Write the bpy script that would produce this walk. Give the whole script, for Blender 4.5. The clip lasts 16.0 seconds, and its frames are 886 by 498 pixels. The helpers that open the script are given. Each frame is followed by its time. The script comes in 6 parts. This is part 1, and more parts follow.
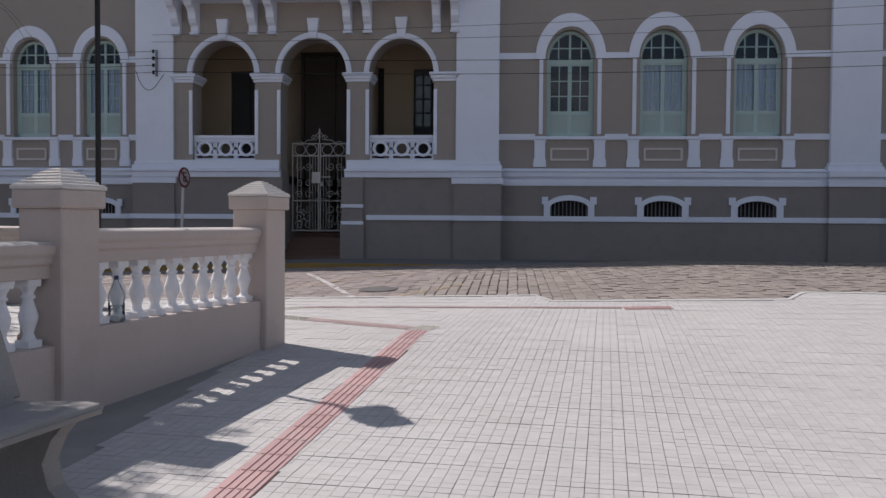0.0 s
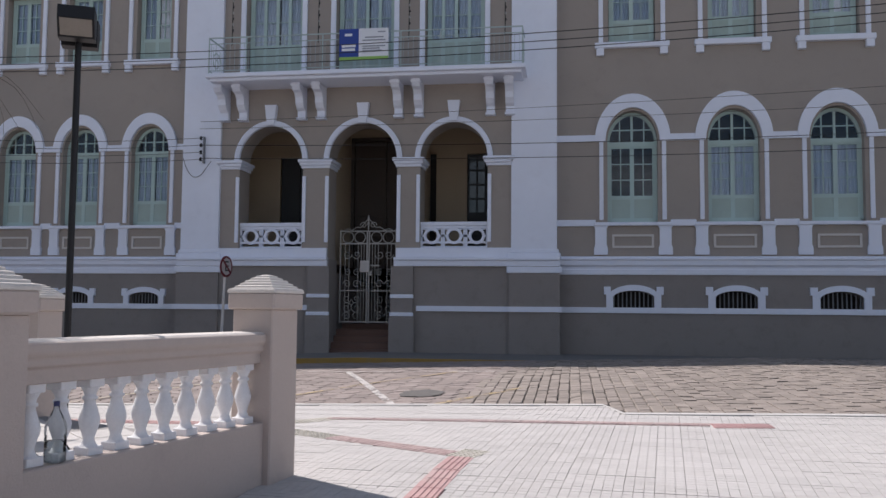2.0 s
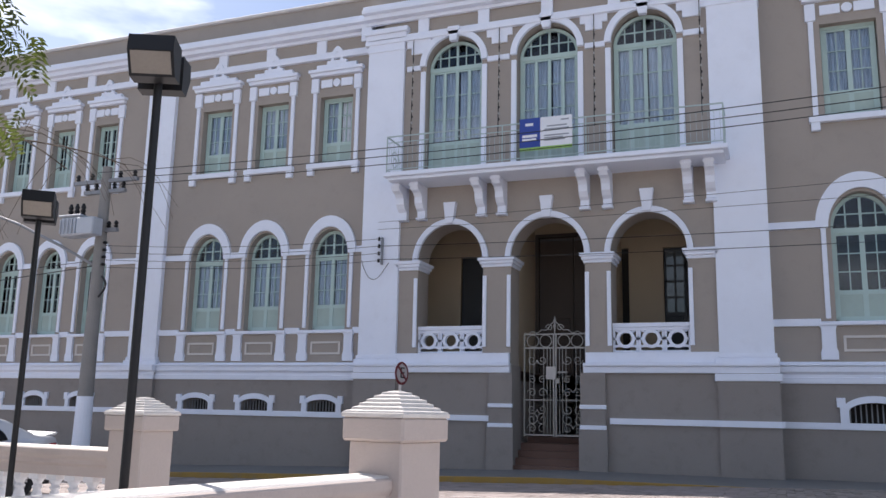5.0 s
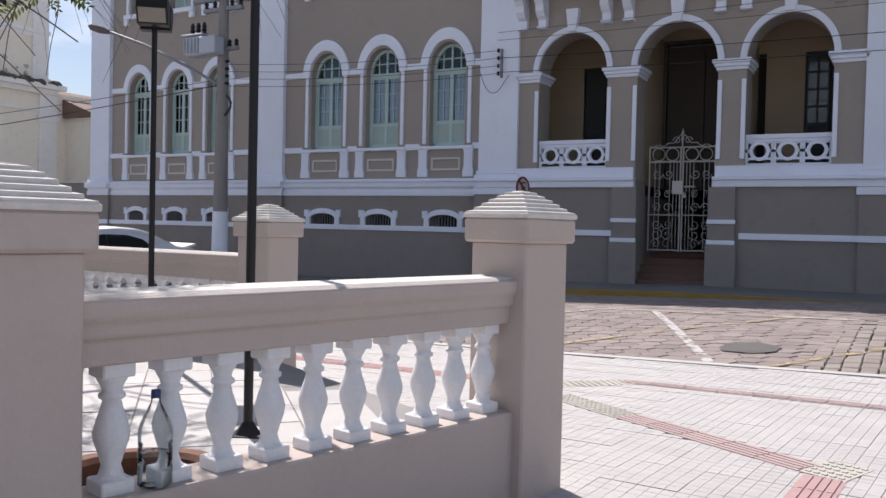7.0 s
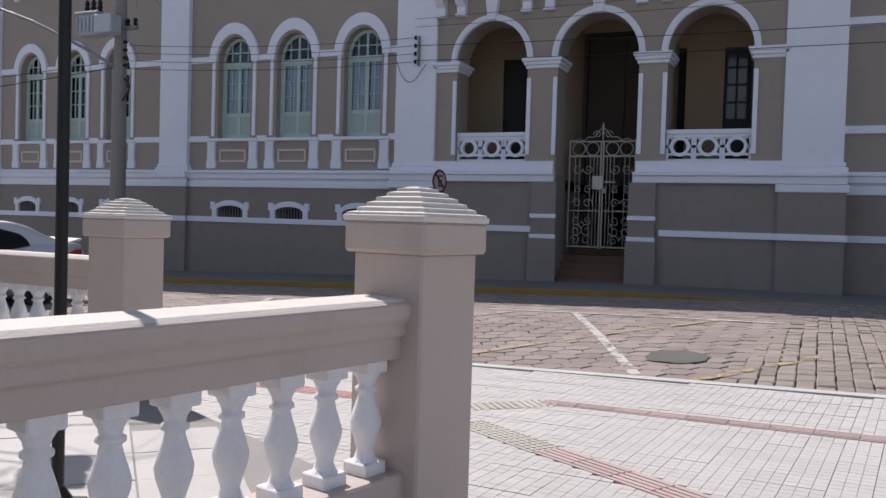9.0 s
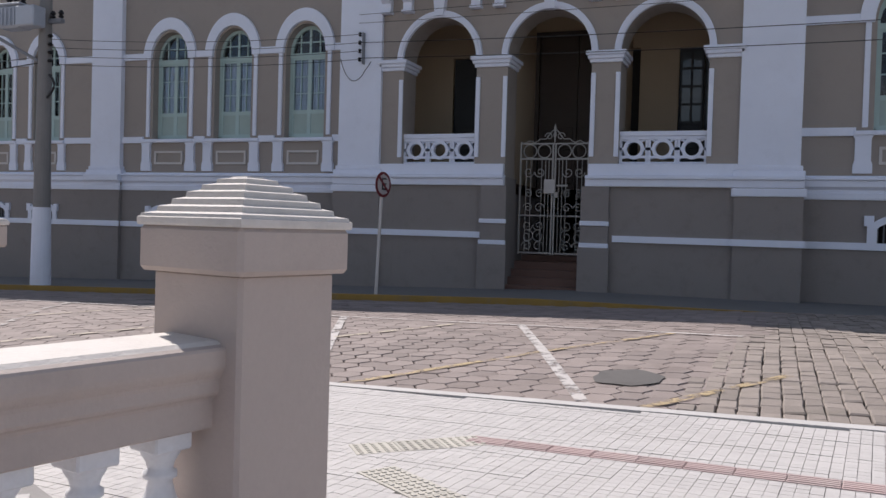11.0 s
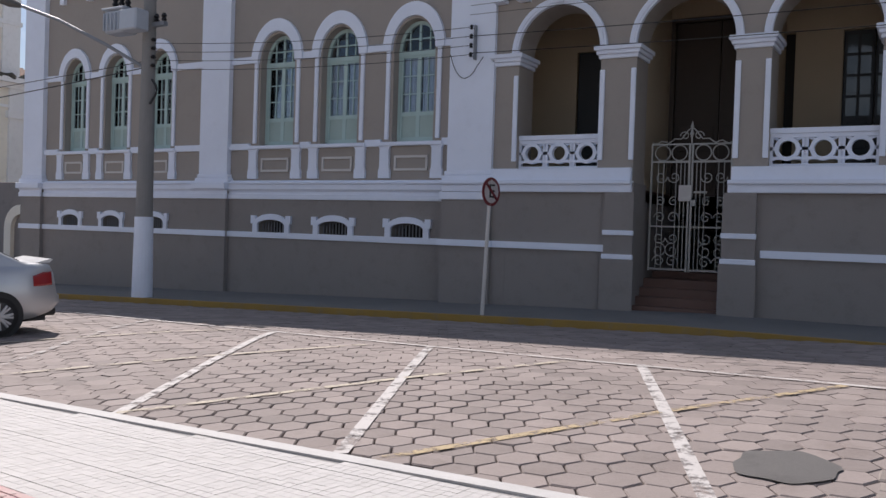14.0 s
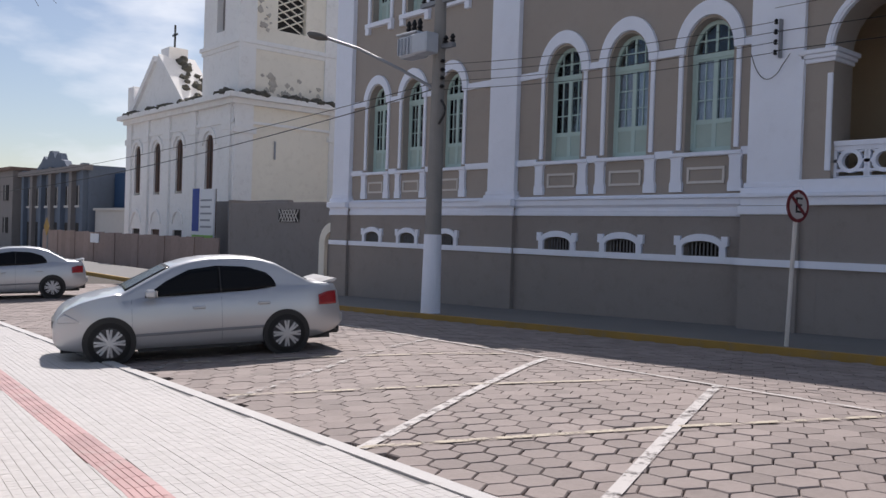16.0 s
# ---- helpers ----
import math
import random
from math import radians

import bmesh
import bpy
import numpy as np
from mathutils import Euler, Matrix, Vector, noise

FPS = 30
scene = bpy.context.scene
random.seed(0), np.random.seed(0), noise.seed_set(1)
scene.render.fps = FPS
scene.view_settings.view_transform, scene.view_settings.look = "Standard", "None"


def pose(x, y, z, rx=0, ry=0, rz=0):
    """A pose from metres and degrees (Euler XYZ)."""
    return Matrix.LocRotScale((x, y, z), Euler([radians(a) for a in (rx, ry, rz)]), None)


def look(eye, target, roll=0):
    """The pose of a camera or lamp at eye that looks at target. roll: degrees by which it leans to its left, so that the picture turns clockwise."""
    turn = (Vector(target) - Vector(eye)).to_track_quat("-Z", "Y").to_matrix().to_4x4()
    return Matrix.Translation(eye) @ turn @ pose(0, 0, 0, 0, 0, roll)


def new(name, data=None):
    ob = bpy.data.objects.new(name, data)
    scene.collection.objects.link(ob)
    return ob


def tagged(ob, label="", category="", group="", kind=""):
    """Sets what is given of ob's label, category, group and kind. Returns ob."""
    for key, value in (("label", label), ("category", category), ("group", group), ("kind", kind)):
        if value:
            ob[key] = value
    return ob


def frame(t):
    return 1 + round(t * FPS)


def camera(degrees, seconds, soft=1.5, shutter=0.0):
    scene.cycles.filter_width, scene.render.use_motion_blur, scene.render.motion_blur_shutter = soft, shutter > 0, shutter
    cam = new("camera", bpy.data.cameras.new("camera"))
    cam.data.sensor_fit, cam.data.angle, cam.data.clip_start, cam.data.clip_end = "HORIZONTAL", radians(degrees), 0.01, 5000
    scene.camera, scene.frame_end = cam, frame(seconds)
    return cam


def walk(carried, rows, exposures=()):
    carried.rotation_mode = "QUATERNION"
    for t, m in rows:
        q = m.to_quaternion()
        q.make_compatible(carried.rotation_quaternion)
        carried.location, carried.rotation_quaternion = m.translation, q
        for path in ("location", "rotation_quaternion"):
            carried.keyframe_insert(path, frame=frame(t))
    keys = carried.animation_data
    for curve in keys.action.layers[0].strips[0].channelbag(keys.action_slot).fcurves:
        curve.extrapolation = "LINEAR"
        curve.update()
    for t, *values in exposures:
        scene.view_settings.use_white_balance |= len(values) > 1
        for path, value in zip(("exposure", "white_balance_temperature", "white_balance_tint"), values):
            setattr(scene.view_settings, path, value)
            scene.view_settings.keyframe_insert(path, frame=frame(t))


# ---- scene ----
cam = camera(54.4, 16.0, soft=1.5)
PATH = [
    (0, (-0.896, 0.261, 1.608), (-1.059, 2.253, 1.546), 0.4),
    (0.5, (-0.906, 0.559, 1.636), (-1.101, 2.549, 1.593), 0.5),
    (1, (-0.935, 0.932, 1.669), (-1.161, 2.919, 1.653), 0.6),
    (1.5, (-0.914, 1.299, 1.684), (-1.181, 3.281, 1.73), 0.5),
    (2, (-0.942, 1.698, 1.719), (-1.238, 3.671, 1.858), 0.5),
    (2.5, (-1.127, 2.32, 1.776), (-1.441, 4.278, 2.04), 0.6),
    (3, (-1.153, 2.677, 1.812), (-1.492, 4.611, 2.194), 1.0),
    (5.5, (-1.332, 3.647, 1.849), (-2.16, 5.435, 2.194), 1.5),
    (6, (-1.353, 3.657, 1.827), (-2.272, 5.422, 2.032), 1.5),
    (6.5, (-1.402, 3.719, 1.793), (-2.354, 5.477, 1.857), 1.5),
    (7, (-1.428, 3.814, 1.767), (-2.394, 5.564, 1.718), 1.3),
    (7.5, (-1.54, 4.037, 1.781), (-2.505, 5.786, 1.678), 1.5),
    (8, (-1.623, 4.274, 1.788), (-2.565, 6.036, 1.691), 1.4),
    (8.5, (-1.701, 4.571, 1.805), (-2.584, 6.364, 1.724), 1.4),
    (9, (-1.718, 4.691, 1.82), (-2.519, 6.523, 1.759), 1.7),
    (9.5, (-1.743, 4.887, 1.822), (-2.451, 6.757, 1.775), 1.7),
    (12, (-1.892, 6.339, 1.858), (-2.623, 8.201, 1.816), 1.6),
    (12.5, (-1.944, 6.699, 1.881), (-2.727, 8.539, 1.84), 1.8),
    (13, (-2.001, 7.027, 1.895), (-2.833, 8.845, 1.857), 1.9),
    (13.5, (-2.095, 7.403, 1.909), (-2.988, 9.193, 1.873), 2.0),
    (14, (-2.196, 7.74, 1.921), (-3.194, 9.472, 1.885), 1.9),
    (14.5, (-2.259, 8.015, 1.948), (-3.391, 9.663, 1.903), 1.7),
    (15, (-2.342, 8.244, 1.981), (-3.606, 9.793, 1.93), 1.8),
    (15.5, (-2.412, 8.398, 2.009), (-3.807, 9.83, 1.966), 2.1),
    (16, (-2.463, 8.588, 2.03), (-3.988, 9.881, 2.002), 1.9),
]
EXPOSURES = [(0.0, -0.22), (1.5, -0.15), (3.0, 0.62), (5.5, 0.78), (6.0, 0.66), (6.5, 0.52), (7.0, 0.28), (8.5, 0.05), (9.5, 0.02), (12.5, 0.06), (14.0, 0.09), (16.0, 0.03)]
walk(cam, [(t, look(eye, target, roll)) for t, eye, target, roll in PATH], exposures=EXPOSURES)

# ---- world and sun ----
SUN_DIR = Vector((-0.80, 0.50, 1.0)).normalized()
world = bpy.data.worlds.new("sky")
scene.world = world
world.use_nodes = True
wn, wl = world.node_tree.nodes, world.node_tree.links
bg = wn["Background"]
sky = wn.new("ShaderNodeTexSky")
sky.sky_type = "NISHITA"
sky.sun_disc = False
sky.sun_elevation = math.asin(SUN_DIR.z)
sky.sun_rotation = math.atan2(SUN_DIR.x, SUN_DIR.y)
sky.air_density, sky.dust_density, sky.ozone_density = 1.0, 0.8, 1.2
wtc = wn.new("ShaderNodeTexCoord")
wmap = wn.new("ShaderNodeMapping")
wmap.inputs["Scale"].default_value = (2.2, 2.2, 6.5)
wnoise = wn.new("ShaderNodeTexNoise")
wnoise.inputs["Scale"].default_value = 1.6
wnoise.inputs["Detail"].default_value = 6
wramp = wn.new("ShaderNodeValToRGB")
wramp.color_ramp.elements[0].position, wramp.color_ramp.elements[1].position = 0.49, 0.66
wmix = wn.new("ShaderNodeMixRGB")
wmix.inputs[2].default_value = (11.6, 12.0, 12.4, 1)
wl.new(wtc.outputs["Generated"], wmap.inputs["Vector"])
wl.new(wmap.outputs["Vector"], wnoise.inputs["Vector"])
wl.new(wnoise.outputs["Fac"], wramp.inputs["Fac"])
wl.new(wramp.outputs["Color"], wmix.inputs[0])
wl.new(sky.outputs["Color"], wmix.inputs[1])
wtint = wn.new("ShaderNodeMixRGB")
wtint.blend_type = "MULTIPLY"
wtint.inputs[0].default_value = 1.0
wtint.inputs[2].default_value = (0.98, 0.985, 1.06, 1)
wl.new(wmix.outputs["Color"], wtint.inputs[1])
wl.new(wtint.outputs["Color"], bg.inputs["Color"])
bg.inputs["Strength"].default_value = 0.077
sun = new("sun", bpy.data.lights.new("sun", "SUN"))
sun.data.energy, sun.data.angle, sun.data.color = 5.0, radians(0.53), (1.0, 0.925, 0.90)
sun.matrix_world = look(SUN_DIR * 60, (0, 0, 0))


# ---- materials ----
def material(name, color, rough=0.7, metal=0.0, grain=(60.0, 0.10), stain=(1.3, 0.10), bump=0.0, bump_scale=80.0,
             dark=None, dirt=0.0, random_tone=0.0, island=False, coat=0.0, spec=0.5):
    """A node material: base colour varied by a fine grain, broad stains, dirt with its own shape and a bump."""
    m = bpy.data.materials.new(name)
    m.use_nodes = True
    n, l = m.node_tree.nodes, m.node_tree.links
    b = n["Principled BSDF"]
    b.inputs["Roughness"].default_value = rough
    b.inputs["Metallic"].default_value = metal
    b.inputs["Coat Weight"].default_value = coat
    b.inputs["Specular IOR Level"].default_value = spec
    geo = n.new("ShaderNodeNewGeometry")
    pos = geo.outputs["Position"]

    def noise_node(scale, detail=4.0, rough_=0.6):
        t = n.new("ShaderNodeTexNoise")
        t.inputs["Scale"].default_value, t.inputs["Detail"].default_value, t.inputs["Roughness"].default_value = scale, detail, rough_
        l.new(pos, t.inputs["Vector"])
        return t.outputs["Fac"]

    def math_node(op, a, bv, clamp=False):
        t = n.new("ShaderNodeMath")
        t.operation, t.use_clamp = op, clamp
        for k, v in ((0, a), (1, bv)):
            if isinstance(v, (int, float)):
                t.inputs[k].default_value = v
            else:
                l.new(v, t.inputs[k])
        return t.outputs[0]

    g1, g2 = noise_node(grain[0]), noise_node(stain[0], 6.0)
    tone = math_node("ADD", math_node("MULTIPLY", math_node("SUBTRACT", g1, 0.5), 2 * grain[1]),
                     math_node("MULTIPLY", math_node("SUBTRACT", g2, 0.5), 2.6 * stain[1]))
    tone = math_node("ADD", tone, 1.0)
    if random_tone:
        if island:
            rnd = geo.outputs["Random Per Island"]
        else:
            oi = n.new("ShaderNodeObjectInfo")
            rnd = oi.outputs["Random"]
        tone = math_node("ADD", tone, math_node("MULTIPLY", math_node("SUBTRACT", rnd, 0.5), 2 * random_tone))
    mul = n.new("ShaderNodeVectorMath")
    mul.operation = "SCALE"
    mul.inputs[0].default_value = color
    l.new(tone, mul.inputs["Scale"])
    out = mul.outputs[0]
    if dirt:
        g3 = noise_node(2.7, 8.0, 0.72)
        fac = math_node("MULTIPLY", math_node("MULTIPLY", math_node("SUBTRACT", g3, 0.52), 7.0, True), dirt)
        mix = n.new("ShaderNodeMixRGB")
        l.new(fac, mix.inputs[0])
        l.new(out, mix.inputs[1])
        mix.inputs[2].default_value = (*(dark or [c * 0.45 for c in color]), 1)
        out = mix.outputs[0]
    l.new(out, b.inputs["Base Color"])
    l.new(math_node("ADD", rough - 0.08, math_node("MULTIPLY", g2, 0.16)), b.inputs["Roughness"])
    if bump:
        bp = n.new("ShaderNodeBump")
        bp.inputs["Strength"].default_value, bp.inputs["Distance"].default_value = bump, 0.01
        l.new(noise_node(bump_scale, 6.0), bp.inputs["Height"])
        l.new(bp.outputs["Normal"], b.inputs["Normal"])
    return m


TAUPE = material("taupe_wall_paint", (0.345, 0.305, 0.27), 0.85, stain=(0.8, 0.07), grain=(40, 0.06), bump=0.25, dirt=0.10)
PLINTH = material("grey_plinth_paint", (0.265, 0.238, 0.222), 0.85, stain=(0.7, 0.09), grain=(40, 0.06), bump=0.3, dirt=0.18)
WHITE = material("white_trim_paint", (0.78, 0.82, 0.92), 0.75, stain=(1.1, 0.05), grain=(50, 0.04), bump=0.15, dirt=0.06, dark=(0.42, 0.42, 0.45))
CREAM = material("cream_paint", (0.60, 0.57, 0.54), 0.75, stain=(2.1, 0.06), bump=0.15)
BEIGE = material("beige_loggia_paint", (0.52, 0.43, 0.31), 0.85, stain=(0.7, 0.08), bump=0.2)
MINT = material("mint_window_paint", (0.43, 0.56, 0.53), 0.55, stain=(3.0, 0.07), grain=(90, 0.05), dirt=0.08)
MINT_PANEL = material("mint_panel_paint", (0.37, 0.47, 0.43), 0.6, stain=(2.0, 0.08), dirt=0.12)
CURTAIN = material("white_curtain", (0.74, 0.78, 0.84), 0.95, stain=(6.0, 0.20), grain=(30, 0.08))
# near-black colour that stands for shade inside rooms, vents and openings
DARK = material("unlit_interior_black", (0.035, 0.032, 0.03), 0.9)
DARKDOOR = material("dark_painted_door", (0.05, 0.055, 0.06), 0.6)
IRON_W = material("pale_painted_iron", (0.40, 0.39, 0.365), 0.5, metal=0.2, stain=(8, 0.1), dirt=0.15)
IRON_G = material("grey_painted_iron", (0.42, 0.50, 0.49), 0.5, metal=0.3, stain=(8, 0.1))
IRON_D = material("black_iron", (0.02, 0.02, 0.022), 0.45, metal=0.5)
STEP = material("brown_stone_step", (0.15, 0.085, 0.065), 0.7, stain=(3, 0.15), bump=0.3)
FENCE = material("pink_beige_fence_paint", (0.50, 0.425, 0.385), 0.8, stain=(1.2, 0.07), grain=(45, 0.05), bump=0.3, dirt=0.16, dark=(0.28, 0.23, 0.21))
CAPTOP = material("weathered_white_cap", (0.66, 0.62, 0.58), 0.8, stain=(3.0, 0.10), bump=0.35, dirt=0.22, dark=(0.36, 0.33, 0.30))
BALUSTER = material("white_baluster_paint", (0.76, 0.76, 0.78), 0.7, stain=(5.0, 0.06), bump=0.2, dirt=0.08, dark=(0.5, 0.48, 0.46))
TILE = material("white_hydraulic_tile", (0.50, 0.48, 0.465), 0.75, stain=(0.6, 0.10), grain=(35, 0.07), bump=0.35, bump_scale=60, dirt=0.22, dark=(0.36, 0.34, 0.32), random_tone=0.045)
TILE_S = material("white_hydraulic_tile_far", (0.50, 0.48, 0.465), 0.75, stain=(0.6, 0.10), grain=(35, 0.07), bump=0.35, bump_scale=60, dirt=0.22, dark=(0.36, 0.34, 0.32), random_tone=0.045, island=True)
GROUT = material("grey_grout", (0.30, 0.285, 0.275), 0.9, stain=(2.0, 0.2), bump=0.3)
REDTILE = material("red_tactile_tile", (0.47, 0.30, 0.29), 0.75, stain=(1.0, 0.12), dirt=0.75, dark=(0.46, 0.37, 0.35), random_tone=0.08)
REDFADE = material("faded_red_tactile_tile", (0.47, 0.36, 0.345), 0.75, stain=(1.0, 0.12), dirt=0.6, dark=(0.46, 0.40, 0.38), random_tone=0.08)
YELTILE = material("cream_tactile_tile", (0.49, 0.465, 0.41), 0.75, stain=(1.0, 0.12), dirt=0.25, random_tone=0.06)
HEX = material("hexagonal_concrete_paver", (0.272, 0.228, 0.210), 0.85, stain=(0.9, 0.20), grain=(30, 0.10), bump=0.5, bump_scale=45, dirt=0.30, dark=(0.15, 0.115, 0.10), random_tone=0.15)
HEX_S = material("hexagonal_concrete_paver_far", (0.272, 0.228, 0.210), 0.85, stain=(0.9, 0.20), grain=(30, 0.10), bump=0.5, bump_scale=45, dirt=0.30, dark=(0.15, 0.115, 0.10), random_tone=0.15, island=True)
COB = material("granite_cobble", (0.275, 0.237, 0.21), 0.85, stain=(0.7, 0.18), grain=(35, 0.12), bump=0.6, bump_scale=45, dirt=0.25, dark=(0.15, 0.14, 0.10), random_tone=0.14)
COB_S = material("granite_cobble_far", (0.275, 0.237, 0.21), 0.85, stain=(0.7, 0.18), grain=(35, 0.12), bump=0.6, bump_scale=45, dirt=0.25, dark=(0.15, 0.14, 0.10), random_tone=0.14, island=True)
GROUND = material("worn_street_ground", (0.27, 0.25, 0.235), 0.9, stain=(0.3, 0.2), dirt=0.25, bump=0.5)
SOIL = material("dark_joint_soil", (0.075, 0.064, 0.054), 0.95, stain=(0.9, 0.3), bump=0.6)
WALK = material("grey_concrete_pavement", (0.17, 0.165, 0.16), 0.85, stain=(0.9, 0.14), grain=(50, 0.08), bump=0.4, dirt=0.2)
KERB_Y = material("worn_yellow_kerb_paint", (0.36, 0.22, 0.05), 0.75, stain=(1.8, 0.18), dirt=0.55, dark=(0.24, 0.19, 0.13), bump=0.4)
KERB_W = material("whitewashed_kerb", (0.53, 0.515, 0.50), 0.8, stain=(2.2, 0.12), dirt=0.35, dark=(0.38, 0.36, 0.33), bump=0.4)
CONCRETE = material("weathered_concrete", (0.12, 0.113, 0.108), 0.85, stain=(2.0, 0.2), bump=0.5, dirt=0.3)
BENCH = material("pale_weathered_concrete", (0.30, 0.285, 0.27), 0.85, stain=(2.0, 0.16), bump=0.5, dirt=0.3)
POLE_C = material("concrete_pole", (0.24, 0.23, 0.22), 0.85, stain=(2.5, 0.12), bump=0.3)
GALV = material("galvanised_steel", (0.24, 0.25, 0.27), 0.55, metal=0.2, stain=(6, 0.1))
PALESTEEL = material("pale_painted_steel", (0.44, 0.47, 0.52), 0.5, metal=0.1, stain=(4, 0.1))
TERRA = material("terracotta_planter", (0.17, 0.075, 0.045), 0.85, stain=(4, 0.2), bump=0.4)
SIGN_RED = material("sign_red", (0.16, 0.015, 0.02), 0.5)
SIGN_WHITE = material("sign_white", (0.50, 0.46, 0.45), 0.5)
SIGN_BLACK = material("sign_black", (0.02, 0.02, 0.02), 0.5)
BANNER_W = material("white_banner", (0.74, 0.76, 0.80), 0.6, stain=(3, 0.03))
BANNER_B = material("blue_banner", (0.025, 0.06, 0.30), 0.6, stain=(3, 0.05))
BANNER_G = material("green_banner", (0.25, 0.45, 0.10), 0.6)
GREYTXT = material("grey_print", (0.28, 0.30, 0.34), 0.7)
SILVER = material("silver_car_paint", (0.52, 0.53, 0.55), 0.34, metal=0.55, grain=(400, 0.01), stain=(0.8, 0.02), coat=0.7)
BLACKGLASS = material("tinted_car_glass", (0.008, 0.009, 0.011), 0.22, spec=0.12)
REARGLASS = material("grey_car_glass", (0.10, 0.12, 0.13), 0.08, spec=0.7)
RUBBER = material("tyre_rubber", (0.018, 0.018, 0.018), 0.85)
RIM = material("alloy_rim", (0.60, 0.60, 0.61), 0.4, metal=0.4)
TAIL = material("red_tail_lamp", (0.30, 0.012, 0.015), 0.2, coat=0.5)
LAMP_CLEAR = material("clear_headlamp", (0.55, 0.57, 0.6), 0.15, metal=0.4)
BLACKPL = material("black_plastic", (0.02, 0.02, 0.021), 0.6)
CHROME = material("chrome", (0.7, 0.7, 0.7), 0.15, metal=1.0)
CHURCH_W = material("old_whitewash", (0.88, 0.87, 0.86), 0.9, stain=(0.25, 0.08), dirt=0.16, dark=(0.40, 0.37, 0.34), bump=0.3)
CHURCH_C = material("old_cream_render", (0.88, 0.82, 0.71), 0.9, stain=(0.22, 0.10), dirt=0.14, dark=(0.42, 0.35, 0.27), bump=0.3)
MOSS = material("mossy_ledge", (0.10, 0.095, 0.08), 0.95, stain=(1.2, 0.4), bump=0.8)
PEELED = material("peeled_render", (0.50, 0.46, 0.41), 0.95, stain=(2.0, 0.3), dirt=0.4, bump=0.6)
GREYWALL = material("grey_rendered_wall", (0.26, 0.235, 0.225), 0.9, stain=(0.4, 0.12), dirt=0.25, bump=0.3)
HOARD = material("pink_hoarding_board", (0.30, 0.225, 0.20), 0.85, stain=(0.9, 0.14), dirt=0.3, random_tone=0.10)
DEEPBROWN = material("deep_brown_wall_paint", (0.075, 0.058, 0.048), 0.7, stain=(1.5, 0.15))
BROWNWOOD = material("brown_shutter", (0.09, 0.045, 0.03), 0.7)
BLUEHOUSE = material("grey_blue_render", (0.15, 0.18, 0.23), 0.9, stain=(0.5, 0.12), dirt=0.2)
BLUEDEEP = material("deep_blue_cladding", (0.02, 0.06, 0.14), 0.7, stain=(0.5, 0.15))
ROOFTILE = material("clay_roof_tile", (0.20, 0.13, 0.10), 0.9, stain=(1.0, 0.25), bump=0.6)
BARK = material("grey_brown_bark", (0.11, 0.085, 0.065), 0.95, stain=(6, 0.3), bump=0.9)
BOTTLECAP = material("blue_bottle_cap", (0.02, 0.03, 0.12), 0.4)


def glass(name, tint, rough=0.02, ior=1.5):
    m = bpy.data.materials.new(name)
    m.use_nodes = True
    n, l = m.node_tree.nodes, m.node_tree.links
    n.remove(n["Principled BSDF"])
    tr, gl, mx, fr = (n.new(k) for k in ("ShaderNodeBsdfTransparent", "ShaderNodeBsdfGlossy", "ShaderNodeMixShader", "ShaderNodeFresnel"))
    tr.inputs[0].default_value = (*tint, 1)
    gl.inputs["Roughness"].default_value = rough
    fr.inputs["IOR"].default_value = ior
    l.new(fr.outputs[0], mx.inputs[0])
    l.new(tr.outputs[0], mx.inputs[1])
    l.new(gl.outputs[0], mx.inputs[2])
    l.new(mx.outputs[0], n["Material Output"].inputs["Surface"])
    return m


GLASS = glass("window_glass", (0.86, 0.90, 0.94))
BOTTLE = glass("clear_plastic", (0.985, 0.99, 0.99), 0.25, 1.25)


def leaf_material(name, color):
    m = material(name, color, 0.55, grain=(20, 0.15), stain=(3, 0.2), random_tone=0.25, island=True)
    n, l = m.node_tree.nodes, m.node_tree.links
    b = n["Principled BSDF"]
    tl, add = n.new("ShaderNodeBsdfTranslucent"), n.new("ShaderNodeMixShader")
    tl.inputs[0].default_value = (color[0] * 1.9, color[1] * 1.7, color[2] * 0.8, 1)
    add.inputs[0].default_value = 0.45
    l.new(b.outputs[0], add.inputs[1])
    l.new(tl.outputs[0], add.inputs[2])
    l.new(add.outputs[0], n["Material Output"].inputs["Surface"])
    return m


LEAF = leaf_material("feathery_green_leaf", (0.048, 0.068, 0.026))
LEAF_D = leaf_material("dark_green_leaf", (0.035, 0.07, 0.02))


def worn_paint(name, color, keep):
    """Road paint that has flaked away between its remaining patches."""
    m = material(name, color, 0.8, stain=(2, 0.12), grain=(40, 0.08))
    n, l = m.node_tree.nodes, m.node_tree.links
    b = n["Principled BSDF"]
    t, r, tr, mx, g = (n.new(k) for k in ("ShaderNodeTexNoise", "ShaderNodeValToRGB", "ShaderNodeBsdfTransparent", "ShaderNodeMixShader", "ShaderNodeNewGeometry"))
    t.inputs["Scale"].default_value, t.inputs["Detail"].default_value, t.inputs["Roughness"].default_value = 5.0, 9.0, 0.75
    r.color_ramp.elements[0].position, r.color_ramp.elements[1].position = keep - 0.06, keep + 0.06
    l.new(g.outputs["Position"], t.inputs["Vector"])
    l.new(t.outputs["Fac"], r.inputs["Fac"])
    l.new(r.outputs["Color"], mx.inputs[0])
    l.new(tr.outputs[0], mx.inputs[1])
    l.new(b.outputs[0], mx.inputs[2])
    l.new(mx.outputs[0], n["Material Output"].inputs["Surface"])
    return m


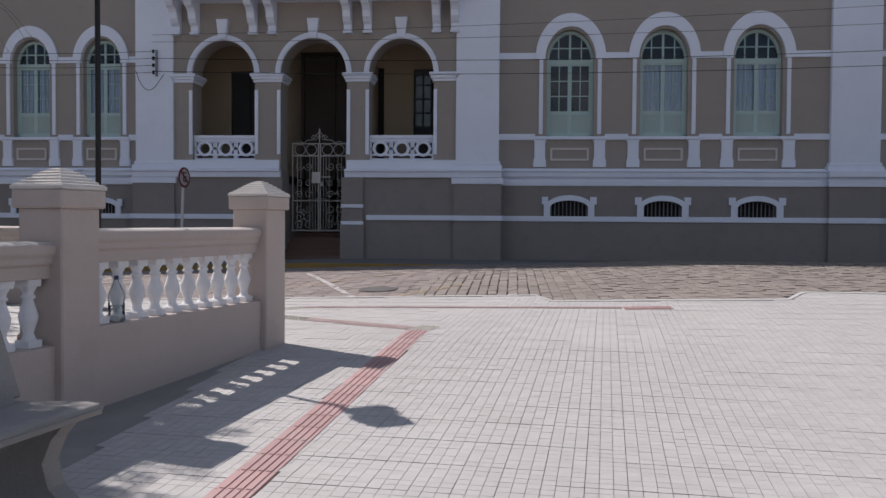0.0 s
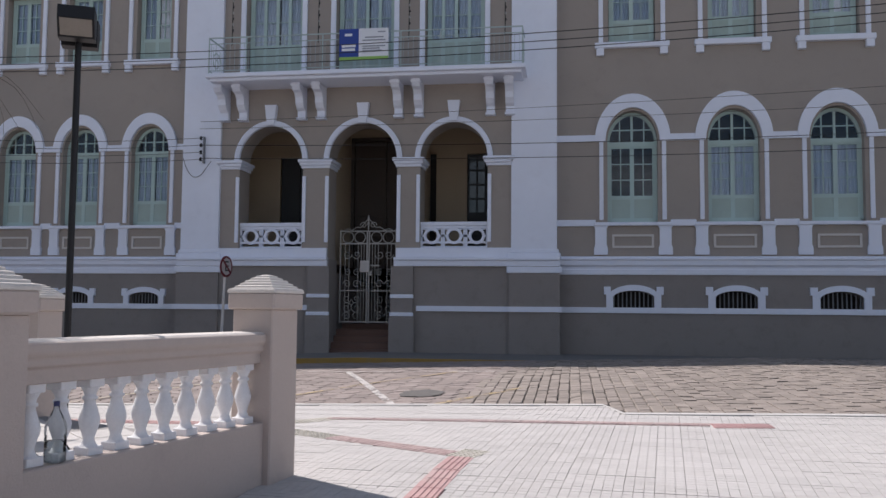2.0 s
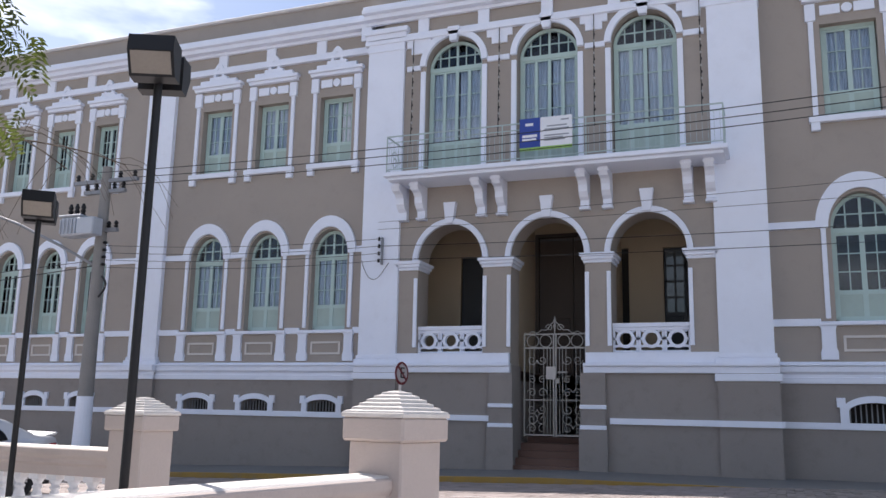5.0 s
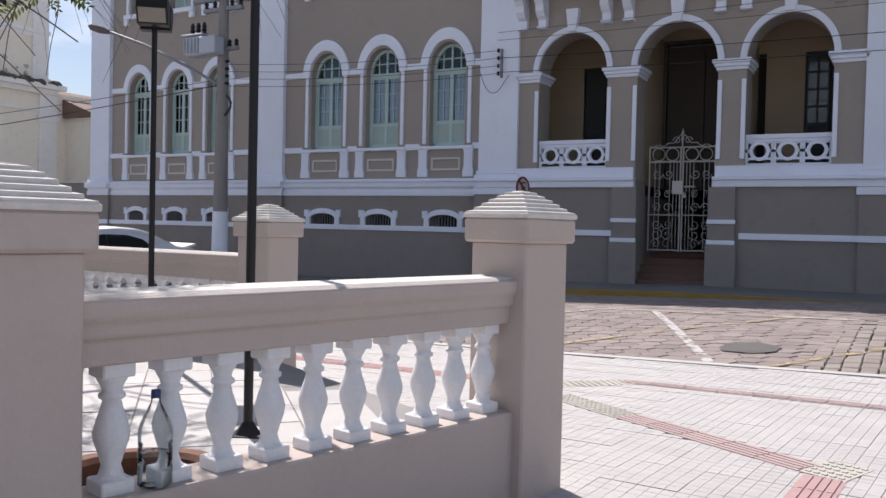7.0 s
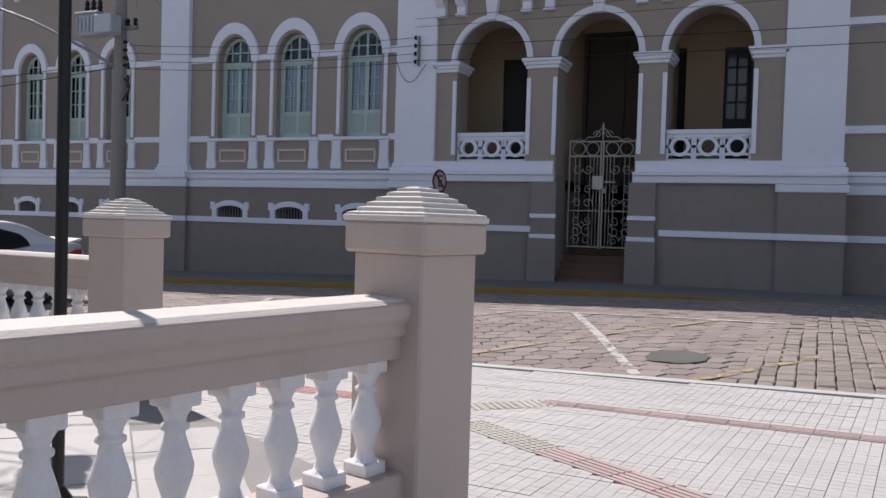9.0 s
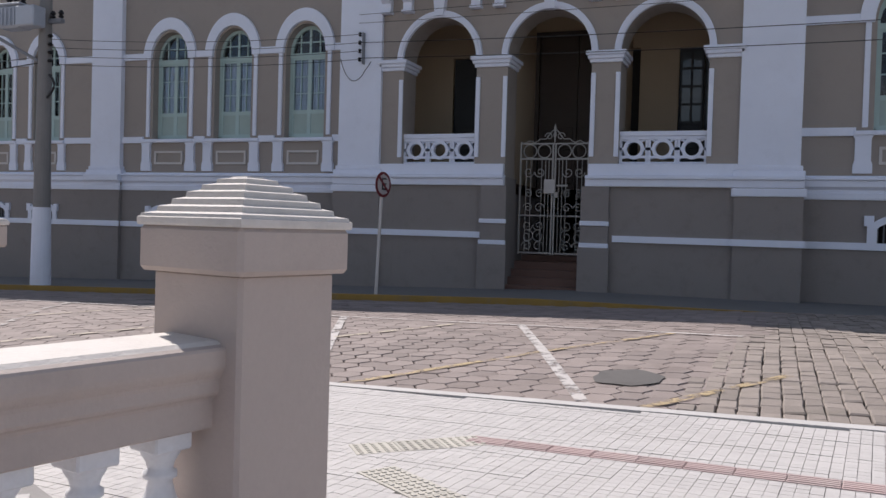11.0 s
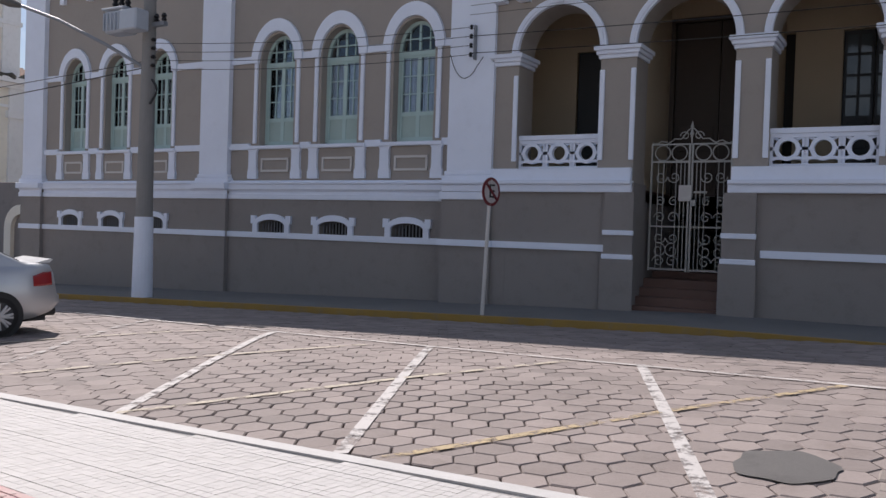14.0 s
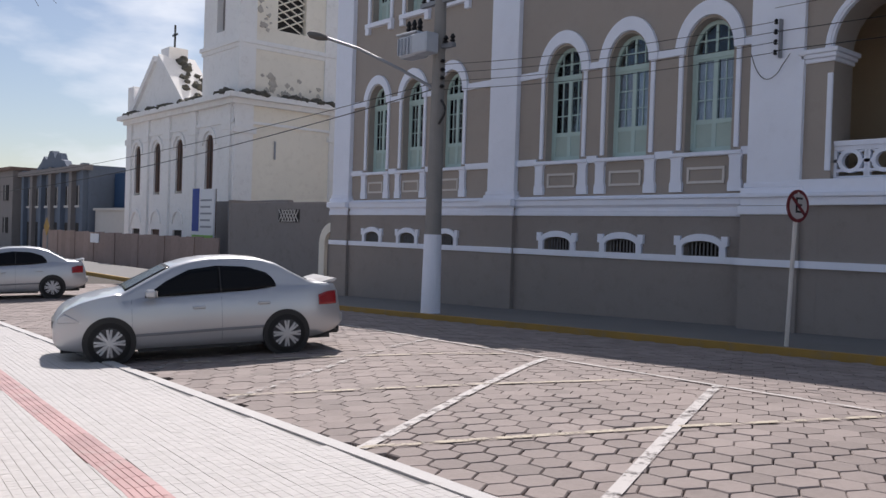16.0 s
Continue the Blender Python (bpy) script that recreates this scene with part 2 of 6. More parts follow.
LINE_W = worn_paint("worn_white_road_paint", (0.52, 0.49, 0.47), 0.44)
LINE_F = worn_paint("faint_white_road_paint", (0.44, 0.41, 0.39), 0.53)
LINE_Y = worn_paint("worn_yellow_road_paint", (0.44, 0.34, 0.20), 0.50)
LINE_C = worn_paint("worn_cream_road_paint", (0.48, 0.42, 0.33), 0.47)


# ---- building helpers ----
def mesh(name, bm, mat, smooth=False):
    me = bpy.data.meshes.new(name)
    bmesh.ops.recalc_face_normals(bm, faces=bm.faces[:])
    bm.to_mesh(me)
    bm.free()
    me.materials.append(mat)
    if smooth:
        for p in me.polygons:
            p.use_smooth = True
    return me


SPLIT = {"tower_wall", "wall", "loggia_wall", "handle", "step", "bar", "brace", "scroll", "acroterion", "base", "string_course", "panel", "cornice", "jamb", "sill_block", "fin", "door", "crossarm"}


def islands(bm):
    """Split a bmesh into its separate pieces."""
    left, out = set(bm.verts), []
    order = list(bm.verts)
    for v0 in order:
        if v0 not in left:
            continue
        stack, seen = [v0], {v0}
        while stack:
            v = stack.pop()
            for e in v.link_edges:
                w = e.other_vert(v)
                if w not in seen:
                    seen.add(w)
                    stack.append(w)
        left -= seen
        nb = bmesh.new()
        idx = {v: nb.verts.new(v.co) for v in order if v in seen}
        for f in {f for v in seen for f in v.link_faces}:
            nb.faces.new([idx[v] for v in f.verts])
        out.append(nb)
    bm.free()
    return out[0], out[1:]


def part(name, bm, mat, parent=None, label="", smooth=False):
    """Link a bmesh as one mesh object under a thing or under a part."""
    rest = []
    if name in SPLIT and not isinstance(bm, bpy.types.Mesh):
        bm, rest = islands(bm)
    me = bm if isinstance(bm, bpy.types.Mesh) else mesh(name, bm, mat, smooth)
    ob = new(name, me)
    for piece in rest:
        o = new(name, mesh(name, piece, mat, smooth))
        if parent:
            o.parent = parent
        tagged(o, label)
    if parent:
        ob.parent = parent
    return tagged(ob, label)


def thing(name, label, category, at=(0, 0, 0), turn=0.0, group="", kind=""):
    ob = new(name)
    ob.matrix_world = pose(*at, 0, 0, turn)
    return tagged(ob, label, category, group, kind)


def structure(name, bm, mat, label="", smooth=False):
    return tagged(part(name, bm, mat, None, label, smooth), kind="structure")


def box(bm, x0, x1, y0, y1, z0, z1, bevel=0.0):
    m = Matrix.LocRotScale(((x0 + x1) / 2, (y0 + y1) / 2, (z0 + z1) / 2), None, (abs(x1 - x0), abs(y1 - y0), abs(z1 - z0)))
    vs = bmesh.ops.create_cube(bm, size=1, matrix=m)["verts"]
    if bevel:
        es = list({e for v in vs for e in v.link_edges})
        bmesh.ops.bevel(bm, geom=es, offset=bevel, segments=1, affect="EDGES")
    return bm


def boxes(*rows, bevel=0.0):
    bm = bmesh.new()
    for r in rows:
        box(bm, *r, bevel=bevel)
    return bm


def tube(bm, p0, p1, r0, r1=None, n=10):
    p0, p1 = Vector(p0), Vector(p1)
    d = p1 - p0
    m = Matrix.Translation((p0 + p1) / 2) @ d.to_track_quat("Z", "Y").to_matrix().to_4x4()
    bmesh.ops.create_cone(bm, cap_ends=True, segments=n, radius1=r0, radius2=r0 if r1 is None else r1, depth=d.length, matrix=m)
    return bm


def polytube(bm, pts, r, n=6):
    pts = [Vector(p) for p in pts]
    rings = []
    for k, p in enumerate(pts):
        d = (pts[min(k + 1, len(pts) - 1)] - pts[max(k - 1, 0)]).normalized()
        q = d.to_track_quat("Z", "Y").to_matrix()
        rings.append([bm.verts.new(p + q @ Vector((r * math.cos(2 * math.pi * i / n), r * math.sin(2 * math.pi * i / n), 0))) for i in range(n)])
    for a, b in zip(rings, rings[1:]):
        for i in range(n):
            bm.faces.new((a[i], a[(i + 1) % n], b[(i + 1) % n], b[i]))
    bm.faces.new(rings[0])
    bm.faces.new(rings[-1])
    return bm


def lathe(bm, profile, at=(0, 0, 0), n=16):
    """A turned shape from rows of radius and height."""
    rings = []
    for r, z in profile:
        rings.append([bm.verts.new((at[0] + r * math.cos(2 * math.pi * k / n), at[1] + r * math.sin(2 * math.pi * k / n), at[2] + z)) for k in range(n)])
    for a, b in zip(rings, rings[1:]):
        for k in range(n):
            bm.faces.new((a[k], a[(k + 1) % n], b[(k + 1) % n], b[k]))
    bm.faces.new(rings[0][::-1])
    bm.faces.new(rings[-1])
    return bm


def extrude_y(bm, outline, y0, y1):
    """A prism from an outline of (x, z) along y."""
    a = [bm.verts.new((x, y0, z)) for x, z in outline]
    b = [bm.verts.new((x, y1, z)) for x, z in outline]
    bm.faces.new(a)
    bm.faces.new(b[::-1])
    k = len(a)
    for i in range(k):
        bm.faces.new((a[i], a[(i + 1) % k], b[(i + 1) % k], b[i]))
    return bm


def extrude_x(bm, outline, x0, x1):
    """A prism from an outline of (y, z) along x."""
    a = [bm.verts.new((x0, y, z)) for y, z in outline]
    b = [bm.verts.new((x1, y, z)) for y, z in outline]
    bm.faces.new(a)
    bm.faces.new(b[::-1])
    k = len(a)
    for i in range(k):
        bm.faces.new((a[i], a[(i + 1) % k], b[(i + 1) % k], b[i]))
    return bm


def arc(xc, zs, a, b, n=20, start=math.pi, end=0.0):
    return [(xc + a * math.cos(start + (end - start) * k / n), zs + b * math.sin(start + (end - start) * k / n)) for k in range(n + 1)]


def ring_arch(bm, xc, zs, a0, b0, a1, b1, y0, y1, n=20):
    """A half ring between two half ellipses, as a solid along y."""
    inner, outer = arc(xc, zs, a0, b0, n), arc(xc, zs, a1, b1, n)
    vs = [[[bm.verts.new((p[0], y, p[1])) for p in line] for y in (y0, y1)] for line in (inner, outer)]
    for k in range(n):
        bm.faces.new((vs[0][0][k], vs[0][0][k + 1], vs[1][0][k + 1], vs[1][0][k]))
        bm.faces.new((vs[0][1][k], vs[1][1][k], vs[1][1][k + 1], vs[0][1][k + 1]))
        bm.faces.new((vs[0][0][k], vs[0][1][k], vs[0][1][k + 1], vs[0][0][k + 1]))
        bm.faces.new((vs[1][0][k], vs[1][0][k + 1], vs[1][1][k + 1], vs[1][1][k]))
    for k in (0, n):
        bm.faces.new((vs[0][0][k], vs[1][0][k], vs[1][1][k], vs[0][1][k]))
    return bm


def wall_band(bm, x0, x1, z0, z1, y0, y1, openings):
    """A wall band with arched or square openings of (centre, half width, bottom, spring, rise), as one solid."""
    known = {}

    def v(x, z):
        key = (round(x, 4), round(z, 4))
        if key not in known:
            known[key] = bm.verts.new((x, y0, z))
        return known[key]

    def face(pts):
        clean = [p for k, p in enumerate(pts) if (round(p[0], 4), round(p[1], 4)) != (round(pts[k - 1][0], 4), round(pts[k - 1][1], 4))]
        bm.faces.new([v(*p) for p in clean])

    left = []
    at = x0
    for xc, a, zb, zs, rise in sorted(openings):
        marks = sorted({max(zb, z0), min(zs, z1)} - {z0, z1})
        face([(at, z0), (xc - a, z0)] + [(xc - a, z) for z in marks] + [(xc - a, z1), (at, z1)] + [(at, z) for z in reversed(left)])
        if zb > z0 + 0.01:
            face([(xc - a, z0), (xc + a, z0), (xc + a, zb), (xc - a, zb)])
        if rise > 0:
            pts = arc(xc, zs, a, rise, 18)
            pts[0], pts[-1] = (xc - a, zs), (xc + a, zs)
            crown = [(p[0], z1) for p in pts]
            for k in range(18):
                face([pts[k], pts[k + 1], crown[k + 1], crown[k]])
        elif zs < z1 - 0.01:
            face([(xc - a, zs), (xc + a, zs), (xc + a, z1), (xc - a, z1)])
        at, left = xc + a, marks
    face([(at, z0), (x1, z0), (x1, z1), (at, z1)] + [(at, z) for z in reversed(left)])
    out = bmesh.ops.extrude_face_region(bm, geom=bm.faces[:], use_keep_orig=True)
    bmesh.ops.translate(bm, vec=(0, y1 - y0, 0), verts=[g for g in out["geom"] if isinstance(g, bmesh.types.BMVert)])
    return bm


def ground_z(x, y):
    """The height of the ground, which climbs to the street and falls along it."""
    ys = (-60, 0, 8, 12.2, 16.5, 21.5, 60)
    zs = (0.20, 0.20, 0.53, 0.54, 0.62, 0.515, 0.515)
    u = min(max((y - 4) / 8.5, 0), 1)
    return float(np.interp(y, ys, zs)) + 0.03 * (min(max(x, -27), 3) + 4) * u * u * (3 - 2 * u)


def walk_z(x):
    return 0.555 + (0.03 * (max(x, -27) + 6) if x < -6 else 0.0)


# ---- the long two-storey building ----
WALL_Y, CEN_Y, PIL_Y, BACK_Y = 25.0, 24.6, 24.5, 36.0
RIGHT = [0.66, 3.27, 5.85]
LEFT = [-17.27, -15.26, -13.09]
FARL = [-25.30, -23.45, -21.63]
FARR = [10.9, 13.4, 15.9]
ARCHES = [-9.25, -6.62, -4.10]
building = thing("historic_building", "long two-storey taupe building with white stucco trim", "building")

SIZE = {}
for xs, k in ((RIGHT, 1.0), (LEFT, 0.865), (FARL, 0.74), (FARR, 1.0)):
    for x in xs:
        SIZE[x] = k
VENT = {x: 1.0 if k == 1.0 else 0.74 for x, k in SIZE.items()}
WINGS = [(-27.6, -19.0, FARL), (-19.0, -11.4, LEFT), (-1.7, 8.3, RIGHT), (8.3, 17.6, FARR)]

# walls, storey by storey
for x0, x1, xs in WINGS:
    part("wall", wall_band(bmesh.new(), x0, x1, -0.6, 3.0, WALL_Y - 0.06, WALL_Y + 0.5,
                           [(x, 0.54 * SIZE[x], 1.80, 1.80 + 0.24 * VENT[x], 0.21 * VENT[x]) for x in xs]), PLINTH, building, "grey painted plinth with low arched vents")
    part("wall", wall_band(bmesh.new(), x0, x1, 3.0, 8.0, WALL_Y, WALL_Y + 0.5,
                           [(x, 0.66 * SIZE[x], 4.05, 6.24, 0.84 * SIZE[x]) for x in xs]), TAUPE, building)
    up = 11.28 if x0 > -5 else 11.0
    part("wall", wall_band(bmesh.new(), x0, x1, 8.0, 13.2, WALL_Y, WALL_Y + 0.5,
                           [(x, 0.62 * SIZE[x], 8.95, up, 0) for x in xs]), TAUPE, building)
part("wall", wall_band(bmesh.new(), -11.4, -1.7, 3.06, 7.9, CEN_Y, CEN_Y + 0.75,
                       [(ARCHES[0], 0.92, 3.36, 5.80, 0.98), (ARCHES[1], 0.96, 3.06, 5.80, 1.02), (ARCHES[2], 0.92, 3.36, 5.80, 0.98)]), TAUPE, building)
part("wall", wall_band(bmesh.new(), -11.4, -1.7, 7.9, 13.4, CEN_Y, CEN_Y + 0.6,
                       [(x, 0.82, 8.05, 11.35, 0.80) for x in ARCHES]), TAUPE, building)
part("wall", boxes((-11.4, ARCHES[1] - 0.90, CEN_Y - 0.1, CEN_Y + 0.75, -0.3, 3.06), (ARCHES[1] + 0.90, -1.7, CEN_Y - 0.1, CEN_Y + 0.75, -0.3, 3.06)), PLINTH, building)
part("wall", boxes((-27.6, -27.1, WALL_Y + 0.5, BACK_Y, -0.8, 13.2), (17.1, 17.6, WALL_Y + 0.5, BACK_Y, -0.6, 13.2), (-27.6, 17.6, BACK_Y, BACK_Y + 0.4, -0.8, 13.2)), TAUPE, building)
part("wall", boxes((-27.6, -7.76, WALL_Y + 0.45, BACK_Y, 2.6, 2.9), (-5.44, 17.6, WALL_Y + 0.45, BACK_Y, 2.6, 2.9), (-27.1, -11.4, WALL_Y + 0.5, BACK_Y, 7.6, 7.9), (-1.7, 17.1, WALL_Y + 0.5, BACK_Y, 7.6, 7.9), (-11.4, -1.7, CEN_Y + 0.7, BACK_Y, 7.55, 7.95)), BEIGE, building, "inner floors")
# unseen centre parapet is added up to 14.7 for the shadow it casts
part("roof", boxes((-27.75, 17.75, WALL_Y + 0.15, BACK_Y + 0.5, 13.2, 14.0), (-11.9, -1.3, CEN_Y - 0.02, BACK_Y + 0.4, 13.4, 14.7)), TAUPE, building, "taupe roof parapet, its unseen centre raised for its shadow")
part("coping", boxes((-27.85, -11.9, WALL_Y + 0.05, WALL_Y + 0.6, 14.0, 14.1), bevel=0.02), CREAM, building, "pale grey parapet coping")
part("coping", boxes((-1.3, 17.85, WALL_Y + 0.05, WALL_Y + 0.6, 14.0, 14.1), bevel=0.02), CREAM, building, "pale grey parapet coping")
# near-black sheets put in place of the unlit rooms
part("wall", boxes((-27.1, -12.0, 27.4, 27.5, 2.9, 13.2), (-1.2, 17.1, 27.4, 27.5, 2.9, 13.2), (-11.4, -1.7, 27.3, 27.4, 7.95, 13.2)), DARK, building, "near-black sheets standing for unlit rooms behind the windows")

# plinth cornice, vent string, sill string and spring string
for x0, x1, xs in WINGS:
    y = WALL_Y
    part("cornice", boxes((x0, x1, y - 0.16, y - 0.05, 2.91, 3.05), (x0, x1, y - 0.20, y - 0.05, 3.05, 3.10), (x0, x1, y - 0.10, y + 0.004, 3.10, 3.15), bevel=0.012), WHITE, building)
    part("cornice", extrude_x(bmesh.new(), [(y - 0.05, 2.66), (y - 0.10, 2.66), (y - 0.11, 2.69), (y - 0.11, 2.79), (y - 0.075, 2.81), (y - 0.075, 2.86), (y - 0.13, 2.91), (y - 0.05, 2.91)], x0, x1), WHITE, building, "white lower moulding")
    part("string_course", boxes((x0, x1, y - 0.11, y - 0.055, 1.65, 1.80), bevel=0.01), WHITE, building)
    edges = [x0] + [v for x in xs for v in (x - 0.98 * SIZE[x], x + 0.98 * SIZE[x])] + [x1]
    for a, b in zip(edges[::2], edges[1::2]):
        part("string_course", boxes((a, b, y - 0.07, y + 0.005, 3.96, 4.13), bevel=0.01), WHITE, building)
        part("string_course", boxes((a, b, y - 0.06, y + 0.005, 6.24, 6.42), bevel=0.01), WHITE, building)
part("cornice", boxes((-11.9, ARCHES[1] - 0.93, CEN_Y - 0.20, CEN_Y - 0.02, 2.86, 3.02), (-11.9, ARCHES[1] - 0.93, CEN_Y - 0.26, CEN_Y - 0.02, 3.02, 3.10),
                      (-10.72, ARCHES[1] - 0.97, CEN_Y - 0.12, CEN_Y + 0.002, 3.10, 3.36), bevel=0.012), WHITE, building)
part("cornice", boxes((ARCHES[1] + 0.93, -1.25, CEN_Y - 0.20, CEN_Y - 0.02, 2.86, 3.02), (ARCHES[1] + 0.93, -1.25, CEN_Y - 0.26, CEN_Y - 0.02, 3.02, 3.10),
                      (ARCHES[1] + 0.97, -2.54, CEN_Y - 0.12, CEN_Y + 0.002, 3.10, 3.36), bevel=0.012), WHITE, building)
for x0, x1 in ((-11.95, -10.6), (-2.65, -1.2)):
    part("cornice", boxes((x0, x1, CEN_Y - 0.22, CEN_Y - 0.1, 2.68, 2.85), bevel=0.015), WHITE, building)
    part("wall", boxes((x0 + 0.06, x1 - 0.06, CEN_Y - 0.18, CEN_Y - 0.09, -0.2, 2.86)), PLINTH, building, "grey pilaster pedestal")
part("string_course", boxes((-10.66, ARCHES[1] - 1.42, CEN_Y - 0.16, CEN_Y - 0.09, 1.66, 1.80), (-11.95, -10.6, CEN_Y - 0.24, CEN_Y - 0.17, 1.66, 1.80)), WHITE, building)
part("string_course", boxes((ARCHES[1] + 1.55, -2.6, CEN_Y - 0.16, CEN_Y - 0.09, 1.66, 1.80), (-2.65, -1.2, CEN_Y - 0.24, CEN_Y - 0.17, 1.66, 1.80)), WHITE, building)
for sx in (-1, 1):
    a, b = sorted((ARCHES[1] + sx * 0.86, ARCHES[1] + sx * 1.46))
    part("wall", boxes((a, b, CEN_Y - 0.20, CEN_Y - 0.09, -0.1, 2.86)), PLINTH, building, "grey gate pier")
    part("string_course", boxes((a - 0.02, b + 0.02, CEN_Y - 0.25, CEN_Y - 0.18, 1.52, 1.62), (a - 0.02, b + 0.02, CEN_Y - 0.24, CEN_Y - 0.18, 2.00, 2.10), bevel=0.01), WHITE, building)
    part("wall", boxes((a - 0.04, b + 0.04, CEN_Y - 0.24, CEN_Y - 0.19, -0.1, 1.52)), PLINTH, building)
for x in (-10.32, -8.2, -5.17, -3.05):
    part("wall", boxes((x - 0.012, x + 0.012, CEN_Y - 0.104, CEN_Y - 0.09, -0.1, 2.86)), PLINTH, building)

# pilasters
for x0, x1, y, z0 in ((-11.83, -10.72, PIL_Y, 3.1), (-2.54, -1.34, PIL_Y, 3.1), (-19.85, -18.82, 24.85, 3.1), (-27.62, -26.66, 24.85, 3.1), (7.78, 9.1, 24.85, 3.1)):
    deep = 0.62 if y < 24.6 else 0.16
    p = part("pilaster", boxes((x0, x1, y, y + deep, z0, 12.4)), WHITE, building, "white pilaster")
    part("base", boxes((x0 - 0.10, x1 + 0.10, y - 0.06, y + deep, z0 - 0.02, z0 + 0.12), (x0 - 0.05, x1 + 0.05, y - 0.03, y + deep, z0 + 0.12, z0 + 0.22), bevel=0.015), WHITE, p)
    part("capital", boxes((x0 - 0.03, x1 + 0.03, y - 0.03, y + deep, 11.92, 11.98), (x0 - 0.06, x1 + 0.06, y - 0.05, y + deep, 12.3, 12.45), (x0 - 0.12, x1 + 0.12, y - 0.12, y + deep, 12.45, 12.6), bevel=0.012), WHITE, p)
    if y > 24.6:
        part("cornice", extrude_x(bmesh.new(), [(y - 0.02, 2.66), (y - 0.08, 2.66), (y - 0.08, 2.79), (y - 0.045, 2.81), (y - 0.045, 2.86), (y - 0.10, 2.912), (y - 0.02, 2.912)], x0 - 0.06, x1 + 0.06), WHITE, p)
        part("cornice", boxes((x0 - 0.09, x1 + 0.09, y - 0.18, y - 0.01, 2.914, 3.09), bevel=0.012), WHITE, p)
        part("pedestal", boxes((x0 - 0.02, x1 + 0.02, y - 0.03, WALL_Y - 0.05, -0.7, 2.88)), PLINTH, p, "grey pilaster pedestal")
        part("string", boxes((x0 - 0.05, x1 + 0.05, y - 0.08, y - 0.025, 1.648, 1.802), bevel=0.01), WHITE, p)

# entablature
for x0, x1, y in ((-27.7, -11.9, WALL_Y), (-1.3, 17.7, WALL_Y), (-11.95, -1.25, CEN_Y - 0.02)):
    part("cornice", boxes((x0, x1, y - 0.12, y + 0.01, 12.16, 12.28), (x0, x1, y - 0.08, y + 0.01, 12.28, 12.38), bevel=0.01), WHITE, building)
    part("cornice", boxes((x0, x1, y - 0.10, y + 0.01, 12.78, 12.88), (x0, x1, y - 0.28, y + 0.01, 12.88, 13.02), (x0, x1, y - 0.42, y + 0.01, 13.02, 13.14), (x0, x1, y - 0.36, y + 0.2, 13.14, 13.26), bevel=0.012), WHITE, building)
    n = max(1, round((x1 - x0) / 1.75))
    for k in range(n + 1):
        xx = x0 + (x1 - x0) * k / n
        part("frieze_block", boxes((xx - 0.16, xx + 0.16, y - 0.07, y + 0.01, 12.38, 12.78), bevel=0.01), WHITE, building)
for x in (-10.3, -7.93, -5.36, -2.9):
    part("frieze_block", boxes((x - 0.36, x + 0.36, CEN_Y - 0.06, CEN_Y + 0.01, 11.95, 12.2), (x - 0.22, x + 0.22, CEN_Y - 0.06, CEN_Y + 0.01, 11.75, 11.95)), WHITE, building)
for x in ARCHES:
    part("keystone", extrude_y(bmesh.new(), [(x - 0.10, 11.98), (x + 0.10, 11.98), (x + 0.17, 12.4), (x - 0.17, 12.4)], CEN_Y - 0.14, CEN_Y + 0.01), WHITE, building)


